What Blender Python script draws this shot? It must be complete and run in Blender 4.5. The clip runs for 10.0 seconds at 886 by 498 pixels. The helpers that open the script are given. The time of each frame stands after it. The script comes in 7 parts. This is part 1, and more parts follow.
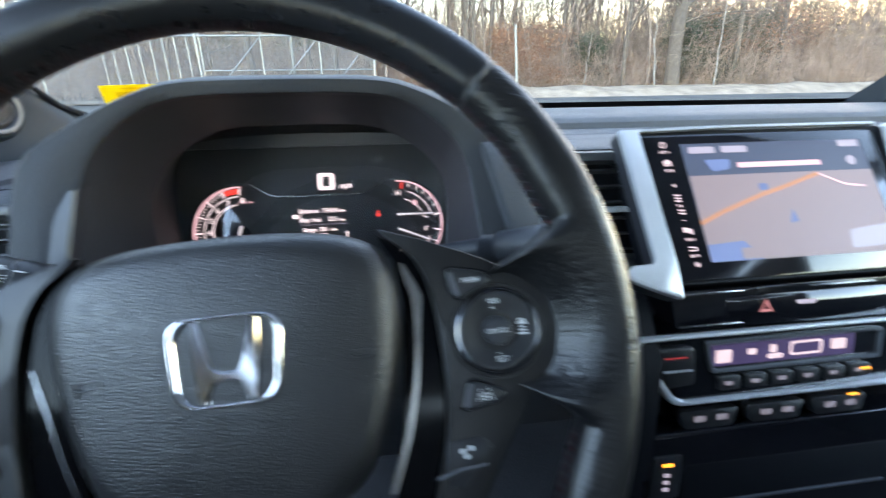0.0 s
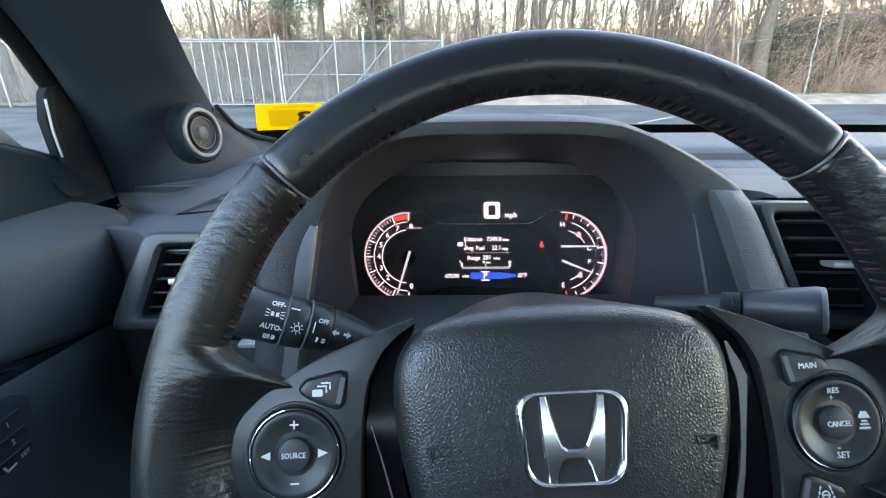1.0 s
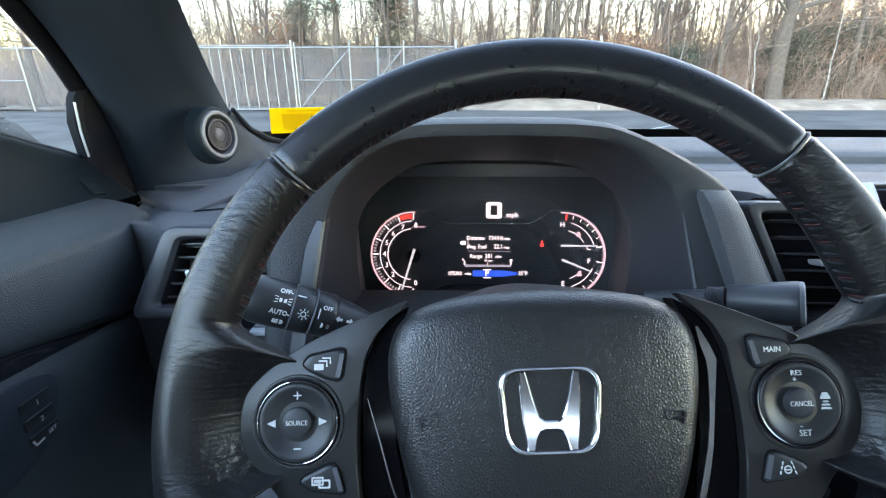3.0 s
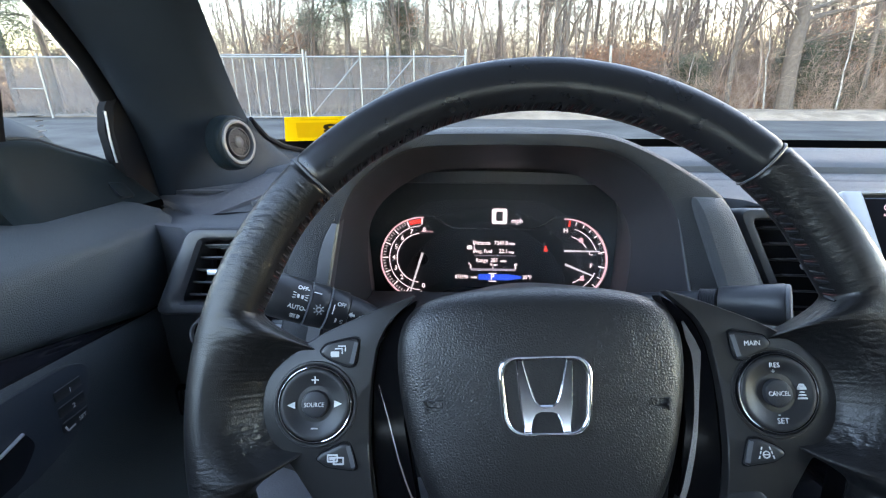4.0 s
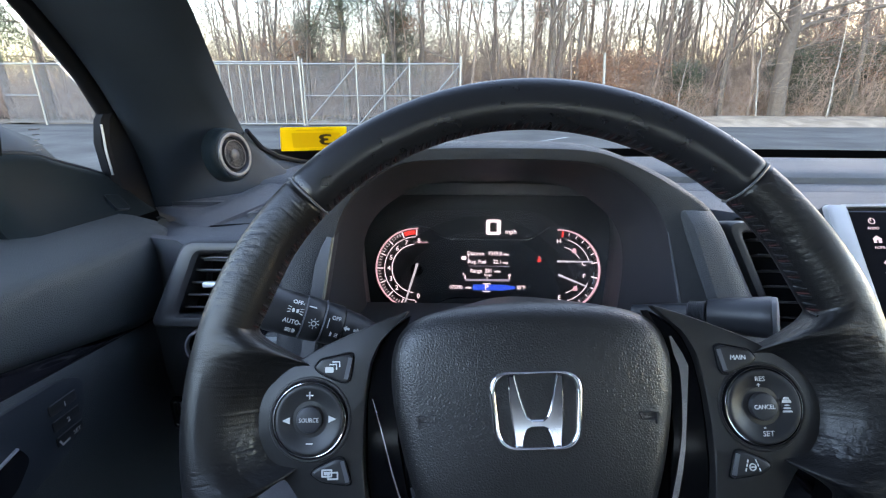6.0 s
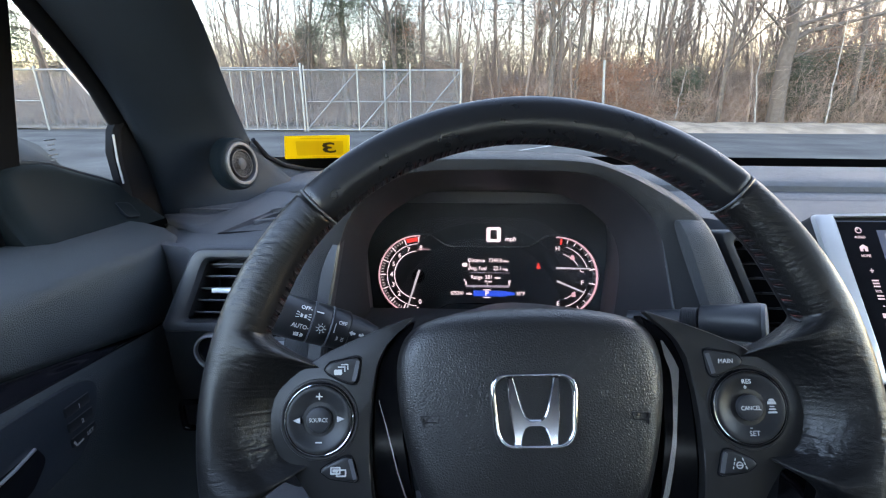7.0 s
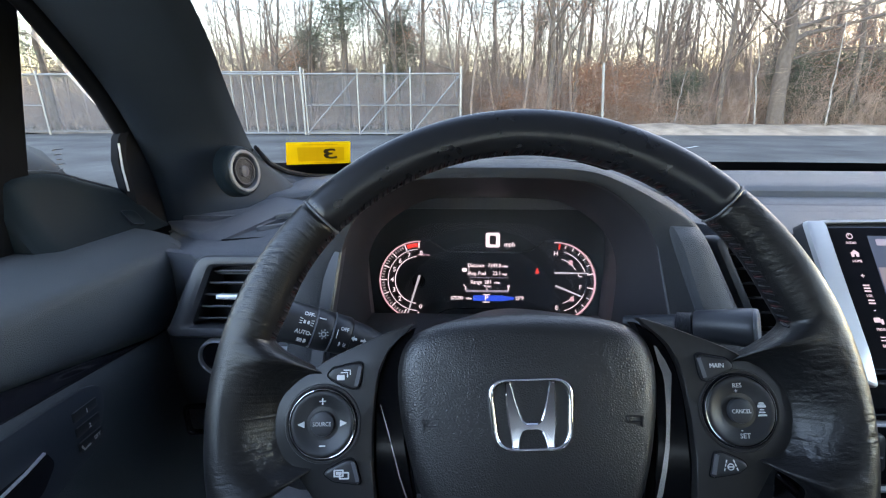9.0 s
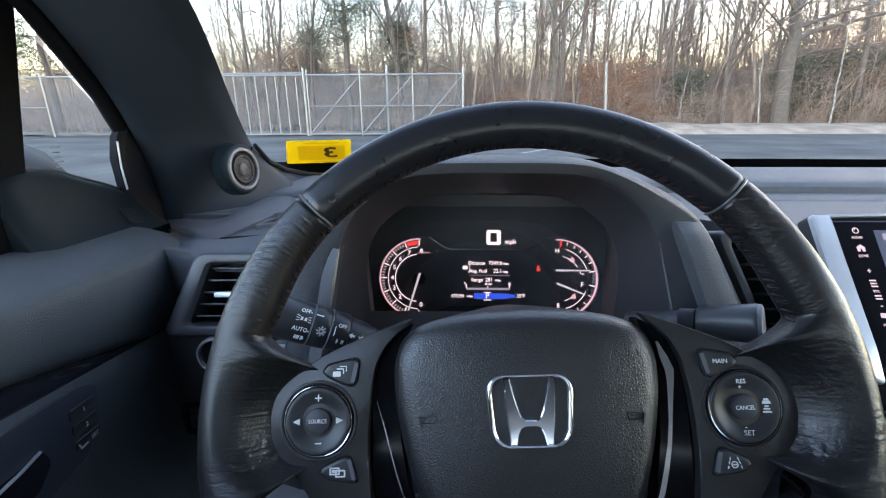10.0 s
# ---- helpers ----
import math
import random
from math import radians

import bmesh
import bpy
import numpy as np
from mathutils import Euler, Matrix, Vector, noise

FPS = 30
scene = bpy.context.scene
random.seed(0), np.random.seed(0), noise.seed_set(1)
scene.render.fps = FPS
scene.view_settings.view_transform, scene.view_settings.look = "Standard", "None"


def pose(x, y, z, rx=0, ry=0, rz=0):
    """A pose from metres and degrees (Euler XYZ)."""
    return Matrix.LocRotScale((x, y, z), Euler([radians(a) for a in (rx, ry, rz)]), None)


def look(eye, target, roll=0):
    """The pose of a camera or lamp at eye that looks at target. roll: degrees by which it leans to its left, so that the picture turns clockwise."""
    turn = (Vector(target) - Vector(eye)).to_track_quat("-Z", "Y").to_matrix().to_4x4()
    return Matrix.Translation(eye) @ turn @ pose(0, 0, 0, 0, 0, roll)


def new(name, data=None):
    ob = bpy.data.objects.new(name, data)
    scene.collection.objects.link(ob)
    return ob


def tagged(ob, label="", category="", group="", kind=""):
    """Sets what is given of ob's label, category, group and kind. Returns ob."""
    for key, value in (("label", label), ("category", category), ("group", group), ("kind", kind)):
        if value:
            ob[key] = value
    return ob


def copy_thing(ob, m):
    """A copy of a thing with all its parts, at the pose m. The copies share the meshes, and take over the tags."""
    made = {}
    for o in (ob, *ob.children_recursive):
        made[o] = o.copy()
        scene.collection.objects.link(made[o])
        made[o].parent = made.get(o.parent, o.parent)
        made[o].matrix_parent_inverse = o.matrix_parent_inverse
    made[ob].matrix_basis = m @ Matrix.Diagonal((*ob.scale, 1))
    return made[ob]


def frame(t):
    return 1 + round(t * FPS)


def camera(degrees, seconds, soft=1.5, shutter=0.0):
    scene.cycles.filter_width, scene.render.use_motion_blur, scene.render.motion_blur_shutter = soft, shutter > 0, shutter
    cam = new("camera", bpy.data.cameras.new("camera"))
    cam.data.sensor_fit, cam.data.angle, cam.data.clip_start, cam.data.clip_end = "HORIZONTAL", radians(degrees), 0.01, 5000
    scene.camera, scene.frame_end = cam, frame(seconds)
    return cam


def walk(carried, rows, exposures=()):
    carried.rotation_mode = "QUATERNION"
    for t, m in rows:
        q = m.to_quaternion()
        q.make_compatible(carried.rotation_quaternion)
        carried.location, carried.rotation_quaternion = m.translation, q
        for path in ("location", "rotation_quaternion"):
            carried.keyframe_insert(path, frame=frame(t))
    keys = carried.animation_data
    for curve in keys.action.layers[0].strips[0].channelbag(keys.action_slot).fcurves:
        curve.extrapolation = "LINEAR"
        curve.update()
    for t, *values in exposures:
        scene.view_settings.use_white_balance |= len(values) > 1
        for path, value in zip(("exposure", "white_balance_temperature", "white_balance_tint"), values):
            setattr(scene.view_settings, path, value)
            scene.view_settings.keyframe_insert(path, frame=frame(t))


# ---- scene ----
cam = camera(88.0, 10.0, soft=1.15, shutter=0.5)
# seconds, eye, then yaw, pitch and roll in degrees
PATH = [
    (0.0, 0.0711, -0.1871, 1.2978, -7.78, -21.82, -0.50),
    (0.5, -0.0178, -0.1747, 1.3180, -3.40, -21.75, -0.28),
    (1.0, -0.0544, -0.1621, 1.3256, -0.48, -21.27, -0.13),
    (1.5, -0.0519, -0.1583, 1.3228, -0.15, -21.53, -0.04),
    (2.0, -0.0483, -0.1635, 1.3252, 0.15, -21.43, -0.09),
    (2.5, -0.0461, -0.1717, 1.3253, 0.57, -21.14, -0.14),
    (4.0, -0.0430, -0.2057, 1.3285, 2.13, -19.68, 0.07),
    (4.5, -0.0442, -0.2091, 1.3327, 2.44, -19.41, 0.13),
    (5.0, -0.0438, -0.2101, 1.3331, 2.37, -19.33, 0.13),
    (5.5, -0.0422, -0.2100, 1.3340, 1.95, -19.21, 0.13),
    (6.0, -0.0411, -0.2083, 1.3358, 1.60, -18.93, 0.11),
    (7.5, -0.0429, -0.2257, 1.3449, 1.63, -18.08, 0.22),
    (8.0, -0.0425, -0.2253, 1.3462, 1.63, -18.03, 0.15),
    (8.5, -0.0421, -0.2257, 1.3469, 1.60, -17.86, 0.05),
    (9.0, -0.0415, -0.2282, 1.3482, 1.68, -17.91, -0.01),
    (9.5, -0.0388, -0.2286, 1.3422, 1.94, -18.03, -0.18),
    (10.0, -0.0382, -0.2249, 1.3433, 2.07, -17.86, -0.33),
]
EXPOSURE = 4.0
walk(cam, [(t, pose(x, y, z, 90 + pitch, 0, yaw) @ pose(0, 0, 0, 0, 0, roll)) for t, x, y, z, yaw, pitch, roll in PATH],
     exposures=[(0.0, EXPOSURE + 0.86, 6900, 22), (2.7, EXPOSURE + 0.86, 6900, 22), (4.2, EXPOSURE + 0.73, 6900, 26), (5.0, EXPOSURE + 0.59, 6900, 28), (6.2, EXPOSURE + 0.51, 6900, 28), (7.4, EXPOSURE + 0.41, 6900, 28), (10.0, EXPOSURE + 0.39, 6900, 28)])

# ---- light: dusk sky, the low sun behind the wood to the side ----
SUN_EL, SUN_ROT = 8.0, 50.0
world = bpy.data.worlds.new("world")
scene.world = world
world.use_nodes = True
wn = world.node_tree
sky = wn.nodes.new("ShaderNodeTexSky")
sky.sky_type = "NISHITA"
sky.sun_disc = False
sky.sun_elevation, sky.sun_rotation = radians(SUN_EL), radians(SUN_ROT)
sky.air_density, sky.dust_density, sky.ozone_density = 1.0, 0.2, 1.2
back = wn.nodes["Background"]
back.inputs["Strength"].default_value = 0.172
wn.links.new(sky.outputs[0], back.inputs["Color"])
sun = new("sun", bpy.data.lights.new("sun", "SUN"))
sun.data.energy, sun.data.angle, sun.data.color = 0.006, radians(30), (1.0, 0.8, 0.62)
sun.matrix_basis = look((30 * math.sin(radians(SUN_ROT)), 30 * math.cos(radians(SUN_ROT)), 30 * math.tan(radians(SUN_EL))), (0, 0, 0))

# ---- materials ----
def material(name, color, rough=0.5, metal=0.0, vary=0.25, vscale=6.0, grain=None, wrinkle=None, coat=0.0, spec=0.5, fine=0.0, fscale=400.0,
             per_object=0.0, smudge=0.0):
    """Principled surface. grain: (cells per metre, depth m, roundness) of a pebbled skin; wrinkle: (per metre, depth m, stretch xyz); fine: depth of a fine noise."""
    m = bpy.data.materials.new(name)
    m.use_nodes = True
    n, l = m.node_tree.nodes, m.node_tree.links
    p = n["Principled BSDF"]
    p.inputs["Metallic"].default_value = metal
    p.inputs["Roughness"].default_value = rough
    p.inputs["Coat Weight"].default_value = coat
    p.inputs["Coat Roughness"].default_value = 0.08
    p.inputs["Specular IOR Level"].default_value = spec
    co = n.new("ShaderNodeTexCoord").outputs["Object"]

    def noise_tex(scale, detail=3.0, stretch=None):
        t = n.new("ShaderNodeTexNoise")
        t.inputs["Scale"].default_value, t.inputs["Detail"].default_value = scale, detail
        v = co
        if stretch:
            mp = n.new("ShaderNodeMapping")
            mp.inputs["Scale"].default_value = stretch
            l.new(co, mp.inputs["Vector"])
            v = mp.outputs[0]
        l.new(v, t.inputs["Vector"])
        return t.outputs["Fac"]

    def mixed(a, b, fac):
        x = n.new("ShaderNodeMix")
        x.data_type = "RGBA"
        for s, v in ((x.inputs[6], a), (x.inputs[7], b), (x.inputs[0], fac)):
            if hasattr(v, "node"):
                l.new(v, s)
            else:
                s.default_value = v
        return x.outputs[2]

    def ranged(v, a, b, c=0.0, d=1.0):
        r = n.new("ShaderNodeMapRange")
        r.inputs[1].default_value, r.inputs[2].default_value, r.inputs[3].default_value, r.inputs[4].default_value = a, b, c, d
        l.new(v, r.inputs[0])
        return r.outputs[0]

    lo = tuple(c * (1 - vary) for c in color) + (1,)
    hi = tuple(min(1, c * (1 + vary)) for c in color) + (1,)
    col = mixed(lo, hi, ranged(noise_tex(vscale, 4), 0.3, 0.7))
    col = mixed(col, tuple(c * (1 - 0.6 * vary) for c in color) + (1,), ranged(noise_tex(vscale * 13, 3), 0.5, 0.75, 0, 0.6))
    if per_object:
        oi = n.new("ShaderNodeObjectInfo")
        col = mixed(col, tuple(min(1, c * (1 + per_object)) for c in color) + (1,), oi.outputs["Random"])
    l.new(col, p.inputs["Base Color"])
    if smudge:
        l.new(ranged(noise_tex(vscale * 3, 5), 0.35, 0.7, rough, min(1, rough + smudge)), p.inputs["Roughness"])
    normal = None

    def bump(height, depth, normal):
        b = n.new("ShaderNodeBump")
        b.inputs["Strength"].default_value, b.inputs["Distance"].default_value = 1.0, depth
        l.new(height, b.inputs["Height"])
        if normal:
            l.new(normal, b.inputs["Normal"])
        return b.outputs[0]

    if wrinkle:
        crease = ranged(noise_tex(wrinkle[0], 3, wrinkle[2]), 0.35, 0.65)
        if len(wrinkle) > 3:
            # creased only in patches
            mul = n.new("ShaderNodeMath")
            mul.operation = "MULTIPLY"
            mid = n.new("ShaderNodeMath")
            mid.operation = "SUBTRACT"
            mid.inputs[1].default_value = 0.5
            l.new(crease, mid.inputs[0])
            l.new(mid.outputs[0], mul.inputs[0])
            l.new(ranged(noise_tex(wrinkle[3], 2), 0.40, 0.62), mul.inputs[1])
            crease = mul.outputs[0]
        normal = bump(crease, wrinkle[1], normal)
    if grain:
        v = n.new("ShaderNodeTexVoronoi")
        v.feature = "DISTANCE_TO_EDGE"
        v.inputs["Scale"].default_value = grain[0]
        d = n.new("ShaderNodeVectorMath")
        d.operation = "MULTIPLY_ADD"
        nz = n.new("ShaderNodeTexNoise")
        nz.inputs["Scale"].default_value = grain[0] * 0.6
        l.new(co, nz.inputs["Vector"])
        l.new(nz.outputs["Color"], d.inputs[0])
        d.inputs[1].default_value = (0.45 / grain[0],) * 3
        l.new(co, d.inputs[2])
        l.new(d.outputs[0], v.inputs["Vector"])
        normal = bump(ranged(v.outputs["Distance"], 0.0, grain[2] if len(grain) > 2 else 0.17), grain[1], normal)
    if fine:
        normal = bump(noise_tex(fscale, 4), fine, normal)
    if normal:
        l.new(normal, p.inputs["Normal"])
    return m


def glowing(name, color, strength):
    """What gives off light: lamps behind dials and screens."""
    m = bpy.data.materials.new(name)
    m.use_nodes = True
    p = m.node_tree.nodes["Principled BSDF"]
    p.inputs["Base Color"].default_value = tuple(0.3 * c for c in color) + (1,)
    p.inputs["Emission Color"].default_value = (*color, 1)
    p.inputs["Emission Strength"].default_value = strength
    return m


def glass(name, tint, gloss=0.5, even=False):
    """Thin clear pane: lets light straight through and mirrors a little, at the Fresnel rate or evenly."""
    m = bpy.data.materials.new(name)
    m.use_nodes = True
    n, l = m.node_tree.nodes, m.node_tree.links
    clear, shine, mix, fr = (n.new("ShaderNodeBsdf" + "Transparent"), n.new("ShaderNodeBsdfGlossy"), n.new("ShaderNodeMixShader"), n.new("ShaderNodeFresnel"))
    clear.inputs[0].default_value = (*tint, 1)
    shine.inputs["Roughness"].default_value = 0.02
    scale = n.new("ShaderNodeMath")
    scale.operation = "MULTIPLY"
    scale.inputs[1].default_value = gloss
    l.new(fr.outputs[0], scale.inputs[0])
    if even:
        mix.inputs[0].default_value = gloss
    else:
        l.new(scale.outputs[0], mix.inputs[0])
    l.new(clear.outputs[0], mix.inputs[1])
    l.new(shine.outputs[0], mix.inputs[2])
    l.new(mix.outputs[0], n["Material Output"].inputs["Surface"])
    return m


GLOW = 0.84 / 2 ** EXPOSURE
M_DASH = material("soft_dash_skin", (0.066, 0.072, 0.083), 0.52, grain=(900, 0.00025), vary=0.15)
M_DASH_TOP = material("dash_top_skin", (0.082, 0.089, 0.1), 0.58, grain=(700, 0.0003), vary=0.15, spec=0.4)
M_PLAST = material("matte_black_plastic", (0.023, 0.0245, 0.028), 0.45, fine=0.00012, fscale=1500, vary=0.2)
M_FRAME = material("satin_grey_plastic", (0.085, 0.09, 0.1), 0.38, fine=0.0001, fscale=1800, vary=0.12)
M_VENT = material("vent_satin_plastic", (0.040, 0.042, 0.046), 0.4, fine=0.0001, fscale=1800, vary=0.12)
M_DEEP = material("deep_black_plastic", (0.006, 0.0065, 0.0085), 0.6, vary=0.2, spec=0.15)
M_GLOSS = material("piano_black", (0.006, 0.006, 0.008), 0.06, coat=0.6, vary=0.1, smudge=0.12)
M_GLOSSK = material("piano_black_inlay", (0.003, 0.003, 0.0035), 0.07, spec=0.1, vary=0.1, smudge=0.05)
M_KEYPANEL = material("satin_key_panel", (0.022, 0.028, 0.036), 0.38, fine=0.0001, fscale=1500, vary=0.1)
M_RUBBER = material("matt_rubber", (0.0035, 0.004, 0.005), 0.85, spec=0.05, vary=0.2)
M_DOOR = material("door_soft_skin", (0.037, 0.047, 0.053), 0.48, grain=(600, 0.0003), vary=0.15)
M_PILLAR = material("pillar_cloth_plastic", (0.016, 0.0235, 0.033), 0.6, spec=0.3, fine=0.0002, fscale=900, vary=0.12)
M_RIM = material("smooth_black_leather", (0.0085, 0.0094, 0.0115), 0.27, grain=(1000, 0.00003, 0.25), spec=0.5, vary=0.1, vscale=30, smudge=0.05)
M_GRIP = material("creased_black_leather", (0.0068, 0.0069, 0.0074), 0.28, wrinkle=(300, 0.0004, (0.35, 1, 1), 22), grain=(1000, 0.00004, 0.3), spec=0.5, vary=0.12, vscale=30, smudge=0.05)
M_BAG = material("pebbled_airbag_skin", (0.0105, 0.0104, 0.0106), 0.32, grain=(640, 0.00013, 0.32), spec=0.75, vary=0.12, vscale=20)
M_SPOKE = material("spoke_soft_paint", (0.0110, 0.0107, 0.0108), 0.37, fine=0.00006, fscale=2500, vary=0.1)
M_BUTTON = material("button_rubber", (0.017, 0.0176, 0.019), 0.35, fine=0.00005, fscale=2500, vary=0.1)
M_CHROME = material("polished_chrome", (0.8, 0.8, 0.82), 0.07, metal=1.0, vary=0.03)
M_BADGE = material("badge_chrome", (0.38, 0.38, 0.40), 0.10, metal=1.0, vary=0.03)
M_SILVER = material("satin_silver_trim", (0.58, 0.59, 0.60), 0.42, metal=0.6, vary=0.05, vscale=40)
M_DKCHROME = material("dull_chrome", (0.30, 0.31, 0.33), 0.2, metal=1.0, vary=0.05)
M_INK = material("white_print", (0.6, 0.6, 0.59), 0.5, vary=0.05)
M_REDTHREAD = material("red_thread", (0.06, 0.010, 0.011), 0.8, vary=0.3, vscale=200)
M_SAIL = material("sail_plastic", (0.0055, 0.0105, 0.0135), 0.55, spec=0.12, fine=0.0002, fscale=900, vary=0.12)
G_KEY = glowing("key_print", (0.55, 0.52, 0.58), GLOW * 0.2)
M_MESH = material("grey_grille", (0.055, 0.056, 0.06), 0.45, metal=0.4, vary=0.2)
M_ROOF = material("headliner", (0.6, 0.6, 0.6), 0.9, fine=0.0003, fscale=600)
M_CARPET = material("dark_carpet", (0.03, 0.03, 0.032), 0.95, fine=0.001, fscale=300)
M_REARWALL = material("grey_rear_wall", (0.32, 0.32, 0.322), 0.8, fine=0.0005, fscale=200)
# face and mask colours lifted for the glare that veils the dials
M_FACE = material("dial_face", (0.040, 0.039, 0.042), 0.35, vary=0.1, fine=0.00003)
M_MASK = material("dial_mask_plastic", (0.14, 0.137, 0.15), 0.45, vary=0.1, fine=0.00005)
M_HOOD = material("hood_grained_skin", (0.014, 0.0155, 0.018), 0.42, grain=(800, 0.0002), vary=0.15)
M_HOODIN = material("hood_inner_plastic", (0.027, 0.027, 0.031), 0.5, fine=0.0001, fscale=1200, vary=0.1)
M_TRIMSIDE = material("satin_black_plastic", (0.026, 0.0275, 0.031), 0.36, fine=0.0001, fscale=1800, vary=0.1)
M_CHEEK = material("cheek_grained_skin", (0.062, 0.066, 0.073), 0.42, grain=(650, 0.0003), vary=0.15)
M_DIALRING = material("dial_ring_metal", (0.35, 0.34, 0.33), 0.25, metal=0.9, vary=0.05)
G_WHITE = glowing("dial_white", (1.0, 0.88, 0.90), GLOW * 1.15)
G_PINK = glowing("dial_rim_pink", (1.0, 0.62, 0.68), GLOW * 0.75)
G_NEEDLE = glowing("needle_white", (0.9, 0.9, 0.95), GLOW * 0.6)
G_RED = glowing("dial_red", (1.0, 0.07, 0.05), GLOW * 0.9)
G_BLUE = glowing("display_blue", (0.03, 0.12, 0.9), GLOW * 0.8)
G_DIM = glowing("display_grey", (0.55, 0.52, 0.62), GLOW * 0.55)
G_ICON = glowing("screen_icon", (1.0, 0.80, 0.84), GLOW * 0.6)
G_MAP = glowing("screen_map", (0.66, 0.50, 0.50), GLOW * 0.20)
G_ROUTE = glowing("screen_route", (0.95, 0.42, 0.20), GLOW * 0.36)
G_BAND = glowing("screen_band", (0.10, 0.13, 0.22), GLOW * 0.28)
G_SCRBLUE = glowing("screen_blue", (0.22, 0.32, 0.62), GLOW * 0.4)
G_PURPLE = glowing("climate_purple", (0.15, 0.10, 0.27), GLOW * 0.18)
G_AMBER = glowing("amber_lamp", (1.0, 0.35, 0.03), GLOW * 2.2)
G_REDTRI = glowing("hazard_red", (0.7, 0.25, 0.25), GLOW * 0.5)
M_PANE = glass("clear_pane", (0.62, 0.64, 0.63), 0.35)
# windscreen tint made dark to tone down the daylight seen through it
M_WINDSCREEN = glass("tinted_windscreen", (0.315, 0.322, 0.315), 0.02)
M_SIDEGLASS = glass("tinted_side_glass", (0.75, 0.78, 0.78), 0.2)
M_LENS = glass("dial_lens", (0.985, 0.985, 0.985), 0.03, True)
M_YELLOW = material("yellow_paper", (0.90, 0.68, 0.01), 0.6, vary=0.05)
M_YELLOW_D = material("yellow_print", (0.76, 0.53, 0.01), 0.6, vary=0.05)
for m in (M_YELLOW, M_YELLOW_D):
    # thin film: daylight behind it shines through
    n, l = m.node_tree.nodes, m.node_tree.links
    thin, mix = n.new("ShaderNodeBsdfTranslucent"), n.new("ShaderNodeMixShader")
    thin.inputs["Color"].default_value = (0.95, 0.72, 0.01, 1) if m == M_YELLOW else (0.80, 0.57, 0.01, 1)
    mix.inputs[0].default_value = 0.6
    l.new(n["Principled BSDF"].outputs[0], mix.inputs[1])
    l.new(thin.outputs[0], mix.inputs[2])
    l.new(mix.outputs[0], n["Material Output"].inputs["Surface"])
M_BROWNINK = material("brown_print", (0.07, 0.045, 0.01), 0.6, vary=0.05)
M_ASPHALT = material("asphalt", (0.185, 0.178, 0.166), 0.95, spec=0.15, vary=0.3, vscale=0.6, fine=0.004, fscale=90)
M_LITTER = material("leaf_litter", (0.13, 0.095, 0.065), 0.95, vary=0.5, vscale=1.2, fine=0.02, fscale=20)
M_SNOW = material("old_sandy_snow", (0.52, 0.405, 0.305), 0.9, vary=0.3, vscale=1.5, fine=0.02, fscale=9)
M_LINE = material("white_road_paint", (0.7, 0.7, 0.68), 0.7, vary=0.2, vscale=8)
M_GALV = material("galvanised_steel", (0.42, 0.435, 0.45), 0.4, metal=0.55, vary=0.15, vscale=12)
M_WIRE = material("galvanised_wire", (0.46, 0.47, 0.47), 0.5, metal=0.2, vary=0.1)
M_BARK = material("grey_brown_bark", (0.21, 0.172, 0.145), 0.9, vary=0.4, vscale=7, wrinkle=(9, 0.02, (1, 1, 0.15)), per_object=0.4)
M_BARKD = material("dark_bark", (0.17, 0.138, 0.116), 0.9, vary=0.4, vscale=7, wrinkle=(9, 0.02, (1, 1, 0.15)), per_object=0.5)
M_BIRCH = material("birch_bark", (0.48, 0.44, 0.40), 0.7, vary=0.5, vscale=5)
M_TWIG = material("bare_twigs", (0.36, 0.270, 0.220), 0.9, vary=0.4, vscale=3)
M_BRUSH = material("brush_twigs", (0.56, 0.415, 0.335), 0.95, vary=0.55, vscale=0.8)
M_NEEDLE = material("pine_needles", (0.12, 0.140, 0.085), 0.7, vary=0.5, vscale=1.5)
M_DEADLEAF = material("dead_oak_leaves", (0.42, 0.21, 0.12), 0.8, vary=0.5, vscale=2.5)
M_CARPAINT = material("dark_blue_grey_car_paint", (0.022, 0.026, 0.031), 0.45, spec=0.25, vary=0.03)
M_CARHOOD = material("paler_blue_bonnet", (0.09, 0.105, 0.125), 0.38, coat=0.15, vary=0.03)
M_RINGGREY = material("dull_grey_ring", (0.11, 0.115, 0.125), 0.38, metal=0.2, fine=0.00005, fscale=2000, vary=0.08)
M_CARGLASS = material("dark_car_glass", (0.01, 0.012, 0.014), 0.05, coat=0.5, vary=0.05)
M_TYRE = material("tyre_rubber", (0.015, 0.015, 0.015), 0.8)


# ---- building helpers ----
def world_of(ob):
    m = ob.matrix_parent_inverse @ ob.matrix_basis if ob.parent else ob.matrix_basis
    return world_of(ob.parent) @ m if ob.parent else m


def thing(name, base, label, category, group="", kind=""):
    """An Empty at a thing's base, which parents its parts."""
    ob = new(name)
    ob.empty_display_size = 0.05
    ob.matrix_basis = Matrix.Translation(base)
    return tagged(ob, label, category, group, kind)


def place(name, data, mat, parent=None, label="", sharp=38.0):
    """Links mesh data given in the world's metres as one object with its origin in its own middle."""
    if mat and not data.materials:
        data.materials.append(mat)
    co = np.empty(len(data.vertices) * 3)
    data.vertices.foreach_get("co", co)
    co = co.reshape(-1, 3)
    mid = (co.min(0) + co.max(0)) / 2
    data.vertices.foreach_set("co", (co - mid).ravel())
    data.shade_smooth()
    data.set_sharp_from_angle(angle=radians(sharp))
    ob = new(name, data)
    ob.matrix_basis = Matrix.Translation(mid)
    if parent:
        ob.parent = parent
        ob.matrix_parent_inverse = world_of(parent).inverted()
    return tagged(ob, label)


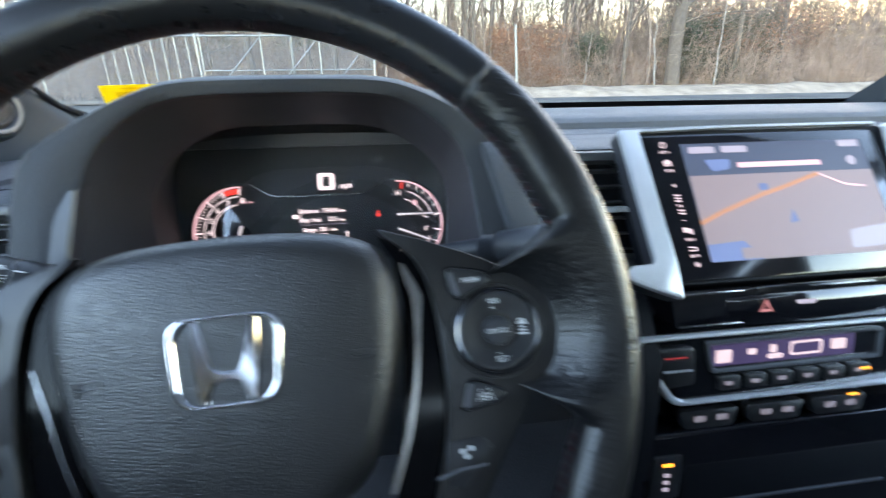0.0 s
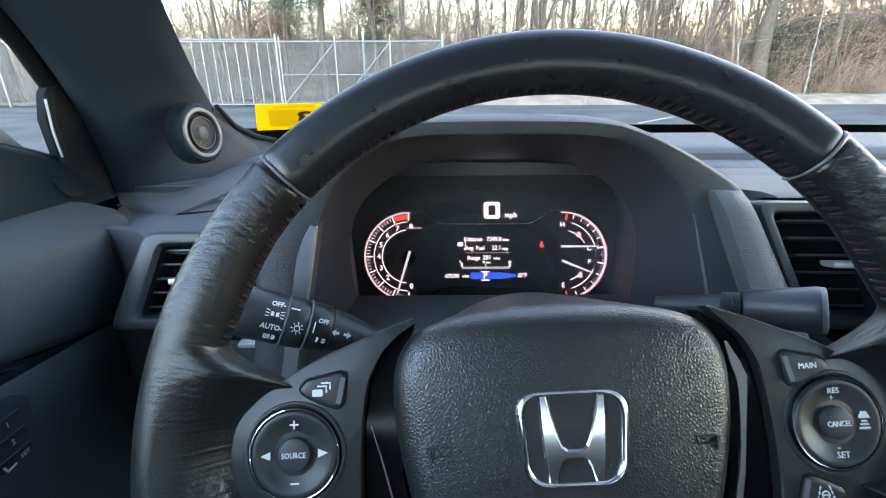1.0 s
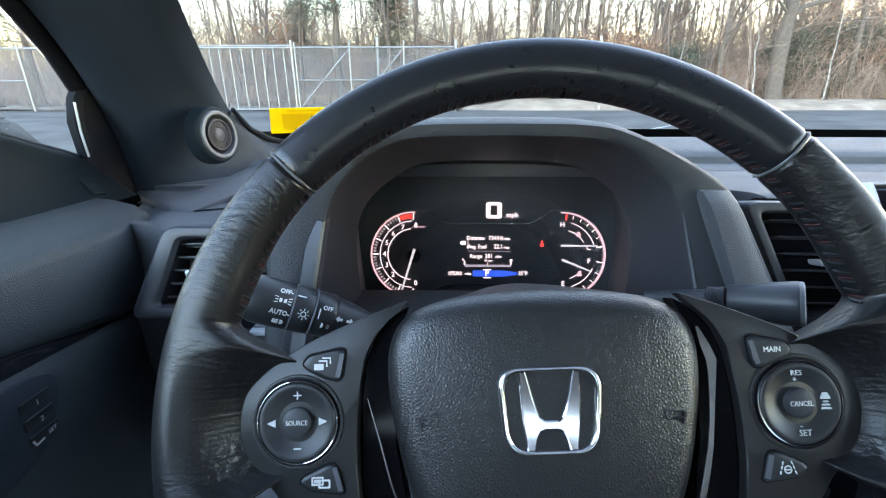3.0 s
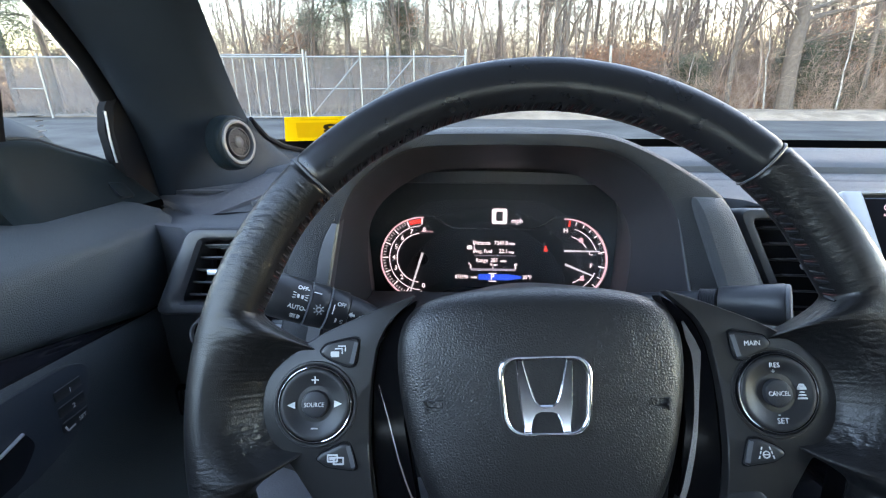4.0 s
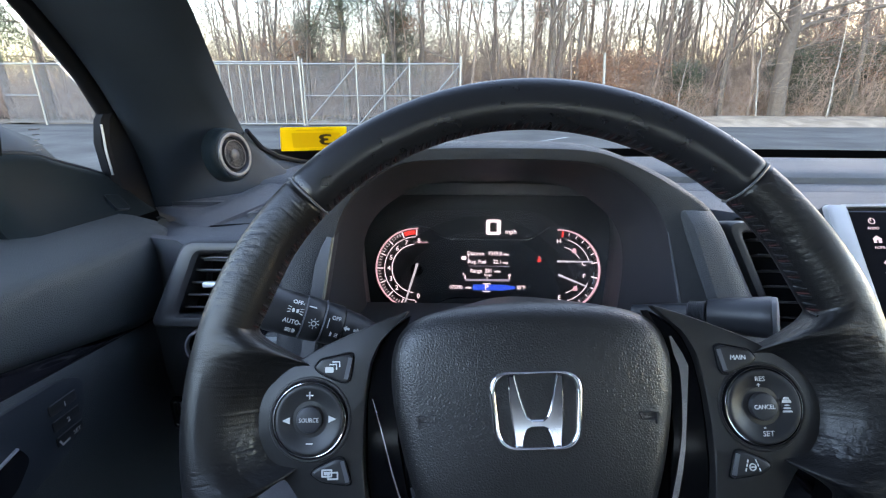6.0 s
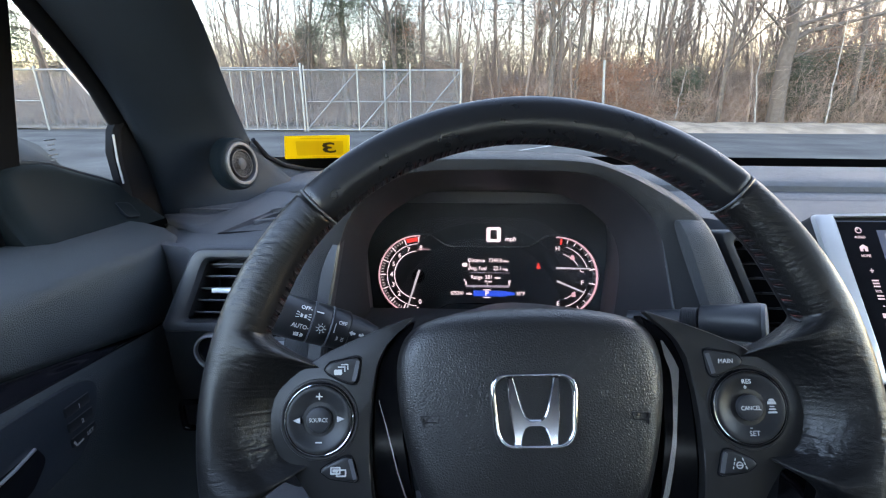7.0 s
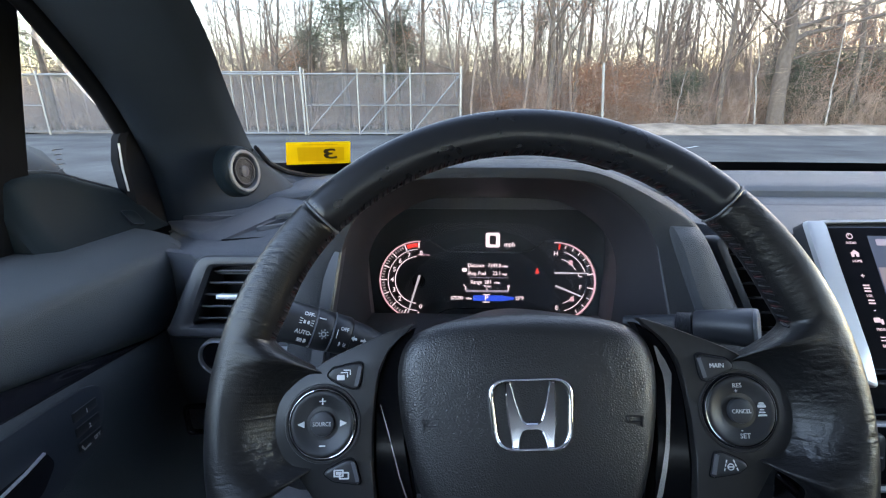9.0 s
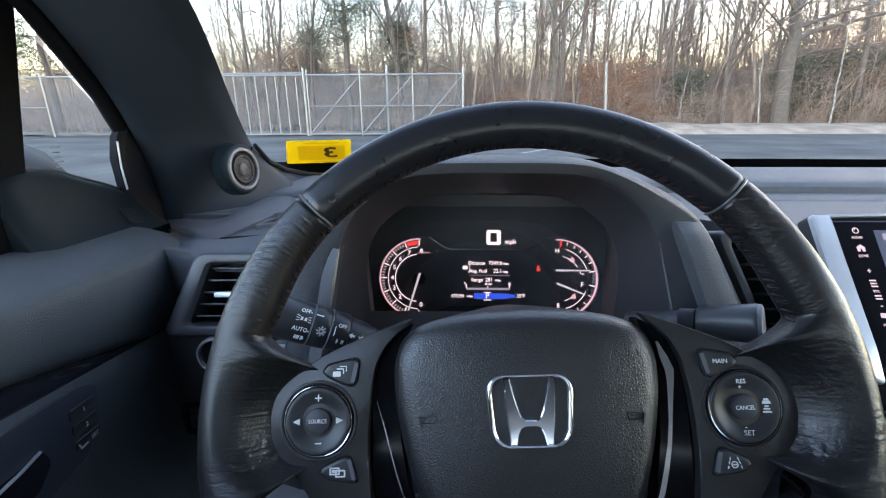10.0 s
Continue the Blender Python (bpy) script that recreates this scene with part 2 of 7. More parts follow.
def part(name, bm, mat, parent, label="", m=None, sharp=38.0):
    if m:
        bm.transform(m)
    data = bpy.data.meshes.new(name)
    bmesh.ops.recalc_face_normals(bm, faces=bm.faces[:])
    bm.to_mesh(data)
    bm.free()
    return place(name, data, mat, parent, label, sharp)


def single(name, bm, mat, label, category, group="", kind="", m=None, sharp=38.0):
    return tagged(part(name, bm, mat, None, label, m, sharp), label, category, group, kind)


def rounded(points, r, n=5):
    """Outline with its corners rounded by r (one number or one per corner)."""
    out, k = [], len(points)
    for i in range(k):
        p, a, b = (Vector((*points[(i + j) % k][:2], 0)) for j in (0, -1, 1))
        rr = r[i] if isinstance(r, (list, tuple)) else r
        u, v = (a - p), (b - p)
        rr = min(rr, 0.49 * u.length, 0.49 * v.length)
        s, e = p + u.normalized() * rr, p + v.normalized() * rr
        for j in range(n + 1):
            t = j / n
            q = s * (1 - t) ** 2 + p * 2 * t * (1 - t) + e * t * t
            out.append((q.x, q.y))
    return out


def slab(outline, w0, w1, bevel=0.0, dome=0.0):
    """A plate of that outline from w0 to w1, its upper rim bevelled by steps; dome lifts its middle."""
    bm = bmesh.new()
    c = Vector((sum(p[0] for p in outline) / len(outline), sum(p[1] for p in outline) / len(outline)))
    rings = [(0.0, w0), (0.0, w1 - bevel)] if bevel else [(0.0, w0), (0.0, w1)]
    if bevel:
        rings += [(bevel * 0.3, w1 - bevel * 0.3), (bevel, w1)]
    steps = [bm_ring for bm_ring in rings]
    loops = []
    far = max((Vector(p) - c).length for p in outline)
    for inset, w in steps:
        loops.append([bm.verts.new((*(c + (Vector(p) - c) * max(0.0, 1 - inset / max(1e-9, (Vector(p) - c).length))), w)) for p in outline])
    if dome:
        for f in (0.85, 0.65, 0.4, 0.18):
            last = [(Vector(v.co[:2]) - c) for v in loops[3 if bevel else 1]]
            loops.append([bm.verts.new((*(c + d * f), w1 + dome * (1 - f * f))) for d in last])
    k = len(outline)
    for a, b in zip(loops, loops[1:]):
        for i in range(k):
            bm.faces.new((a[i], a[(i + 1) % k], b[(i + 1) % k], b[i]))
    bm.faces.new(loops[0][::-1])
    bm.faces.new(loops[-1])
    return bm


def ring_plate(outer, inner, w0, w1, bevel=0.0):
    """A frame between two outlines with the same number of points."""
    bm = bmesh.new()
    k = len(outer)

    def lerp(f):
        return [(a[0] + (b[0] - a[0]) * f, a[1] + (b[1] - a[1]) * f) for a, b in zip(outer, inner)]

    loops = [(outer, w0), (outer, w1 - bevel), (lerp(0.18), w1 - 0.2 * bevel), (lerp(0.5), w1), (lerp(0.82), w1 - 0.2 * bevel), (inner, w1 - bevel), (inner, w0)]
    loops = [[bm.verts.new((*p, w)) for p in o] for o, w in loops]
    for a, b in zip(loops, loops[1:] + loops[:1]):
        for i in range(k):
            bm.faces.new((a[i], a[(i + 1) % k], b[(i + 1) % k], b[i]))
    return bm


def box(center, size, bevel=0.0, rot=None, bm=None):
    bm = bm or bmesh.new()
    made = bmesh.ops.create_cube(bm, size=1.0)["verts"]
    m = Matrix.Translation(center) @ (rot or Matrix()) @ Matrix.Diagonal((*size, 1))
    bmesh.ops.transform(bm, matrix=m, verts=made)
    if bevel:
        edges = list({e for v in made for e in v.link_edges})
        bmesh.ops.bevel(bm, geom=edges, offset=bevel, segments=2, profile=0.6, affect="EDGES")
    return bm


def loft(sections, closed=False, caps=False, bm=None, back=None):
    """Skin over rows of points. back: offset vector of a second, rear skin that gives the sheet thickness."""
    bm = bm or bmesh.new()
    rows = [[bm.verts.new(p) for p in s] for s in sections]
    k = len(sections[0])

    def skin(rows):
        for a, b in zip(rows, rows[1:]):
            for i in range(k if closed else k - 1):
                j = (i + 1) % k
                bm.faces.new((a[i], a[j], b[j], b[i]))

    skin(rows)
    if caps:
        bm.faces.new(rows[0][::-1])
        bm.faces.new(rows[-1])
    if back:
        rear = [[bm.verts.new(Vector(p) + Vector(back)) for p in s] for s in sections]
        skin(rear)
        n = len(rows)
        for i in range(n - 1):
            bm.faces.new((rows[i][0], rows[i + 1][0], rear[i + 1][0], rear[i][0]))
            bm.faces.new((rows[i][-1], rows[i + 1][-1], rear[i + 1][-1], rear[i][-1]))
        for i in range(k - 1):
            bm.faces.new((rows[0][i], rows[0][i + 1], rear[0][i + 1], rear[0][i]))
            bm.faces.new((rows[-1][i], rows[-1][i + 1], rear[-1][i + 1], rear[-1][i]))
    return bm


def tube(path, radii, sides=12, bm=None, caps=True, flat=1.0):
    """A round bar along a path with a radius at each point."""
    bm = bm or bmesh.new()
    path = [Vector(p) for p in path]
    rows = []
    ref = None
    for i, p in enumerate(path):
        d = (path[min(i + 1, len(path) - 1)] - path[max(i - 1, 0)]).normalized()
        if ref is None:
            ref = d.orthogonal().normalized()
        ref = (ref - d * ref.dot(d)).normalized()
        q = d.cross(ref)
        r = radii[i] if isinstance(radii, (list, tuple)) else radii
        rows.append([bm.verts.new(p + ref * r * math.cos(a) + q * r * flat * math.sin(a)) for a in (math.tau * j / sides for j in range(sides))])
    for a, b in zip(rows, rows[1:]):
        for i in range(sides):
            j = (i + 1) % sides
            bm.faces.new((a[i], a[j], b[j], b[i]))
    if caps:
        bm.faces.new(rows[0][::-1])
        bm.faces.new(rows[-1])
    return bm


def disc(center, r0, w0, w1, n=40, bevel=0.0, dome=0.0):
    return slab([(center[0] + r0 * math.cos(math.tau * i / n), center[1] + r0 * math.sin(math.tau * i / n)) for i in range(n)], w0, w1, bevel, dome)


def circle(cx, cy, r, n=48, a0=0.0, a1=360.0):
    return [(cx + r * math.cos(radians(a0 + (a1 - a0) * i / n)), cy + r * math.sin(radians(a0 + (a1 - a0) * i / n))) for i in range(n if a1 - a0 == 360 else n + 1)]


def arc_band(cx, cy, r0, r1, a0, a1, w0, w1, n=40):
    """A curved bar between two radii."""
    out = circle(cx, cy, r1, n, a0, a1) + circle(cx, cy, r0, n, a0, a1)[::-1]
    return flat_bar(out, w0, w1, n + 1)


def flat_bar(out, w0, w1, k):
    """Quads between the first k points of an outline and the rest, which run back."""
    bm = bmesh.new()
    lo = [bm.verts.new((*p, w0)) for p in out]
    hi = [bm.verts.new((*p, w1)) for p in out]
    n = len(out)
    for i in range(k - 1):
        for s in (lo, hi):
            bm.faces.new((s[i], s[i + 1], s[n - 2 - i], s[n - 1 - i]))
    for i in range(n):
        j = (i + 1) % n
        bm.faces.new((lo[i], lo[j], hi[j], hi[i]))
    return bm


def stroke(points, width, w0, w1):
    """A bar of constant width along a line in the plane."""
    ps = [Vector((p[0], p[1])) for p in points]
    left, right = [], []
    for i, p in enumerate(ps):
        d = (ps[min(i + 1, len(ps) - 1)] - ps[max(i - 1, 0)]).normalized()
        s = Vector((-d.y, d.x)) * width / 2
        left.append(tuple(p + s))
        right.append(tuple(p - s))
    return flat_bar(left + right[::-1], w0, w1, len(ps))


def lettering(body, size, m, mat, parent, align="CENTER", depth=0.0002, name="lettering", squeeze=1.0, bold=0.0):
    """Letters of the built-in font as a thin mesh; m carries their plane to the world."""
    cu = bpy.data.curves.new("lettering", "FONT")
    cu.body, cu.size, cu.align_x, cu.align_y, cu.extrude, cu.resolution_u = body, size, align, "CENTER", depth / 2, 2
    cu.offset = bold
    ob = bpy.data.objects.new("lettering", cu)
    data = bpy.data.meshes.new_from_object(ob)
    bpy.data.objects.remove(ob)
    bpy.data.curves.remove(cu)
    data.materials.clear()
    data.transform(m @ Matrix.Diagonal((squeeze, 1, 1, 1)))
    return place(name, data, mat, parent)


def plane_of(origin, u, v):
    """Matrix whose x, y, z are u, v and their cross product, at origin."""
    u, v = Vector(u).normalized(), Vector(v).normalized()
    w = u.cross(v)
    m = Matrix((u, v, w)).transposed().to_4x4()
    m.translation = origin
    return m

# ---- steering wheel (plane in millimetres: u right, v up the wheel, w towards the driver) ----
MM = Matrix.Diagonal((0.001, 0.001, 0.001, 1))
WT, WR = radians(27), radians(2.3)
_v0 = Vector((0, math.sin(WT), math.cos(WT)))
W_U = Vector((1, 0, 0)) * math.cos(WR) + _v0 * math.sin(WR)
W_V = _v0 * math.cos(WR) - Vector((1, 0, 0)) * math.sin(WR)
W_O = Vector((0.003, -0.002, 1.1715))
M_W = plane_of(W_O, W_U, W_V) @ MM


def mirrored(points):
    return [(-x, y) for x, y in points][::-1]


def smoothstep(a, b, x):
    t = max(0.0, min(1.0, (x - a) / (b - a)))
    return t * t * (3 - 2 * t)


def rim_section(deg, sides=40, crease=0.0):
    """Cross-section of the rim at an angle: a rounded bar whose leather runs out over the spoke to the switch pad."""
    d = ((deg + 180) % 360) - 180
    left = abs(d) > 90
    d = (180 - abs(d)) * (1 if d > 0 else -1) if left else d
    up = (11.5, 18.0) if left else (12.8, 19.0)
    web = 1 - (smoothstep(*up, d) if d > 0 else smoothstep(8.5, 16.5, -d))
    swell = math.exp(-(((abs(d) - 24) / 9) ** 2))
    core, r_in = 174.3, 161.0 - 2.5 * swell - 42 * web
    a = radians(deg)
    pts = []
    for j in range(sides):
        f = math.tau * j / sides
        c, s = math.cos(f), math.sin(f)
        c = math.copysign(abs(c) ** 0.80, c)
        s = math.copysign(abs(s) ** 0.80, s)
        r = core + (13.9 * c if c > 0 else (core - r_in) * c)
        w = 4.0 + (14.2 + 0.8 * swell) * s
        if c < 0 and web > 0:
            reach = math.hypot(r * math.cos(radians(d)) - 121, r * math.sin(radians(d)))
            rise = max(0.0, min(1.0, (reach - 26.5) / 26.0))
            flat = (-2.2 + 20.6 * (0.45 * rise * (2 - rise) + 0.55 * smoothstep(0.0, 1.0, rise))) if s > 0 else -9.5
            w += (flat - w) * web * smoothstep(0.0, 0.2, -c)
        if crease and s > -0.5:
            # gathers of the skin along the inner seam and round the spoke
            near = smoothstep(0.15, -0.75, c) * (1 - 0.35 * web)
            g = noise.noise(Vector((deg * 1.6, c * 1.3, s))) + 0.8 * noise.noise(Vector((deg * 3.1, c * 1.8 + 5, 3)))
            patch = 0.45 + 0.9 * max(0.0, noise.noise(Vector((deg * 0.06, 2.0, 0.5))) + 0.35)
            w += crease * near * patch * g * max(0.0, s + 0.35)
            r += 0.5 * crease * near * patch * g
        pts.append((r * math.cos(a), r * math.sin(a), w))
    return pts, (core * math.cos(a), core * math.sin(a), 4.0)


def rim_part(a0, a1, steps, crease=0.0):
    rows = []
    for i in range(steps + 1):
        deg = a0 + (a1 - a0) * i / steps
        pts, mid = rim_section(deg, 40, crease)
        edge = min(deg - a0, a1 - deg)
        shrink = 1 - 0.07 * (1 - smoothstep(0.0, 0.9, edge))
        rows.append([Vector(mid) + (Vector(p) - Vector(mid)) * shrink for p in pts])
    return loft(rows, closed=True, caps=True)


wheel = thing("steering_wheel", W_O, "black leather-wrapped steering wheel with red stitching and chrome emblem", "steering wheel")
part("rim_top", rim_part(45.2, 134.8, 120, 0.06), M_RIM, wheel, "smooth black leather top of the rim", M_W, 50)
part("grip", rim_part(135.2, 232, 620, 0.36), M_GRIP, wheel, "creased worn black leather grip", M_W, 60)
part("grip", rim_part(-52, 44.8, 620, 0.36), M_GRIP, wheel, "creased worn black leather grip", M_W, 60)
part("rim_bottom", rim_part(232.4, 307.6, 60), M_RIM, wheel, "", M_W, 50)

# inner hoop, the dark line at the seams
rows = []
for i in range(61):
    pts, mid = rim_section(30 + 2.0 * i, 16)
    rows.append([Vector(mid) + (Vector(p) - Vector(mid)) * 0.88 for p in pts])
part("rim_core", loft(rows, closed=True, caps=True), M_DEEP, wheel, "", M_W)


def stitches(a0, a1, step, tilt, thick, lift):
    """Slanting stitches along the inner edge of the rim."""
    bm = bmesh.new()
    deg = a0
    while deg < a1:
        ends = []
        for k, dd in ((22, 0.0), (24, tilt * 0.5), (25, tilt)):
            pts, mid = rim_section(deg + dd, 48)
            ends.append(Vector(mid) + (Vector(pts[k]) - Vector(mid)) * lift)
        tube(ends, [thick * 0.5, thick, thick * 0.5], 6, bm)
        deg += step
    return bm


for a0, a1 in ((46, 134), (136, 162), (18, 44), (198, 230), (-50, -18)):
    part("stitching", stitches(a0, a1, 1.75, 0.8, 1.3, 1.0), M_RIM, wheel, "gathered leather along the seam", M_W)
    part("stitching", stitches(a0 + 0.85, a1, 1.75 if a0 < 0 or a0 > 190 else 3.5, 0.5, 0.38, 1.012), M_REDTHREAD, wheel, "red thread stitching", M_W)

# pale grey bead at the seams, for the highlight along each crease
for deg in (45.0, 135.0):
    pts, mid = rim_section(deg, 40)
    seam = tube([Vector(mid) + (Vector(p) - Vector(mid)) * 0.985 for p in pts + pts[:1]], 0.75, 6)
    part("seam", seam, M_FRAME, wheel, "", M_W)

# airbag cover
BX = -1.5
half = [(0, 64.5), (22, 64.0), (40, 62.4), (54, 59.5), (65, 54.5), (72.0, 47), (75.8, 35), (76.2, 20), (74.6, 3), (71.8, -12), (68.0, -28), (62.5, -44), (54, -58), (40, -69), (20, -74), (0, -75)]
bag = rounded(half + mirrored(half[1:-1]), 9, 3)


def domed(outline, w_back, w1, bulge, lip, rings=9):
    """A cushion: its top rolls far back towards the column, its face is a rounded pillow."""
    bm = bmesh.new()
    k = len(outline)
    c = Vector((0, sum(p[1] for p in outline) / k))

    def row(f, w, rise, arch=0.0):
        out = []
        for x, y in outline:
            q = c + (Vector((x, y * (rise if y > 0 else 1.0))) - c) * f
            if y > 0:
                q.y -= arch * (x / 76) ** 2 * smoothstep(0, 50, y)
            out.append(bm.verts.new((q.x + BX, q.y, w)))
        return out

    loops = [row(0.93, w_back, 1.10, 22), row(0.965, w_back * 0.55, 1.035, 14), row(0.99, w_back * 0.22, 0.975, 6), row(1.0, w_back * 0.06, 0.94, 2), row(1.0, w1 - lip, 0.925)]
    for i in range(1, rings):
        t = i / (rings - 1)
        f = 1 - 0.94 * t ** 1.35
        edge = math.sin(min(1.0, t * 4.0) * math.pi / 2)
        loops.append(row(f, w1 - lip + lip * edge + bulge * (1 - f ** 2.2), 0.925))
    for a, b in zip(loops, loops[1:]):
        for i in range(k):
            bm.faces.new((a[i], a[(i + 1) % k], b[(i + 1) % k], b[i]))
    bm.faces.new(loops[-1])
    bm.faces.new(loops[0][::-1])
    return bm


cover = part("airbag_cover", domed(bag, -76, 8.0, 6.0, 8.0, 13), M_BAG, wheel, "pebbled black airbag cover", M_W, 60)
for cx, turn in ((-58, 1), (56.5, -1)):
    out = rounded([(cx - 5.6, 2.2), (cx + 5.4, 3.0), (cx + 4.2, -1.6), (cx - 4.8, -1.2)] if turn > 0 else [(cx - 5.4, 3.0), (cx + 5.6, 2.2), (cx + 4.8, -1.2), (cx - 4.2, -1.6)], 1.0, 3)
    inn = [(cx + (x - cx) * 0.86, 0.6 + (y - 0.6) * 0.66) for x, y in out]
    part("embossed_mark", ring_plate(out, inn, 9.5, 11.7, 0.3), M_BAG, cover, "", M_W)
    part("embossed_mark", stroke([(cx - 4.4 * turn, 2.0), (cx - 3.8 * turn, -3.6)], 1.0, 9.5, 11.6), M_BAG, cover, "", M_W)

# emblem: chrome rounded frame round two uprights and a bridge
E_C = (-1.3, 5.0)
eo = rounded([(-23.6, 19.0), (23.6, 19.0), (21.0, -19.2), (-21.0, -19.2)], [9.5, 9.5, 9, 9], 8)
eo = [(x * (1 + 0.065 * (1 - (y / 19.2) ** 2)) + E_C[0], y * (1 + 0.03 * (1 - (x / 25) ** 2)) + E_C[1]) for x, y in eo]
ei = [(E_C[0] + (x - E_C[0]) * 0.845, E_C[1] + (y - E_C[1]) * 0.90) for x, y in eo]
emblem = part("emblem", ring_plate(eo, ei, 10.0, 15.6, 2.2), M_CHROME, wheel, "chrome badge in a rounded frame", M_W, 70)
part("emblem_ground", slab([(E_C[0] + (x - E_C[0]) * 0.93, E_C[1] + (y - E_C[1]) * 0.95) for x, y in eo], 8.0, 12.2), M_BAG, emblem, "", M_W)


def badge_figure():
    """The badge's figure: two leaning uprights with feet and a bridge, its edges bevelled."""
    right = [(14.3, 17.6), (13.9, 6.0), (13.1, -6.0), (11.6, -17.9), (7.9, -17.9), (6.6, -12.4), (5.2, -9.6), (3.0, -8.6)]
    inner = [(3.0, -4.7), (5.0, -3.2), (6.6, 0.4), (8.6, 7.6), (10.9, 17.6)]
    line = right + [(-x, y) for x, y in right][::-1] + [(-x, y) for x, y in inner][::-1] + inner
    k = len(line)
    ps = [Vector(p) for p in line]
    small = []
    for i, p in enumerate(ps):
        a, b = (p - ps[i - 1]).normalized(), (ps[(i + 1) % k] - p).normalized()
        na, nb = Vector((a.y, -a.x)), Vector((b.y, -b.x))
        m = (na + nb).normalized()
        small.append(p + m * 0.75 / max(0.5, m.dot(na)))
    bm = bmesh.new()
    loops = [[bm.verts.new((q.x + E_C[0], q.y + E_C[1], w)) for q in chain] for chain, w in ((ps, 12.0), (ps, 14.2), (small, 15.0))]
    for a, b in zip(loops, loops[1:]):
        for i in range(k):
            bm.faces.new((a[i], a[(i + 1) % k], b[(i + 1) % k], b[i]))
    bm.faces.new(loops[-1])
    return bm


part("emblem_bar", badge_figure(), M_BADGE, emblem, "chrome figure of two uprights and a bridge", M_W, 20)

# spokes: control pods, gloss strips beside the cushion, lower fork
pod = [(80, 47), (88, 45), (108, 39), (130, 31), (144, 16), (147, -6), (143, -20), (134, -32), (126, -46), (114, -68), (98, -92), (70, -120), (58, -120), (74, -92), (84, -60), (91, -20), (93, 10), (91, 35)]
PAD = [(66, 57.5), (79, 53), (86, 50.6), (96, 46.6), (106, 42.6), (117.5, 37.6), (129.5, 30.6), (139.5, 23.2), (147, 16), (151, 9), (152.4, -2), (151.6, -9), (148.2, -18), (142.5, -24.5), (135, -31), (126, -44), (116, -58), (103, -76), (88, -96),
       (78, -94), (83.5, -76), (88.5, -56), (91.4, -42), (93, -24), (92.6, -4), (91.2, 14), (88.4, 31), (82, 43.5), (74, 50.5)]
for s in (1, -1):
    def side(points):
        return points if s > 0 else mirrored(points)

    spoke = part("spoke", slab(side(rounded(pod, 6, 3)), -16, -5.0, 2.2), M_SPOKE, wheel, "matte black spoke with thumb controls", M_W, 30)
    # raised pad in which the switches sit
    part("pad", slab(side(rounded(PAD, 4, 3)), -7, 0.8, 1.6), M_SPOKE, spoke, "smooth matte black switch pad", M_W, 30)
    # gloss insert
    gi = rounded([(66, 55), (77, 48), (84, 40), (89, 28), (92, 10), (93.4, -10), (93, -30), (90, -48), (82, -75), (62, -108), (52, -108), (64, -72), (70, -40), (74, -8), (76, 20), (73, 44)], 3, 2)
    part("gloss_insert", slab(side(gi), -16, -4.0, 2.2), M_GLOSSK, spoke, "piano black strip", M_W, 20)
    # pale metal strips stand in for the shine along the gloss inserts
    if s > 0:
        tr = [(77.2, 39.5), (80.6, 30), (83.0, 23), (82.9, 17), (81.9, 5.4), (80.6, -7), (78.8, -19), (76, -31), (72.4, -43.5), (63, -68)]
        wide = [0.6, 2.4, 2.6, 2.0, 1.4, 1.1, 1.3, 1.5, 1.6, 1.6]
    else:
        tr = [(88.4, 9), (86.2, 1), (84, -6.6), (80.8, -19), (77.6, -31.3), (74.4, -41), (64, -68)]
        wide = [0.15, 0.3, 0.4, 0.4, 0.45, 0.5, 0.6]
    band = [(s * (u - w), v) for (u, v), w in zip(tr, wide)] + [(s * (u + w), v) for (u, v), w in zip(tr, wide)][::-1]
    part("chrome_strip", flat_bar(band, -9, -3.2, len(tr)), M_DIALRING if s > 0 else M_DKCHROME, spoke, "thin metal strip for the shine on the gloss insert", M_W)
    cx, cy = (120.2, 1.9) if s > 0 else (-121.8, 0.0)
    big = 1.03 if s > 0 else 1.0
    part("switch_collar", ring_plate(circle(cx, cy, 22.6 * big), circle(cx, cy, 20.6 * big), -3, 1.5, 0.7), M_SPOKE, spoke, "", M_W)
    part("switch_gap", ring_plate(circle(cx, cy, 20.7 * big), circle(cx, cy, 19.9 * big), -3, 0.9, 0.1), M_DEEP, spoke, "", M_W)
    part("switch_ring", ring_plate(circle(cx, cy, 19.9 * big), circle(cx, cy, 18.9 * big), -2, 2.9, 0.8), M_CHROME if s < 0 else M_DKCHROME, spoke, "bright ring round the switch", M_W)
    disc_part = part("rocker_switch", loft([[(x, y, w) for x, y in circle(cx, cy, r * big)] for r, w in ((18.8, -1), (18.6, 2.6), (17.9, 3.0), (16, 2.6), (13, 1.6), (10.5, 0.9), (8.6, 0.7), (7.4, 0.2), (3, 0.2))], closed=True, caps=True), M_BUTTON, spoke, "round dished black thumb switch", M_W, 60)
    knob = part("centre_button", disc((cx, cy), 7.2, 0, 3.4, 36, 1.4, 0.6), M_PLAST, spoke, "round centre button", M_W)

    def put(text, u, v, size, w=2.2, sq=1.0, par=disc_part):
        lettering(text, size, M_W @ Matrix.Translation((u, v, w)), M_INK, par, depth=0.25, squeeze=sq, bold=0.0)

    def shape(outline, par, w=2.2, name="symbol"):
        part(name, slab(outline, w - 0.3, w + 0.2), M_INK, par, "", M_W)

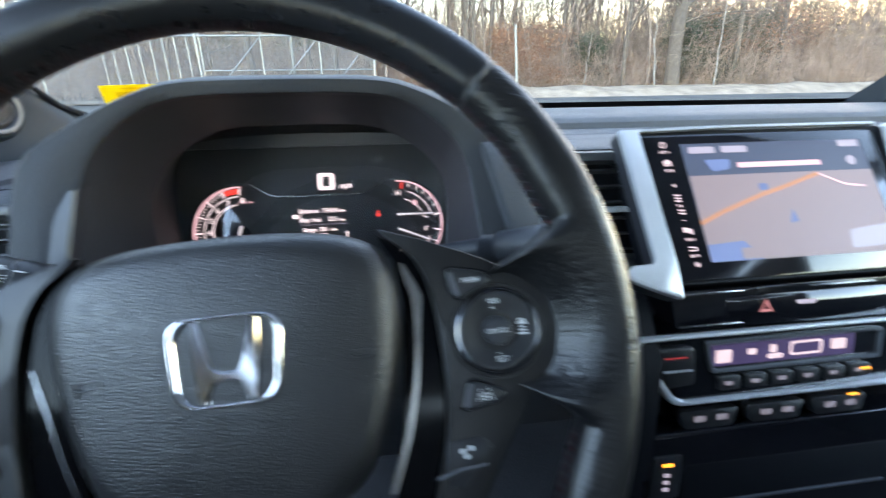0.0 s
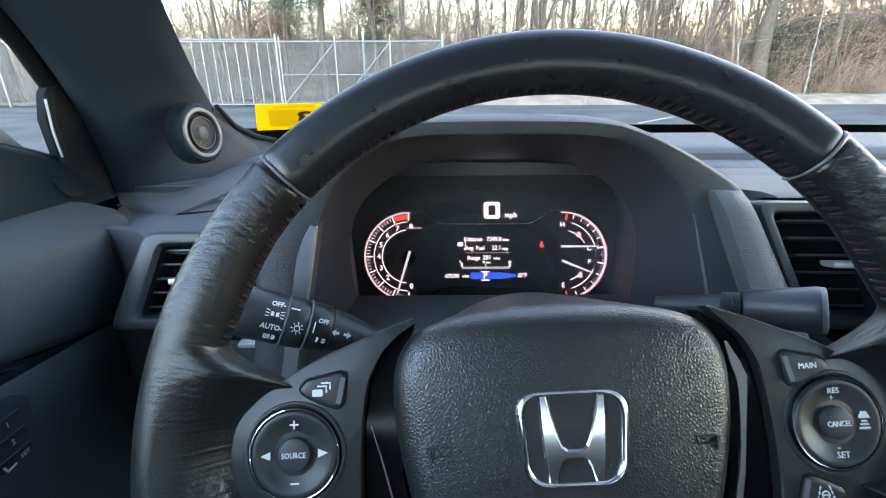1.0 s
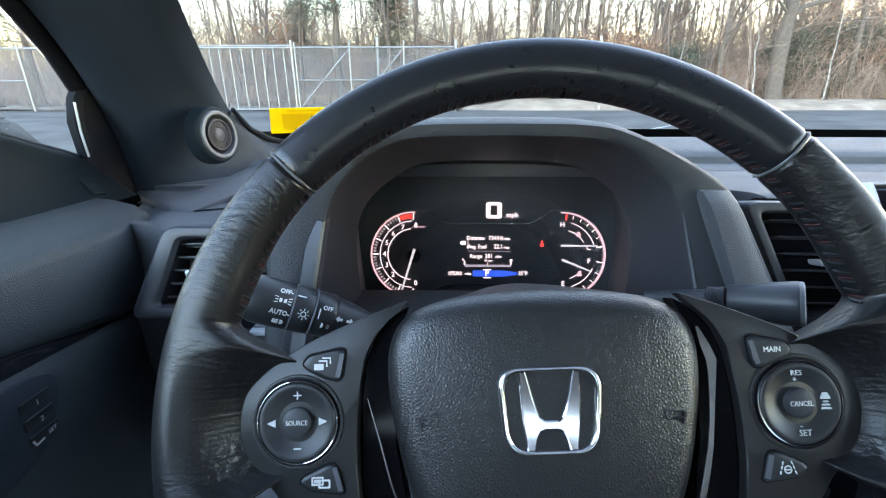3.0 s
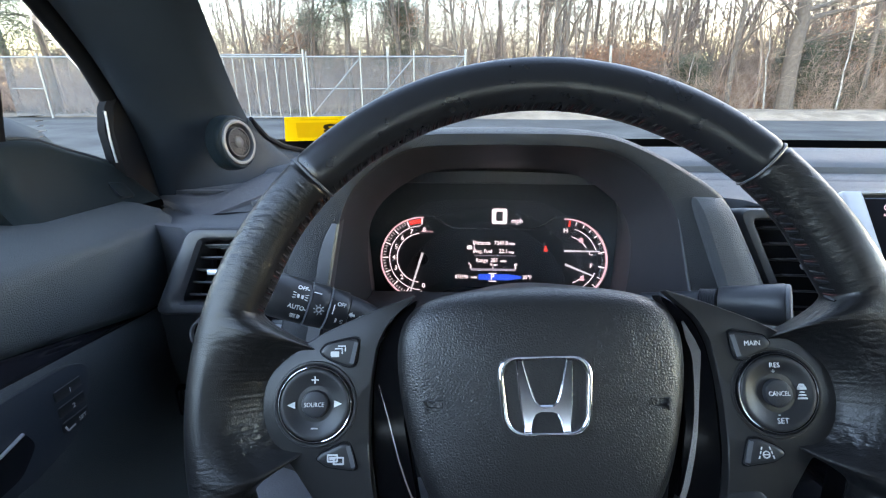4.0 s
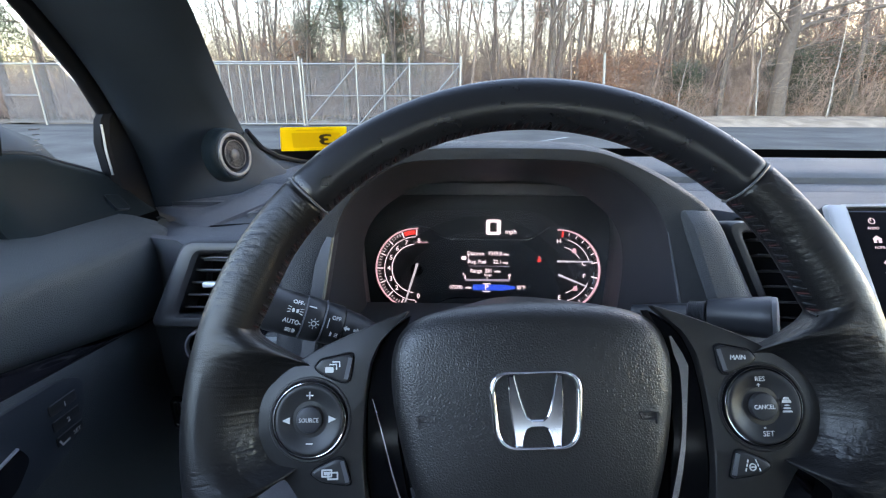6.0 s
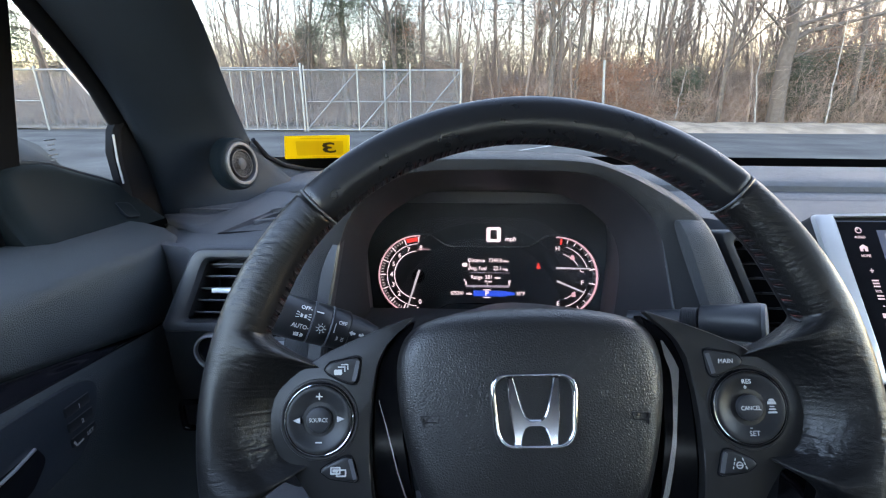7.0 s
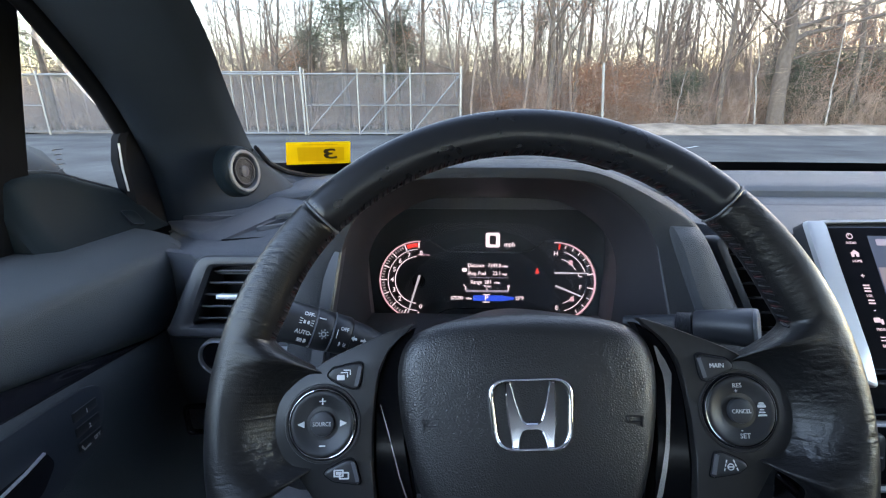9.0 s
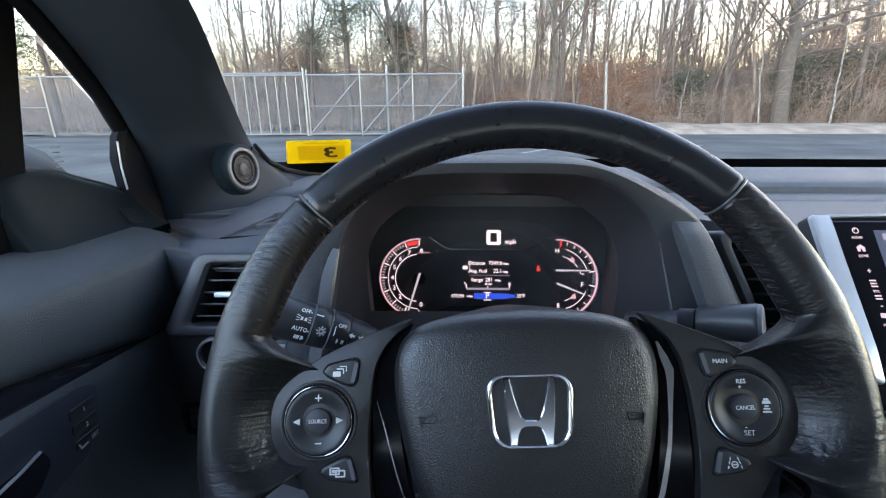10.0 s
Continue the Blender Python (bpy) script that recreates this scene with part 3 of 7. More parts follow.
    if s < 0:
        put("SOURCE", cx + 0.2, cy, 3.3, 4.1, 0.86, knob)
        for o in ([(cx - 1.9, cy + 12.35), (cx + 1.9, cy + 12.35), (cx + 1.9, cy + 12.95), (cx - 1.9, cy + 12.95)], [(cx - 0.3, cy + 10.75), (cx + 0.3, cy + 10.75), (cx + 0.3, cy + 14.55), (cx - 0.3, cy + 14.55)],
                  [(cx - 1.8, cy - 12.7), (cx + 1.8, cy - 12.7), (cx + 1.8, cy - 12.1), (cx - 1.8, cy - 12.1)],
                  [(cx - 14.8, cy - 0.3), (cx - 10.6, cy - 2.1), (cx - 10.6, cy + 1.5)], [(cx + 14.6, cy + 0.1), (cx + 10.4, cy + 1.9), (cx + 10.4, cy - 1.7)]):
            shape(o, disc_part)
    else:
        put("CANCEL", cx - 0.6, cy, 3.3, 4.1, 0.86, knob)
        put("RES", cx - 0.8, cy + 14.2, 3.5, 2.9)
        put("+", cx - 1.2, cy + 10.9, 3.8, 1.9)
        put("SET", cx + 0.8, cy - 13.8, 3.9, 2.6)
        put("-", cx - 0.3, cy - 10.6, 4.6, 1.9)
        for x0, x1, y0, hh in ((9.8, 14.6, 1.6, 1.6), (10.6, 13.8, 3.4, 1.1), (10.8, 13.6, 0.0, 0.7), (10.2, 14.2, -1.5, 0.8), (9.6, 14.8, -3.2, 0.9)):
            shape(rounded([(cx + x0, cy + y0), (cx + x1, cy + y0), (cx + x1 - 0.4, cy + y0 + hh), (cx + x0 + 0.4, cy + y0 + hh)], 0.3, 2), disc_part)
    # corner buttons
    for up in (1, -1):
        bo = [(98.2, 33.2), (101.0, 34.4), (116.0, 31.4), (119.4, 27.4), (117.0, 24.6), (111, 21.6), (104, 19.0), (101.0, 19.6), (99.4, 22.6)]
        if up < 0:
            bo = [(103.6, -20.4), (107.4, -20.2), (119.0, -25.6), (120.8, -28.2), (115, -32.0), (101.4, -33.8), (99.4, -32.6), (102.2, -23)]
        bo = rounded(side(bo), 1.6, 3)
        mx, my = sum(p[0] for p in bo) / len(bo), sum(p[1] for p in bo) / len(bo)
        well = [(mx + (x - mx) * 1.09, my + (y - my) * 1.14) for x, y in bo]
        part("button_well", ring_plate(well, bo, -1, 1.3, 0.3), M_DEEP, spoke, "", M_W)
        key = part("button", slab(bo, -1, 2.9, 1.5, 0.2), M_BUTTON, spoke, "small dark corner button", M_W, 30)
        edge = [(99.4, 32.2), (100.6, 27), (102.0, 21.0)] if up > 0 else [(103.8, -21.4), (102.2, -27), (100.9, -32.0)]
        part("bright_edge", stroke([(s * x, y) for x, y in edge], 2.2, 2.2, 3.05), M_FRAME, key, "paler bevelled edge", M_W)
        if s > 0 and up > 0:
            put("MAIN", 109.0, 27.6, 3.6, 3.3, 0.95, key)
        elif s > 0:
            for x0, y0, x1, y1 in ((106.6, -30.0, 108.4, -24.2), (114.2, -30.0, 112.2, -24.2)):
                for f in (0.0, 0.4, 0.75):
                    part("symbol", stroke([(x0 + (x1 - x0) * f, y0 + (y1 - y0) * f), (x0 + (x1 - x0) * (f + 0.25), y0 + (y1 - y0) * (f + 0.25))], 0.5, 2.9, 3.4), M_INK, key, "", M_W)
            part("symbol", ring_plate(circle(110.4, -28.0, 1.9, 20), circle(110.4, -28.0, 1.35, 20), 2.9, 3.4, 0.1), M_INK, key, "", M_W)
            part("symbol", stroke([(108.8, -28.0), (112.0, -28.0)], 0.55, 2.9, 3.4), M_INK, key, "", M_W)
        elif up > 0:
            for i in range(3):
                u0, v0 = -113.2 + 1.7 * i, 24.6 + 1.35 * i
                if i == 0:
                    part("symbol", slab(rounded([(u0, v0), (u0 + 4.6, v0), (u0 + 4.6, v0 + 3.0), (u0, v0 + 3.0)], 0.6, 2), 2.9, 3.4), M_INK, key, "", M_W)
                else:
                    part("symbol", stroke([(u0 + 0.6, v0 + 3.0), (u0 + 4.5, v0 + 3.0), (u0 + 4.55, v0 + 0.2)], 0.7, 2.9, 3.4), M_INK, key, "", M_W)
        else:
            for i in range(2):
                uc, vc = -111.8 + 3.2 * i, -27.2 - 1.3 * i
                o = rounded([(uc - 2.9, vc - 2.0), (uc + 2.9, vc - 2.0), (uc + 2.9, vc + 2.0), (uc - 2.9, vc + 2.0)], 0.5, 2)
                part("symbol", ring_plate(o, [(uc + (x - uc) * 0.72, vc + (y - vc) * 0.62) for x, y in o], 2.9, 3.4, 0.1), M_INK, key, "", M_W)
            part("symbol", slab([(-113.4, -28.0), (-110.2, -28.0), (-110.2, -26.4), (-113.4, -26.4)], 2.9, 3.4), M_INK, key, "", M_W)
    if s > 0:
        # telephone keys low on the fork
        ko = rounded([(90, -47), (107, -46), (112, -52), (96, -70), (88, -66)], 2.5, 3)
        pk = part("button", slab(ko, -3, 1.4, 1.0), M_BUTTON, spoke, "", M_W, 30)
        part("symbol", stroke([(84, -63), (94, -60), (108, -59.5)], 1.2, 1.0, 1.7), M_FRAME, pk, "", M_W)
        for u0, v0 in ((97, -52), (101, -51), (98.5, -54.5)):
            part("symbol", disc((u0, v0), 1.3, 1.1, 1.7, 12), M_INK, pk, "", M_W)
part("hub", disc((0, 0), 60, -60, -12, 32, 6), M_DEEP, wheel, "", M_W)

# ---- stalks ----
def stalk_frame(base, tip, up=(0, 0, 1)):
    d = (Vector(tip) - Vector(base)).normalized()
    v = (Vector(up) - d * Vector(up).dot(d)).normalized()
    return plane_of(base, d, v)


def bar_of_rev(profile, sides=28):
    """A turned bar along x: (position, radius) pairs."""
    return tube([(x, 0, 0) for x, _ in profile], [r for _, r in profile], sides)


SL = stalk_frame((-0.0844, 0.1184, 1.1436), (-0.1739, 0.0963, 1.1823))
stalk = thing("light_stalk", (-0.0844, 0.1184, 1.1436), "black headlight and turn-signal stalk with white markings", "control stalk")
part("shaft", bar_of_rev([(-0.02, 0.0065), (0.022, 0.0085), (0.037, 0.0128), (0.050, 0.0145)]), M_PLAST, stalk, "", SL)
part("inner_ring", bar_of_rev([(0.0505, 0.0148), (0.052, 0.0158), (0.0635, 0.0160), (0.065, 0.0152)]), M_BUTTON, stalk, "", SL)
part("outer_ring", bar_of_rev([(0.0655, 0.0152), (0.067, 0.0162), (0.0780, 0.0166), (0.0795, 0.0158), (0.080, 0.012)]), M_BUTTON, stalk, "", SL)
part("end_knob", bar_of_rev([(0.0800, 0.0158), (0.0815, 0.0165), (0.104, 0.0165), (0.1085, 0.015), (0.110, 0.010)]), M_BUTTON, stalk, "", SL)
for x in (0.0652, 0.0798):
    part("ring_line", bar_of_rev([(x - 0.0006, 0.0163), (x, 0.0168), (x + 0.0006, 0.0163)]), M_FRAME, stalk, "", SL)


def on_stalk(sf, x, ang, r):
    """Plane that touches the stalk at x along it and ang degrees up from the side that faces the driver; letters read left to right."""
    u = -sf.to_3x3().col[0]
    v = sf.to_3x3().col[1]
    w = sf.to_3x3().col[2]
    face = -w if (-w).y < 0 else w
    nrm = (face * math.cos(radians(ang)) + v * math.sin(radians(ang))).normalized()
    up = (v * math.cos(radians(ang)) - face * math.sin(radians(ang))).normalized()
    if u.x < 0:
        u = -u
    return plane_of(sf.translation + sf.to_3x3().col[0] * x + nrm * r, u, up)


for body, x, ang, size in (("OFF-", 0.0863, 58, 0.0046), ("AUTO-", 0.0873, 8, 0.0046), ("OFF", 0.0572, 42, 0.0042)):
    lettering(body, size, on_stalk(SL, x, ang, 0.0170), M_INK, stalk, depth=0.0002, squeeze=0.9, bold=0.0001)


def mark(sf, x, ang, r, outline, par):
    part("symbol", slab([(a * 0.001, b * 0.001) for a, b in outline], -0.0001, 0.00025), M_INK, par, "", on_stalk(sf, x, ang, r))


for ang, sgn in ((36, 1), (-16, -1)):
    if sgn > 0:
        for a in (-1, 1):
            mark(SL, 0.0872, ang, 0.0169, [(a * 0.6, -1.4), (a * 2.4, -1.4), (a * 2.4, 1.4), (a * 0.6, 1.0)], stalk)
        for b in (-1.6, 0, 1.6):
            mark(SL, 0.0872, ang, 0.0169, [(3.2, b - 0.2), (5.6, b * 1.3 - 0.2), (5.6, b * 1.3 + 0.3), (3.2, b + 0.3)], stalk)
            mark(SL, 0.0872, ang, 0.0169, [(-5.6, b * 1.3 - 0.2), (-3.2, b - 0.2), (-3.2, b + 0.3), (-5.6, b * 1.3 + 0.3)], stalk)
    else:
        mark(SL, 0.0868, ang, 0.0169, [(1.2, -2), (3, -1.6), (3.6, 0), (3, 1.6), (1.2, 2)], stalk)
        for b in (-1.5, -0.5, 0.5, 1.5):
            mark(SL, 0.0868, ang, 0.0169, [(-3.6, b - 0.2), (0.4, b - 0.2), (0.4, b + 0.2), (-3.6, b + 0.2)], stalk)
mark(SL, 0.0758, 56, 0.0169, [(-2.8, -0.4), (2.8, -0.4), (2.8, 0.4), (-2.8, 0.4)], stalk)
part("symbol", ring_plate([(x * 0.001, y * 0.001) for x, y in circle(0, 0, 2.0, 20)], [(x * 0.001, y * 0.001) for x, y in circle(0, 0, 1.4, 20)], -0.0001, 0.0003, 0), M_INK, stalk, "", on_stalk(SL, 0.0722, 16, 0.0166))
for a in range(0, 360, 45):
    c, s2 = math.cos(radians(a)), math.sin(radians(a))
    mark(SL, 0.0722, 16, 0.0166, [(2.6 * c - 0.25 * s2, 2.6 * s2 + 0.25 * c), (2.6 * c + 0.25 * s2, 2.6 * s2 - 0.25 * c), (3.9 * c + 0.25 * s2, 3.9 * s2 - 0.25 * c), (3.9 * c - 0.25 * s2, 3.9 * s2 + 0.25 * c)], stalk)
for b0, b1 in (((-5.2, 3.4), (-4.4, -3.4)),):
    mark(SL, 0.0572, 26, 0.0163, [(-5.2, -3.6), (-4.6, -3.6), (-4.6, 3.6), (-5.2, 3.6)], stalk)
for b in (-1.2, 0, 1.2):
    mark(SL, 0.0558, 0, 0.0163, [(0.4, b - 0.2), (2.6, b - 0.4), (2.6, b), (0.4, b + 0.2)], stalk)
mark(SL, 0.0578, 0, 0.0163, [(-1.2, -2), (0.2, -1.2), (0.2, 1.2), (-1.2, 2)], stalk)
for a in (-1, 1):
    mark(SL, 0.044 - 0.001 * a, 24, 0.0146, [(a * 0.5 + a * 5.0, 0), (a * 0.5 + a * 2.4, 2.2), (a * 0.5 + a * 2.4, 0.9), (a * 0.5, 0.9), (a * 0.5, -0.9), (a * 0.5 + a * 2.4, -0.9), (a * 0.5 + a * 2.4, -2.2)], stalk)

SR = stalk_frame((0.1087, 0.1433, 1.1615), (0.1870, 0.0892, 1.1850))
wiper = thing("wiper_stalk", (0.1087, 0.1433, 1.1615), "black wiper control stalk with a ribbed neck", "control stalk")
part("shaft", bar_of_rev([(0, 0.006), (0.042, 0.0085)]), M_PLAST, wiper, "", SR)
neck = [(0.042, 0.009)]
for i in range(9):
    neck += [(0.043 + 0.0013 * i, 0.0104), (0.0436 + 0.0013 * i, 0.0098)]
part("ribbed_neck", bar_of_rev(neck), M_PLAST, wiper, "", SR)
part("knob", bar_of_rev([(0.0555, 0.0112), (0.057, 0.0122), (0.090, 0.0148), (0.0945, 0.0152), (0.0958, 0.0147), (0.0968, 0.0128), (0.0972, 0.008)]), M_TRIMSIDE, wiper, "smooth grey-black knob", SR)
part("end_cap", bar_of_rev([(0.0960, 0.0148), (0.0976, 0.0147), (0.0986, 0.0140), (0.0990, 0.012), (0.0992, 0.004)]), M_FRAME, wiper, "paler end cap", SR)

# ---- instrument cluster ----
CT = radians(20)
M_C = plane_of((0.0, 0.3395, 1.135), (1, 0, 0), (0, math.sin(CT), math.cos(CT))) @ MM
cluster = thing("instrument_cluster", (0, 0.33, 1.06), "lit instrument cluster with rev counter and trip display", "instrument cluster")
face_o = rounded([(-172, 92), (172, 92), (186, 40), (182, -86), (-182, -86), (-186, 40)], 30, 6)
part("face", slab(face_o, -14, -4), M_FACE, cluster, "black dial face", M_C)
mask = ring_plate(rounded([(-200, 120), (200, 120), (215, 40), (210, -100), (-210, -100), (-215, 40)], 34, 6), rounded([(-166, 82), (166, 82), (172, 20), (166, -78), (-166, -78), (-172, 20)], 28, 6), -6, 0, 0)
part("mask", mask, M_MASK, cluster, "", M_C)
contour = [(-90, 40.5), (-84, 41.5), (-76, 40), (-66, 33), (-56, 27), (-48, 25), (0, 24.6), (48, 25), (56, 27), (66, 33), (76, 40), (84, 41.5), (90, 40.5)]
part("contour_line", stroke(contour, 1.3, -2, 0.5), M_DIALRING, cluster, "thin metal line", M_C)
part("contour_line", stroke([(-92, -67), (-80, -66), (-66, -58), (-52, -51.5), (-40, -49.5), (40, -49.5), (60, -54), (92, -67)], 1.1, -2, 0.4), M_DIALRING, cluster, "", M_C)
for s in (-1, 1):
    part("hump", arc_band(s * 90, -13, 53, 55.2, 90 - 14, 90 + 14, -2, 1.2, 10), M_FRAME, cluster, "", M_C)
    a0, a1 = (88, 272) if s < 0 else (-92, 92)
    cx = -90.5 * 1 if s < 0 else 90.5
    dial = part("dial", arc_band(cx, -13, 40, 50.5, a0 + 2, a1 - 2, -4, -3.2, 48), M_FACE, cluster, "round dial with lit scale", M_C)
    part("rim_light", arc_band(cx, -13, 50.3, 51.7, a0, a1, -3.5, 0.2, 60), G_PINK, dial, "", M_C)
    part("dial_ring", arc_band(cx, -13, 51.7, 52.8, a0, a1, -4, 1.0, 60), M_DIALRING, dial, "", M_C)
    if s < 0:
        part("inner_ring", arc_band(cx, -13, 30.6, 31.6, a0 + 8, a1 - 8, -3.2, -2.6, 48), G_WHITE, dial, "", M_C)
    else:
        part("inner_ring", arc_band(cx, -13, 29.6, 30.4, 30, 76, -3.2, -2.6, 20), G_WHITE, dial, "", M_C)
        part("inner_ring", arc_band(cx, -13, 29.6, 30.4, -72, -40, -3.2, -2.6, 20), G_WHITE, dial, "", M_C)
        part("dull_crescent", arc_band(cx, -13, 45.2, 50.2, -52, 62, -3.3, -2.9, 40), M_DIALRING, dial, "dull metal crescent", M_C)


def tick(cx, cy, ang, r0, r1, width, mat, par):
    c, s = math.cos(radians(ang)), math.sin(radians(ang))
    part("tick", stroke([(cx + r0 * c, cy + r0 * s), (cx + r1 * c, cy + r1 * s)], width, -3.0, -2.2), mat, par, "", M_C)


dials = [o for o in cluster.children if o.name.startswith("dial") and "ring" not in o.name]
tach, temp = dials[0], dials[1]
for i in range(9):
    a = 270 - 22.5 * i
    tick(-90.5, -13, a, 42, 49.8, 1.4, G_WHITE, tach)
    if i != 1:
        c, s = math.cos(radians(a)), math.sin(radians(a))
        lettering(str(i), 8.4, M_C @ Matrix.Translation((-90 + 35.5 * c * 1.0 + (2.5 if i in (0, 8) else 0), -13 + 36 * s * 0.98, -2.4)), G_WHITE, tach, depth=0.3, bold=0.12)
    if i < 8:
        for k in (1, 2, 3, 4):
            b = a - 4.5 * k
            tick(-90.5, -13, b, 45.5, 49, 0.55, G_WHITE if i < 7 else G_RED, tach)
part("scale_line", arc_band(-90.5, -13, 40.2, 41.0, 92, 268, -3.2, -2.6, 40), G_WHITE, tach, "", M_C)
part("red_zone", arc_band(-90.5, -13, 43.5, 49.0, 92, 110, -3.2, -2.7, 8), G_RED, tach, "red warning arc", M_C)
lettering("x1000r/min", 3.6, M_C @ Matrix.Translation((-84, 20.5, -2.4)), G_PINK, tach, depth=0.3)
part("needle", flat_bar([(-87.2, -7.0), (-102.6, -56), (-104.4, -55.4), (-90.2, -6.2)], 2.6, 3.2, 2), G_NEEDLE, tach, "white needle", M_C)
part("needle_hub", disc((-90, -15), 8.5, -3, 2.4, 28, 1.5), M_DEEP, tach, "", M_C)
for a, w, mt in ((84, 2.2, G_RED), (74, 0.8, G_WHITE), (62, 0.8, G_WHITE), (50, 0.8, G_WHITE), (38, 0.8, G_WHITE), (26, 0.8, G_WHITE), (12, 1.3, G_WHITE), (-11, 1.3, G_WHITE), (-28, 0.8, G_WHITE), (-42, 0.8, G_WHITE), (-56, 0.8, G_WHITE), (-70, 0.8, G_WHITE), (-84, 1.6, G_RED)):
    tick(90.5, -13, a, 42 if w > 1 else 45, 49.5, w, mt, temp)
for a0, a1 in ((18, 74), (-74, -24)):
    part("scale_line", arc_band(90.5, -13, 39.6, 40.4, a0, a1, -3.2, -2.6, 24), G_WHITE, temp, "", M_C)
for body, u, v in (("H", 90.5, 23.5), ("C", 122, -4.5), ("F", 122.5, -20.5), ("E", 91.5, -48)):
    lettering(body, 8.0, M_C @ Matrix.Translation((u, v, -2.4)), G_WHITE, temp, depth=0.3, bold=0.1)
for u, v in ((110, 12), (111.5, -36)):
    part("symbol", slab(rounded([(u - 3, v - 3), (u + 3, v - 3), (u + 2, v + 3), (u - 2, v + 3)], 1, 2), -3, -2.4), G_PINK, temp, "", M_C)
part("needle", flat_bar([(88, -0.6), (132, -1.4), (132, -2.8), (88, -3.2)], 1.0, 2.0, 2), G_NEEDLE, temp, "", M_C)
part("needle", flat_bar([(89.6, -17.4), (125, -32.2), (124.4, -33.8), (88.8, -20)], 1.0, 2.0, 2), G_NEEDLE, temp, "", M_C)

lens_edge = rounded([(-158, 100), (158, 100), (168, 40), (164, -86), (-164, -86), (-168, 40)], 30, 6)
lens = part("lens", slab(lens_edge, 0, 1.0), M_LENS, cluster, "clear lens over the dials", plane_of((0.0, 0.305, 1.142), (1, 0, 0), (0, 0.42, 1)) @ MM)
lens.visible_shadow = False

# speed and trip readings
disp = part("trip_display", slab(rounded([(-58, 20), (58, 20), (58, -44), (-58, -44)], 3, 3), -5, -3.4), M_FACE, cluster, "trip computer display", M_C)
zo, zi = rounded([(-2.0, 50.5), (17.0, 50.5), (17.0, 31), (-2.0, 31)], 3.2, 4), rounded([(3.2, 46.8), (11.8, 46.8), (11.8, 34.8), (3.2, 34.8)], 1.0, 4)
part("speed_zero", ring_plate(zo, zi, -3, -2.2, 0), G_WHITE, disp, "lit digit zero", M_C)


def lit(body, u, v, size, align="LEFT", mat=G_WHITE, bold=0.12, sq=0.9):
    lettering(body, size, M_C @ Matrix.Translation((u, v, -2.6)), mat, disp, align, 0.3, squeeze=sq, bold=bold)


lit("mph", 22.5, 35.0, 8.6, sq=0.95)
lit("Distance", -25.6, 6.8, 6.9)
lit("7349.8", 1.0, 6.8, 7.2)
lit("miles", 19.6, 6.2, 4.2)
lit("Avg. Fuel", -24.2, -3.6, 6.9)
lit("22.1", 7.4, -3.4, 7.2)
lit("mpg", 19.6, -4.2, 4.2)
lit("Range", -21.6, -15.2, 6.9)
lit("281", -3.2, -15.0, 7.2)
lit("miles", 9.2, -15.6, 4.2)
lit("075390", -47.5, -36.4, 6.4, sq=0.85)
lit("miles", -27.5, -36.6, 4.2)
lit("35\u00b0F", 37.5, -36.0, 6.6)
part("symbol", slab(rounded([(-33, 3.4), (-26.5, 3.4), (-26.5, -1.4), (-33, -1.4)], 1.2, 3), -3, -2.4), G_WHITE, disp, "", M_C)
part("symbol", stroke([(-25.2, 9.5), (-23.8, 5), (-23.8, -1), (-25, -6)], 0.7, -3, -2.4), G_WHITE, disp, "", M_C)
part("rule", slab([(-24, -9.4), (29, -9.4), (29, -8.8), (-24, -8.8)], -3, -2.5), G_DIM, disp, "", M_C)
part("gauge_bar", slab([(-28, -28.2), (28.5, -28.2), (28.5, -25.4), (-28, -25.4)], -3, -2.6), G_DIM, disp, "fuel economy bar", M_C)
for u, h, w in ((-28, 7, 1.6), (28.3, 7, 1.6), (0, 4, 1.0), (-14, 2.6, 3.2), (14, 2.6, 3.2)):
    part("gauge_mark", slab([(u - w / 2, -25.6 if h > 3 else -23.6), (u + w / 2, -25.6 if h > 3 else -23.6), (u + w / 2, -25.4 + h * 0.7), (u - w / 2, -25.4 + h * 0.7)], -3, -2.3), G_WHITE, disp, "", M_C)
lit("0", -30, -19.5, 4, "CENTER")
lit("30 mpg", 1, -20.4, 3.6, "CENTER")
lit("60", 28.5, -20, 4, "CENTER")
part("gear_band", slab([(-18, -39.8), (20, -39.9), (36, -37.6), (36, -34.6), (20, -32.4), (-18, -32.4)], -3, -2.7), G_BLUE, disp, "blue gear band", M_C)
lettering("P", 9.6, M_C @ Matrix.Translation((-0.5, -36.2, -2.3)), G_WHITE, disp, depth=0.3, bold=0.2)
for v in (-41.2, -31.4):
    part("gear_frame", slab([(-5.5, v - 0.6), (4.5, v - 0.6), (4.5, v + 0.5), (-5.5, v + 0.5)], -2.8, -2.2), G_WHITE, disp, "", M_C)
belt = part("belt_warning", slab(rounded([(63.2, -3), (68.8, -3), (67.2, 1.6), (64.8, 1.6)], 1.0, 3), -3, -2.4), G_RED, cluster, "red seat-belt warning lamp", M_C)
part("symbol", disc((66, 3.0), 1.3, -3, -2.4, 14), G_RED, belt, "", M_C)

# ---- dashboard ----
dash = thing("dashboard", (0.3, 0.45, 0.95), "dark grey soft-touch dashboard with a padded hooded binnacle", "dashboard")


def both(half):
    """Points (half width, z) from one foot over the top to the other foot, about x = -0.002."""
    right = [(-0.002 + h, z) for h, z in half]
    left = [(-0.002 - h, z) for h, z in half[:-1]]
    return left + [right[-1]] + right[:-1][::-1]


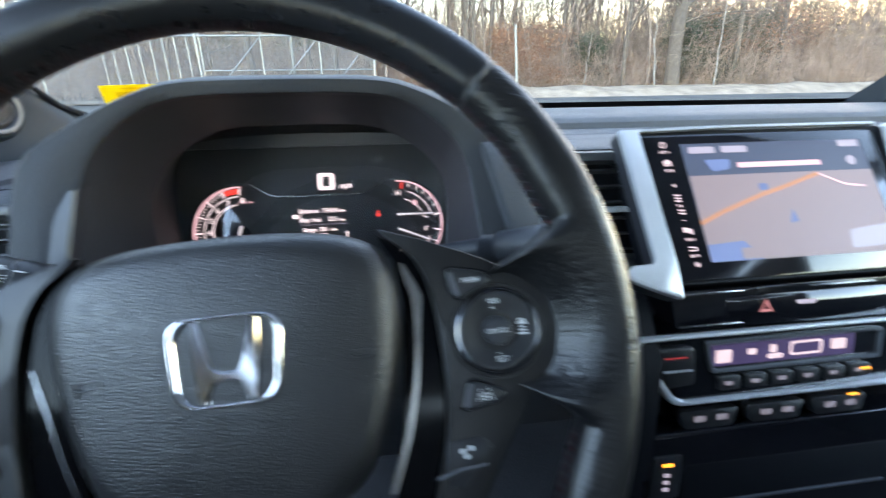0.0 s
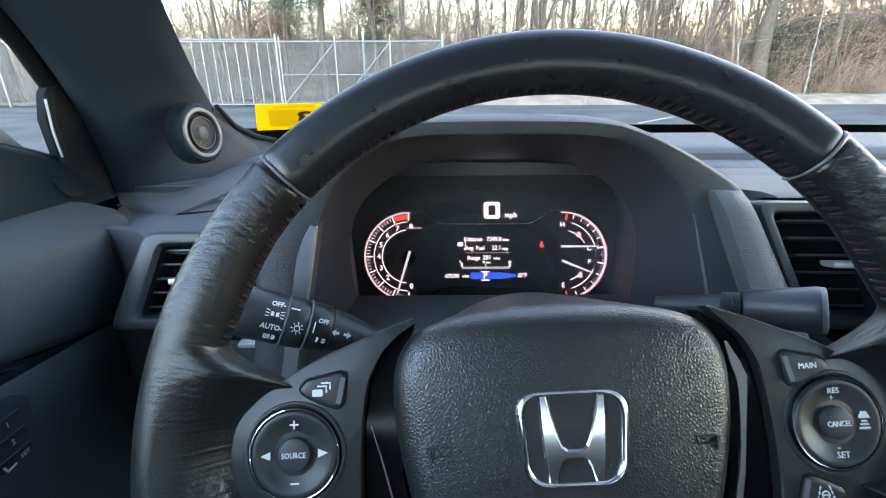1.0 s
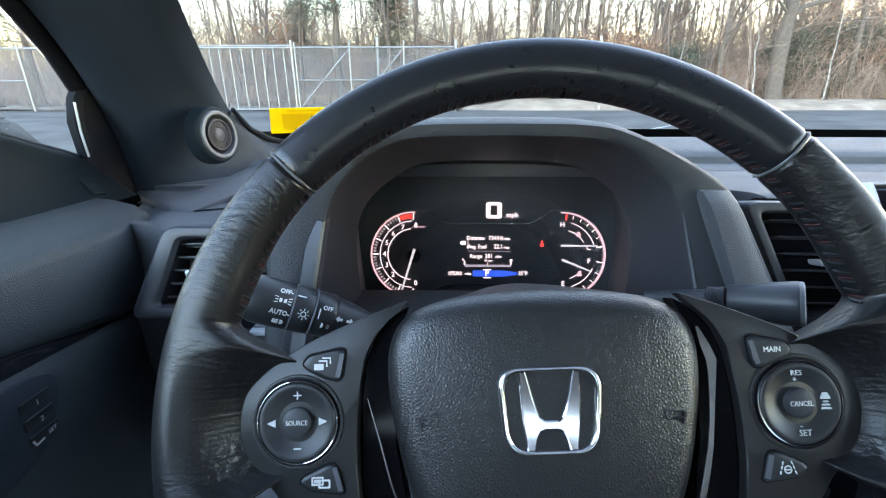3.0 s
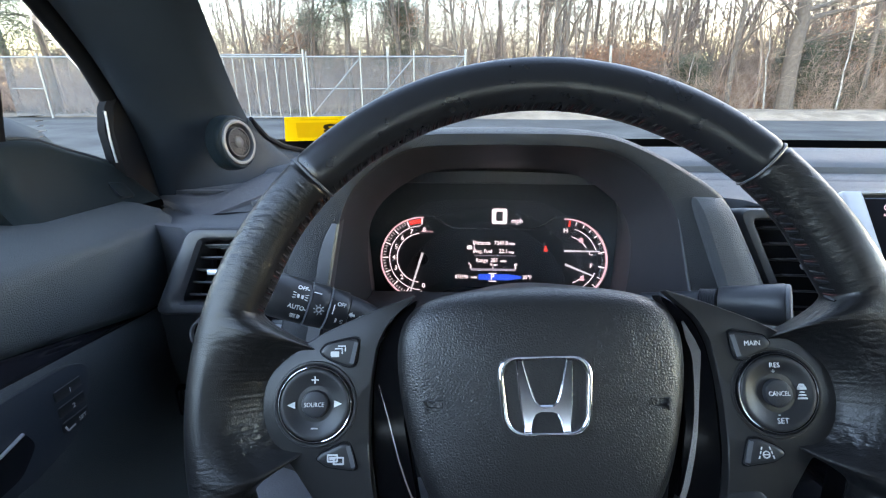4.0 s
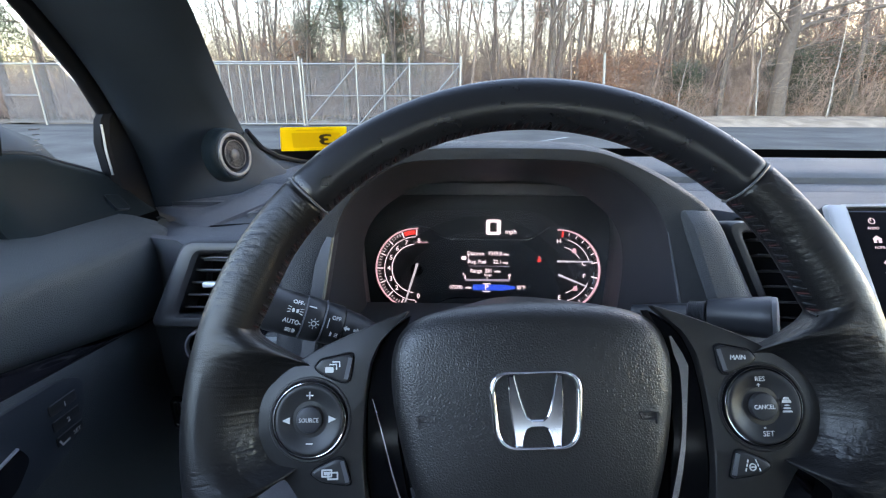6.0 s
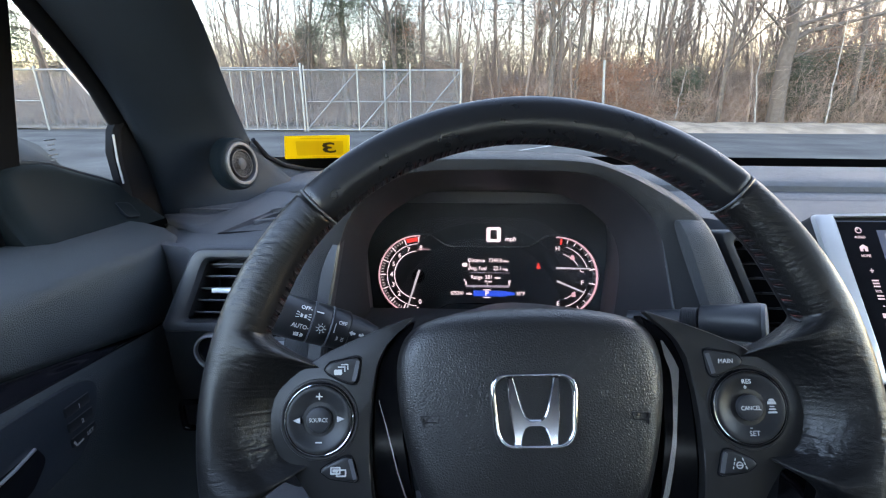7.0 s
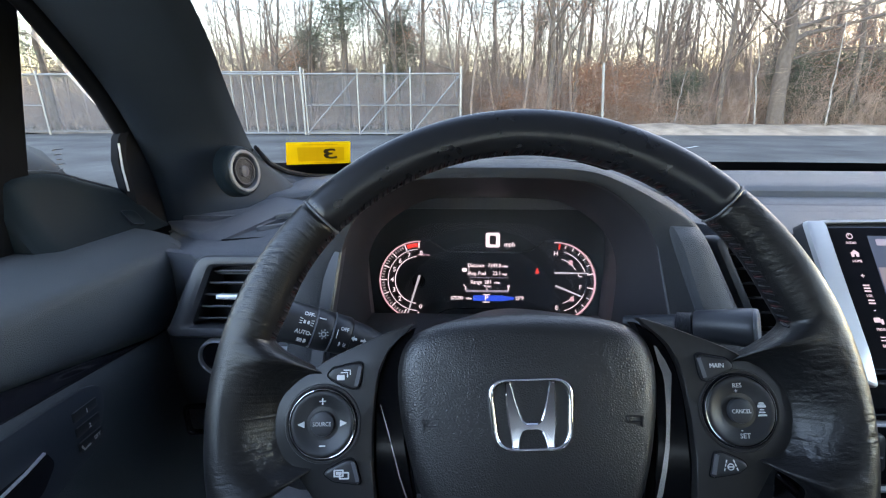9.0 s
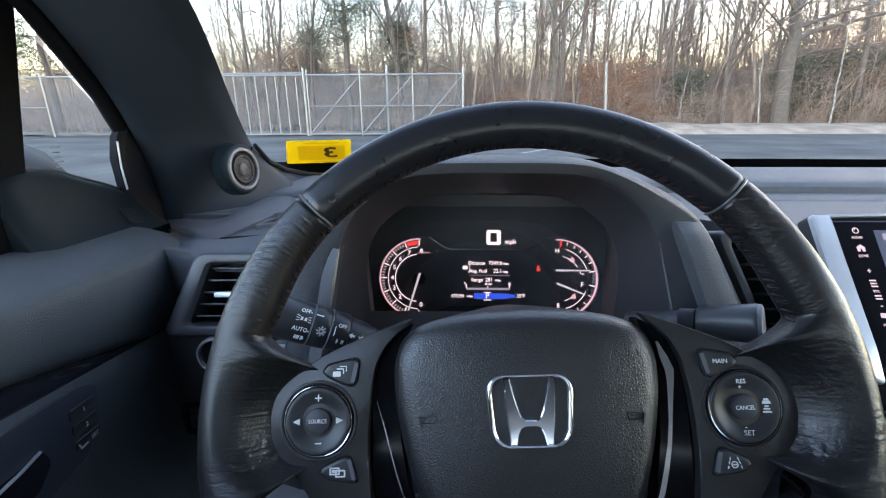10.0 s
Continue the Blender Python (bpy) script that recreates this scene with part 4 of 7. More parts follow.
def densify(half, n=4):
    out = []
    for a, b in zip(half, half[1:]):
        out += [(a[0] + (b[0] - a[0]) * i / n, a[1] + (b[1] - a[1]) * i / n) for i in range(n)]
    out.append(half[-1])
    sm = out[:]
    for _ in range(3):
        sm = [sm[0]] + [((sm[i - 1][0] + 2 * sm[i][0] + sm[i + 1][0]) / 4, (sm[i - 1][1] + 2 * sm[i][1] + sm[i + 1][1]) / 4) for i in range(1, len(sm) - 1)] + [sm[-1]]
    return sm


# half width and height of the hood's rings, from the foot up to the middle
LIP = [(0.160, 1.085), (0.157, 1.125), (0.1515, 1.170), (0.148, 1.198), (0.1445, 1.2225), (0.136, 1.242), (0.122, 1.2555), (0.1055, 1.2675), (0.086, 1.2752), (0.06, 1.2778), (0, 1.2785)]
NEAR = [(0.190, 1.085), (0.190, 1.125), (0.190, 1.172), (0.190, 1.206), (0.1850, 1.2395), (0.162, 1.2535), (0.139, 1.2668), (0.117, 1.2772), (0.090, 1.2872), (0.06, 1.2902), (0, 1.2905)]
BACK = [(0.235, 1.085), (0.233, 1.125), (0.230, 1.165), (0.226, 1.205), (0.217, 1.2300), (0.190, 1.2475), (0.156, 1.2635), (0.126, 1.2755), (0.094, 1.2855), (0.06, 1.2885), (0, 1.289)]
REAR = [(0.260, 1.09), (0.258, 1.11), (0.252, 1.13), (0.248, 1.15), (0.240, 1.172), (0.220, 1.184), (0.185, 1.193), (0.145, 1.199), (0.100, 1.205), (0.06, 1.208), (0, 1.209)]
SHROUD = [(0.128, 1.075), (0.131, 1.10), (0.135, 1.13), (0.138, 1.155), (0.138, 1.175), (0.134, 1.195), (0.123, 1.2125), (0.106, 1.2265), (0.081, 1.241), (0.055, 1.2462), (0, 1.2468)]
HX = -0.002


def lip_y(z):
    return 0.150 + (z - 1.168) * 0.5


def ring(half, yf):
    return [(x, yf(z), z) for x, z in both(densify(half))]


def blend(a, b, f):
    return [(p[0] + (q[0] - p[0]) * f, p[1] + (q[1] - p[1]) * f) for p, q in zip(a, b)]


def shroud_y(z):
    return 0.252 + (z - 1.168) * 0.3


inside = loft([ring(SHROUD, shroud_y), ring(blend(SHROUD, LIP, 0.05), lambda z: shroud_y(z) - 0.004), ring(blend(SHROUD, LIP, 0.5), lambda z: shroud_y(z) - 0.045), ring(blend(SHROUD, LIP, 0.93), lambda z: lip_y(z) + 0.012), ring(LIP, lambda z: lip_y(z) + 0.003), ring(LIP, lip_y)])
part("binnacle_inside", inside, M_HOODIN, dash, "matte black inside of the instrument hood", None, 50)
inner = loft([ring([(h * 1.13, z + (z - 1.15) * 0.08) for h, z in SHROUD], lambda z: 0.345 + (z - 1.15) * 0.36), ring([(h * 1.03, z + (z - 1.15) * 0.03) for h, z in SHROUD], lambda z: shroud_y(z) + 0.02), ring(SHROUD, shroud_y)])
part("dial_shroud", inner, M_HOODIN, dash, "black shroud round the dials", None, 50)
hood = loft([ring(LIP, lip_y), ring(blend(LIP, NEAR, 0.10), lambda z: lip_y(z) - 0.0025), ring(blend(LIP, NEAR, 0.5), lambda z: lip_y(z) - 0.0055), ring(blend(LIP, NEAR, 0.88), lambda z: lip_y(z) - 0.0075), ring(blend(NEAR, LIP, 0.02), lambda z: lip_y(z) - 0.0045),
             ring([(h + 0.001, z + 0.0012) for h, z in NEAR], lambda z: lip_y(z) + 0.009), ring(blend(NEAR, BACK, 0.5), lambda z: lip_y(z) * 0.5 + (0.27 + (1.288 - z) * 0.2) * 0.5), ring(BACK, lambda z: 0.27 + (1.288 - z) * 0.2), ring(REAR, lambda z: 0.40 + (1.212 - z) * 0.2)])
part("instrument_hood", hood, M_HOOD, dash, "grained black hood over the dials", None, 50)
# satin plastic upright beside the dials; opposite, a pale bead for the lip's highlight
rows = []
for k in range(13):
    z = 1.090 + (1.216 - 1.090) * k / 12
    e = smoothstep(1.198, 1.217, z)
    h0 = 0.158 - 0.12 * (z - 1.11)
    h1 = h0 + 0.0125 - 0.006 * e
    rows.append([(HX - h, lip_y(z) - d, z) for h, d in ((h0 - 0.0014, -0.012), (h0 - 0.0012, 0.004), (h0 + 0.0008, 0.0064), (h1 - 0.001, 0.0066 - 0.003 * e), (h1, 0.0))])
part("binnacle_trim", loft(rows), M_TRIMSIDE, dash, "satin plastic upright beside the dials", None, 40)
part("binnacle_trim", tube([(HX + 0.1575 - 0.12 * (z - 1.11), lip_y(z) - 0.0015, z) for z in (1.09, 1.12, 1.15, 1.18, 1.205, 1.222)], [0.0012, 0.0012, 0.0012, 0.0012, 0.001, 0.0004], 8), M_FRAME, dash, "thin pale bead for the highlight on the lip")

# top pad: profile from the windscreen towards the driver, along the car's width
XS = [-0.42, -0.36, -0.30, -0.24, -0.18, -0.1, 0.0, 0.1, 0.2, 0.28, 0.4, 0.55, 0.75, 1.0, 1.12]


def pad_section(x, prof):
    bend = 0.03 * ((x - 0.37) / 0.75) ** 2
    # lower beside the pillar
    return [(x, y - bend * (y > 0.4), z - 0.012 * smoothstep(-0.22, -0.29, x) * smoothstep(0.23, 0.31, y)) for y, z in prof]


def front_edge(x):
    """Near edge of the top pad: lower and rounder beside the door."""
    f = smoothstep(-0.22, 0.2, x)
    e = 1.15 * max(0.0, -0.305 - x)
    edge = [(0.36, 1.200 + 0.010 * f), (0.29, 1.199 + 0.017 * f), (0.225, 1.197 + 0.030 * f), (0.205, 1.192 + 0.036 * f), (0.205 - 0.002 * f, 1.190 + 0.037 * f), (0.222, 1.187 + 0.036 * f)]
    return [(min(0.378 - 0.003 * k, y + e * (0.4 if k == 1 else 1.0 if k else 0)), z - 0.02 * e) for k, (y, z) in enumerate(edge)]


raised = [(0.672, 1.196), (0.668, 1.216), (0.655, 1.2235), (0.60, 1.225), (0.52, 1.2245), (0.495, 1.222), (0.487, 1.216), (0.485, 1.200)]
low = [(0.50, 1.198), (0.483, 1.2075), (0.47, 1.2085), (0.425, 1.2085), (0.421, 1.2060), (0.418, 1.2085)]
part("upper_pad", loft([pad_section(x, raised) for x in XS]), M_DASH_TOP, dash, "smooth padded roll under the windscreen", None, 45)
part("top_pad", loft([pad_section(x, low + [(0.38, 1.2085)]) for x in XS], back=(0, 0, -0.02)), M_DASH_TOP, dash, "grained dashboard top", None, 45)
for xs in ([-0.42, -0.39, -0.36, -0.33, -0.30, -0.27, -0.24, -0.215], [0.225, 0.25, 0.28, 0.34, 0.40, 0.47, 0.55, 0.75, 1.0, 1.12]):
    part("top_edge", loft([pad_section(x, [(0.385, 1.205 + 0.003 * (x > 0))] + front_edge(x)) for x in xs], back=(0, 0.01, -0.015)), M_DASH_TOP, dash, "grained near edge of the dashboard top", None, 45)
part("defroster_strip", loft([[(x, y - 0.03 * ((x - 0.37) / 0.75) ** 2, z) for y, z in ((0.92, 1.18), (0.80, 1.195), (0.70, 1.200), (0.664, 1.200), (0.664, 1.16))] for x in XS], back=(0, 0, -0.02)), M_DEEP, dash, "black vent strip at the foot of the windscreen")

# fascia below: left, right, and the knee panel
def panel(points, mat, name, label="", depth=(0, 0.03, 0)):
    """Curved sheet over rows of points with a rear skin."""
    return part(name, loft(points, back=depth), mat, dash, label, None, 45)


panel([[(x, 0.193 + 0.34 * (z - 1.1585) + dy, z) for x, dy in ((-0.184, 0.012), (-0.1815, 0.0), (-0.173, -0.003), (-0.165, 0.001), (-0.156, 0.02))] for z in (1.08, 1.12, 1.16, 1.195, 1.215)], M_DASH, "left_cheek", "grained panel beside the dials")
panel([[(x0 + (x1 - x0) * f, 0.138 + 0.45 * (z - 1.168) + dy + back, z + up) for f, dy in ((-0.08, 0.02), (0.0, 0.004), (0.12, -0.003), (0.5, -0.006), (0.86, -0.003), (1.0, 0.004), (1.05, 0.02))]
       for z, back, up in ((1.07, 0, 0), (1.11, 0, 0), (1.15, 0, 0), (1.18, 0, 0), (1.205, 0, 0), (1.225, 0.0005, 0), (1.233, 0.003, 0), (1.239, 0.010, 0.0005), (1.242, 0.03, 0))
       for x0, x1 in ((0.1515 + 0.2815 * (1.2385 - z), 0.178 + 0.418 * (1.2410 - z)),)], M_CHEEK, "right_cheek", "grained grey panel beside the dials")
panel([[(x, y + 0.05 * smoothstep(-0.25, -0.42, x), z) for x in (-0.42, -0.385, -0.36, -0.33, -0.27, -0.2, -0.12, 0.0, 0.12)] for y, z in ((0.215, 1.118), (0.192, 1.112), (0.183, 1.095), (0.186, 1.04), (0.20, 0.98), (0.24, 0.92), (0.30, 0.80))], M_DASH, "knee_panel", "dark knee panel under the vent")
panel([[(x, 0.224 + 0.3 * max(0, -0.312 - x), z) for x in (-0.36, -0.34, -0.325, -0.31, -0.295)] for z in (1.09, 1.12, 1.16, 1.192)], M_DASH, "vent_surround", "", (0, 0.01, 0))
part("slot_trim", box((-0.180, 0.160, 1.119), (0.075, 0.01, 0.004), 0.0015), M_SILVER, dash, "thin silver trim line")
part("slot", box((-0.19, 0.172, 1.130), (0.10, 0.02, 0.022), 0.003), M_GLOSS, dash, "")
part("side_switch", ring_plate(rounded([(-0.335, 1.035), (-0.30, 1.037), (-0.30, 1.000), (-0.335, 0.998)], 0.006, 4), rounded([(-0.331, 1.031), (-0.304, 1.033), (-0.304, 1.004), (-0.331, 1.002)], 0.005, 4), 0, 0.006, 0.002), M_GLOSS, dash, "", plane_of((0, 0.186, 0), (1, 0, 0), (0, 0, 1)))
part("start_ring", ring_plate(circle(-0.285, 1.096, 0.021, 32), circle(-0.285, 1.096, 0.018, 32), 0, 0.008, 0.002), M_SILVER, dash, "silver ring", plane_of((0, 0.186, 0), (1, 0, 0), (0, 0, 1)))
part("start_button", disc((-0.285, 1.096), 0.018, 0, 0.005, 32, 0.002), M_GLOSS, dash, "", plane_of((0, 0.186, 0), (1, 0, 0), (0, 0, 1)))
# steering column cover
part("column_cover", loft([[(0.003 + r * math.cos(a) * 0.062, y, 1.105 + dz + r * math.sin(a) * 0.048) for a in (math.tau * j / 24 for j in range(24))] for y, r, dz in ((0.035, 0.7, -0.004), (0.05, 0.9, -0.006), (0.12, 0.95, -0.025), (0.22, 0.95, -0.06), (0.30, 0.95, -0.085))], closed=True, caps=True), M_PLAST, dash, "black steering column cover")
SLOT = [(-0.298, 0.328), (-0.290, 0.366), (-0.274, 0.392), (-0.262, 0.384), (-0.268, 0.350)]
part("speaker_slot", slab(rounded([(-0.283 + (x + 0.283) * 0.8, 0.362 + (y - 0.362) * 0.8) for x, y in SLOT], 0.005, 4), 1.184, 1.1935, 0.001), M_DEEP, dash, "small demister outlet")
part("slot_rim", ring_plate(rounded(SLOT, 0.006, 4), rounded([(-0.283 + (x + 0.283) * 0.8, 0.362 + (y - 0.362) * 0.8) for x, y in SLOT], 0.005, 4), 1.184, 1.1950, 0.001), M_FRAME, dash, "")
part("pad_seam", tube([(-0.322, 0.290, 1.1892), (-0.304, 0.296, 1.1892), (-0.27, 0.303, 1.1895), (-0.235, 0.306, 1.195)], 0.0012, 6), M_DEEP, dash, "stitched seam line")


def air_vent(name, origin, u, v, wide, high, slats, taper, knob_at, label, thumb):
    """Louvred outlet: frame, dark well, slats, sliding knob, thumbwheel. Plane in metres."""
    m = plane_of(origin, u, v)
    vent = thing(name, origin, label, "air vent")
    o = rounded([(-wide / 2 - taper, -high / 2), (wide / 2, -high / 2), (wide / 2, high / 2), (-wide / 2 + taper, high / 2)], 0.012, 5)
    edge = wide / 2 - (0.030 if thumb else 0.012)
    i = rounded([(-wide / 2 + (0.022 if taper else 0.011) - taper * 0.7, -high / 2 + 0.012), (edge, -high / 2 + 0.012), (edge, high / 2 - 0.011), (-wide / 2 + (0.020 if taper else 0.011) + taper * 0.7, high / 2 - 0.011)], 0.006, 5)
    part("frame", ring_plate(o, i, -0.03, 0.006, 0.005), M_VENT, vent, "satin grey frame", m)
    part("well", slab(o, -0.06, -0.035), M_DEEP, vent, "", m)
    y0, y1 = -high / 2 + 0.012, high / 2 - 0.011
    for k in range(slats):
        y = y0 + (y1 - y0) * (k + 0.5) / slats
        f = (y + high / 2) / high
        x0 = -wide / 2 + 0.021 - taper * 0.7 * (1 - 2 * f)
        part("slat", box(((x0 + edge - 0.002) / 2, y, -0.012), (edge - 0.002 - x0, 0.0018, 0.014), 0.0007, Matrix.Rotation(radians(-10), 4, "X")), M_VENT, vent, "", m)
    part("knob", box((knob_at[0], knob_at[1], 0.001), (0.026, 0.0055, 0.016), 0.002), M_SILVER, vent, "silver sliding knob", m)
    if thumb:
        part("thumbwheel_slot", slab(rounded([(thumb - 0.006, -0.024), (thumb + 0.006, -0.024), (thumb + 0.006, 0.024), (thumb - 0.006, 0.024)], 0.003, 3), 0.002, 0.0065), M_DEEP, vent, "", m)
        wheel_bm = tube([(thumb - 0.004, 0, -0.006), (thumb + 0.004, 0, -0.006)], 0.0145, 28)
        part("thumbwheel", wheel_bm, M_FRAME, vent, "", m)
        part("thumb_mark", box((thumb, 0.001, 0.0086), (0.007, 0.002, 0.001)), M_INK, vent, "", m)
    return vent


air_vent("air_vent", (-0.2510, 0.196, 1.1585), (1, 0.02, 0), (0, 0.34, 1), 0.139, 0.084, 5, 0.016, (-0.018, 0.000), "louvred side air vent with silver knob beside the door", 0.0545)
air_vent("air_vent", (0.266, 0.174, 1.178), (1, -0.04, 0), (-0.46, 0.30, 1), 0.096, 0.115, 6, 0.0, (0.004, 0.002), "louvred centre air vent beside the touchscreen", 0.0)

# ---- centre stack ----
ST = radians(36)
S_O = Vector((0.305, 0.161, 1.220))
M_S = plane_of(S_O, (1, 0, 0), (0, math.sin(ST), math.cos(ST))) @ MM
screen = thing("touchscreen", (0.39, 0.14, 1.14), "centre touchscreen showing a navigation map, silver side trims", "touchscreen")
part("housing", slab(rounded([(-26, 31), (214, 31), (222, -100), (-18, -100)], 5, 3), -40, -1.5), M_DEEP, screen, "", M_S)
glass_part = part("glass", slab(rounded([(-20, 27), (203, 27), (208, -98), (-13, -98)], 5, 4), -3, 0, 0.6), M_GLOSS, screen, "black glass panel", M_S)
for s in (-1, 1):
    x0 = 0 if s < 0 else 1
    to = [(-38, 31), (-21, 31), (-11, -84), (-12, -112), (-28, -106), (-56, -93), (-52, -86), (-29, -86)]
    if s > 0:
        to = [(208 - (x + 16), y) for x, y in to][::-1]
    trim = part("side_trim", slab(rounded(to, [5, 4, 6, 4, 4, 3, 3, 6] if s < 0 else 4, 4), 0.5, 5.5, 3.0), M_SILVER, screen, "satin silver side trim", M_S, 30)
    part("trim_base", slab(rounded(to, [5, 4, 6, 4, 4, 3, 3, 6] if s < 0 else 4, 4), -12, 0.5), M_PLAST, screen, "", M_S, 30)
part("top_line", stroke([(-22, 30.5), (60, 32.5), (206, 32.5)], 2.2, -2, 2.2), M_SILVER, screen, "", M_S)
lcd = part("lcd", slab([(16, 18), (188, 18), (192, -84), (20, -84)], 0.1, 0.35), G_BAND, screen, "lit display with map", M_S)
part("map", slab([(18.2, -11), (189.2, -11), (192, -84), (20, -84)], 0.35, 0.5), G_MAP, lcd, "pinkish map", M_S)
part("map_patch", slab([(20, -70), (52, -68), (66, -84), (20, -84)], 0.5, 0.62), G_SCRBLUE, lcd, "", M_S)
part("map_patch", slab(rounded([(34, 3), (58, 3), (56, -6), (40, -8)], 3, 3), 0.5, 0.62), G_SCRBLUE, lcd, "", M_S)
part("map_patch", slab(rounded([(150, -64), (190, -60), (191, -78), (148, -80)], 3, 3), 0.5, 0.62), glowing("map_pale", (0.62, 0.62, 0.72), GLOW * 0.42), lcd, "", M_S)
part("route", stroke([(18.5, -52), (40, -43), (78, -30), (104, -23), (136, -13)], 3.4, 0.55, 0.75), G_ROUTE, lcd, "orange route", M_S)
part("road", stroke([(136, -13), (160, -24), (178, -26)], 1.6, 0.55, 0.7), G_PINK, lcd, "", M_S)
part("map_arrow", slab([(98, -56), (106, -54), (103, -44), (100, -50)], 0.6, 0.8), G_SCRBLUE, lcd, "", M_S)
part("map_pin", slab(rounded([(78, -20), (86, -20), (86, -26), (78, -26)], 2, 3), 0.7, 0.9), G_SCRBLUE, lcd, "", M_S)
part("map_badge", disc((172, -2), 4.5, 0.6, 0.8, 18), G_DIM, lcd, "", M_S)
part("menu_tile", slab(rounded([(48, -74), (66, -74), (66, -83), (48, -83)], 2, 3), 0.62, 0.8), G_MAP, lcd, "", M_S)
# rows of writing too blurred to read
for u0, u1, v in ((22, 46, 12), (52, 76, 12), (164, 184, 14)):
    part("text_bar", slab(rounded([(u0, v - 3), (u1, v - 3), (u1, v + 3), (u0, v + 3)], 1, 2), 0.4, 0.55), G_DIM, lcd, "", M_S)
part("text_bar", slab([(64, -5), (142, -5), (142, -0.5), (64, -0.5)], 0.4, 0.55), G_PINK, lcd, "", M_S)
# touch keys
def key_text(body, v, size=3.5):
    lettering(body, size, M_S @ Matrix.Translation((1.5 + 0.075 * (0 - v) * 1.0, v, 0.3)), G_ICON, glass_part, depth=0.2, squeeze=0.85)


def key_shape(outline, v):
    part("symbol", slab([(x * 0.8 + 1.5 - 0.075 * v, y * 0.8 + v) for x, y in outline], 0.1, 0.35), G_ICON, glass_part, "", M_S)


key_text("AUDIO", 11.2)
part("symbol", ring_plate([(x + 0.8, y) for x, y in circle(0, 17.6, 2.8, 20)], [(x + 0.8, y) for x, y in circle(0, 17.6, 2.1, 20)], 0.1, 0.35, 0), G_ICON, glass_part, "", M_S)
key_shape([(-0.4, 0), (0.4, 0), (0.4, 3.6), (-0.4, 3.6)], 17.8)
key_shape([(-4, -3), (-1, -3), (-1, 0), (1, 0), (1, -3), (4, -3), (4, 1), (5.2, 1), (0, 5), (-5.2, 1), (-4, 1)], 1.0)
key_text("HOME", -5.5)
key_text("+", -19, 8)
for v in (-27, -29.5, -32, -40, -42.5):
    key_shape([(-3.4, -0.8), (3.4, -0.8), (3.4, 0.8), (-3.4, 0.8)], v)
key_text("VOL", -36.2)
key_text("-", -48, 8)
key_shape([(-4.5, -2), (2, -2), (2, 3), (-4.5, 3)], -57)
key_shape([(2.4, -4), (5, -4), (5, 1.5), (2.4, 1.5)], -57)
key_text("MENU", -64.5)
key_shape([(-4, 2), (3, 2), (4.6, 0.5), (4.6, -1), (3, -2.5), (-4, -2.5), (-4, -1.3), (2.6, -1.3), (3.2, 0), (2.6, 0.9), (-4, 0.9)], -72)
key_text("BACK", -78)
for a in range(0, 180, 45):
    c, s2 = math.cos(radians(a)), math.sin(radians(a))
    key_shape([(-3 * c - 0.3 * s2, -3 * s2 + 0.3 * c), (-3 * c + 0.3 * s2, -3 * s2 - 0.3 * c), (3 * c + 0.3 * s2, 3 * s2 - 0.3 * c), (3 * c - 0.3 * s2, 3 * s2 + 0.3 * c)], -85)

# gloss panel with the hazard switch
HZ = plane_of((0.37, 0.0985, 1.1175), (1, 0, 0), (0, 0.30, 1)) @ MM
strip = thing("hazard_panel", (0.38, 0.1, 1.10), "piano black panel with hazard warning switch under the screen", "switch panel")
part("panel", slab(rounded([(-82, 16), (140, 16), (140, -16), (-76, -16)], 6, 4), -40, 0, 1.2), M_GLOSS, strip, "", HZ)
part("key", slab(rounded([(-34, 9), (118, 9), (118, -9), (-34, -9)], 3, 3), -2, 1.2, 0.6), M_GLOSS, strip, "", HZ)
part("hazard_triangle", ring_plate([(-6, -5), (0, 5.5), (6, -5)], [(-3, -3.2), (0, 2.2), (3, -3.2)], 1.0, 1.5, 0), G_REDTRI, strip, "red hazard triangle", HZ)
part("symbol", slab(rounded([(26, 2.5), (46, 2.5), (43, -1), (29, -1)], 1, 2), 1.0, 1.5), G_DIM, strip, "", HZ)
# dull chrome bars stand in for gleams along the gloss panel
for u0, u1, v in ((-70, -20, 13.2), (40, 100, 13.2), (-74, -20, -12.5)):
    part("gleam_edge", box(((u0 + u1) / 2, v, 0.2), (u1 - u0, 1.6, 1.4), 0.4), M_DKCHROME, strip, "", HZ)

# climate controls
CL = plane_of((0.37, 0.0865, 1.069), (1, 0, 0), (0, 0.22, 1)) @ MM
clim = thing("climate_panel", (0.38, 0.09, 1.04), "climate control panel with purple display and chrome frame", "climate control")
co = rounded([(-114, 32), (190, 32), (190, -28), (-80, -28)], [8, 6, 6, 12], 6)
ci = [(x + (4.5 if x < 0 else -4), y + (-4 if y > 0 else 4)) for x, y in co]
part("face", slab(co, -40, -1, 1), M_GLOSS, clim, "", CL)
part("chrome_frame", ring_plate(co, ci, -4, 3.2, 2), M_SILVER, clim, "chrome surround", CL)
cd = rounded([(-52, 24), (110, 24), (110, -3), (-46, -3)], 4, 4)
part("display_frame", ring_plate(cd, [(29 + (x - 29) * 0.955, 10 + (y - 10) * 0.78) for x, y in cd], -2, 2.0, 1), M_FRAME, clim, "", CL)
dp = part("display", slab([(-46, 20.5), (84, 20.5), (84, 2.5), (-44, 2.5)], -0.5, 0.4), G_PURPLE, clim, "purple lit display", CL)
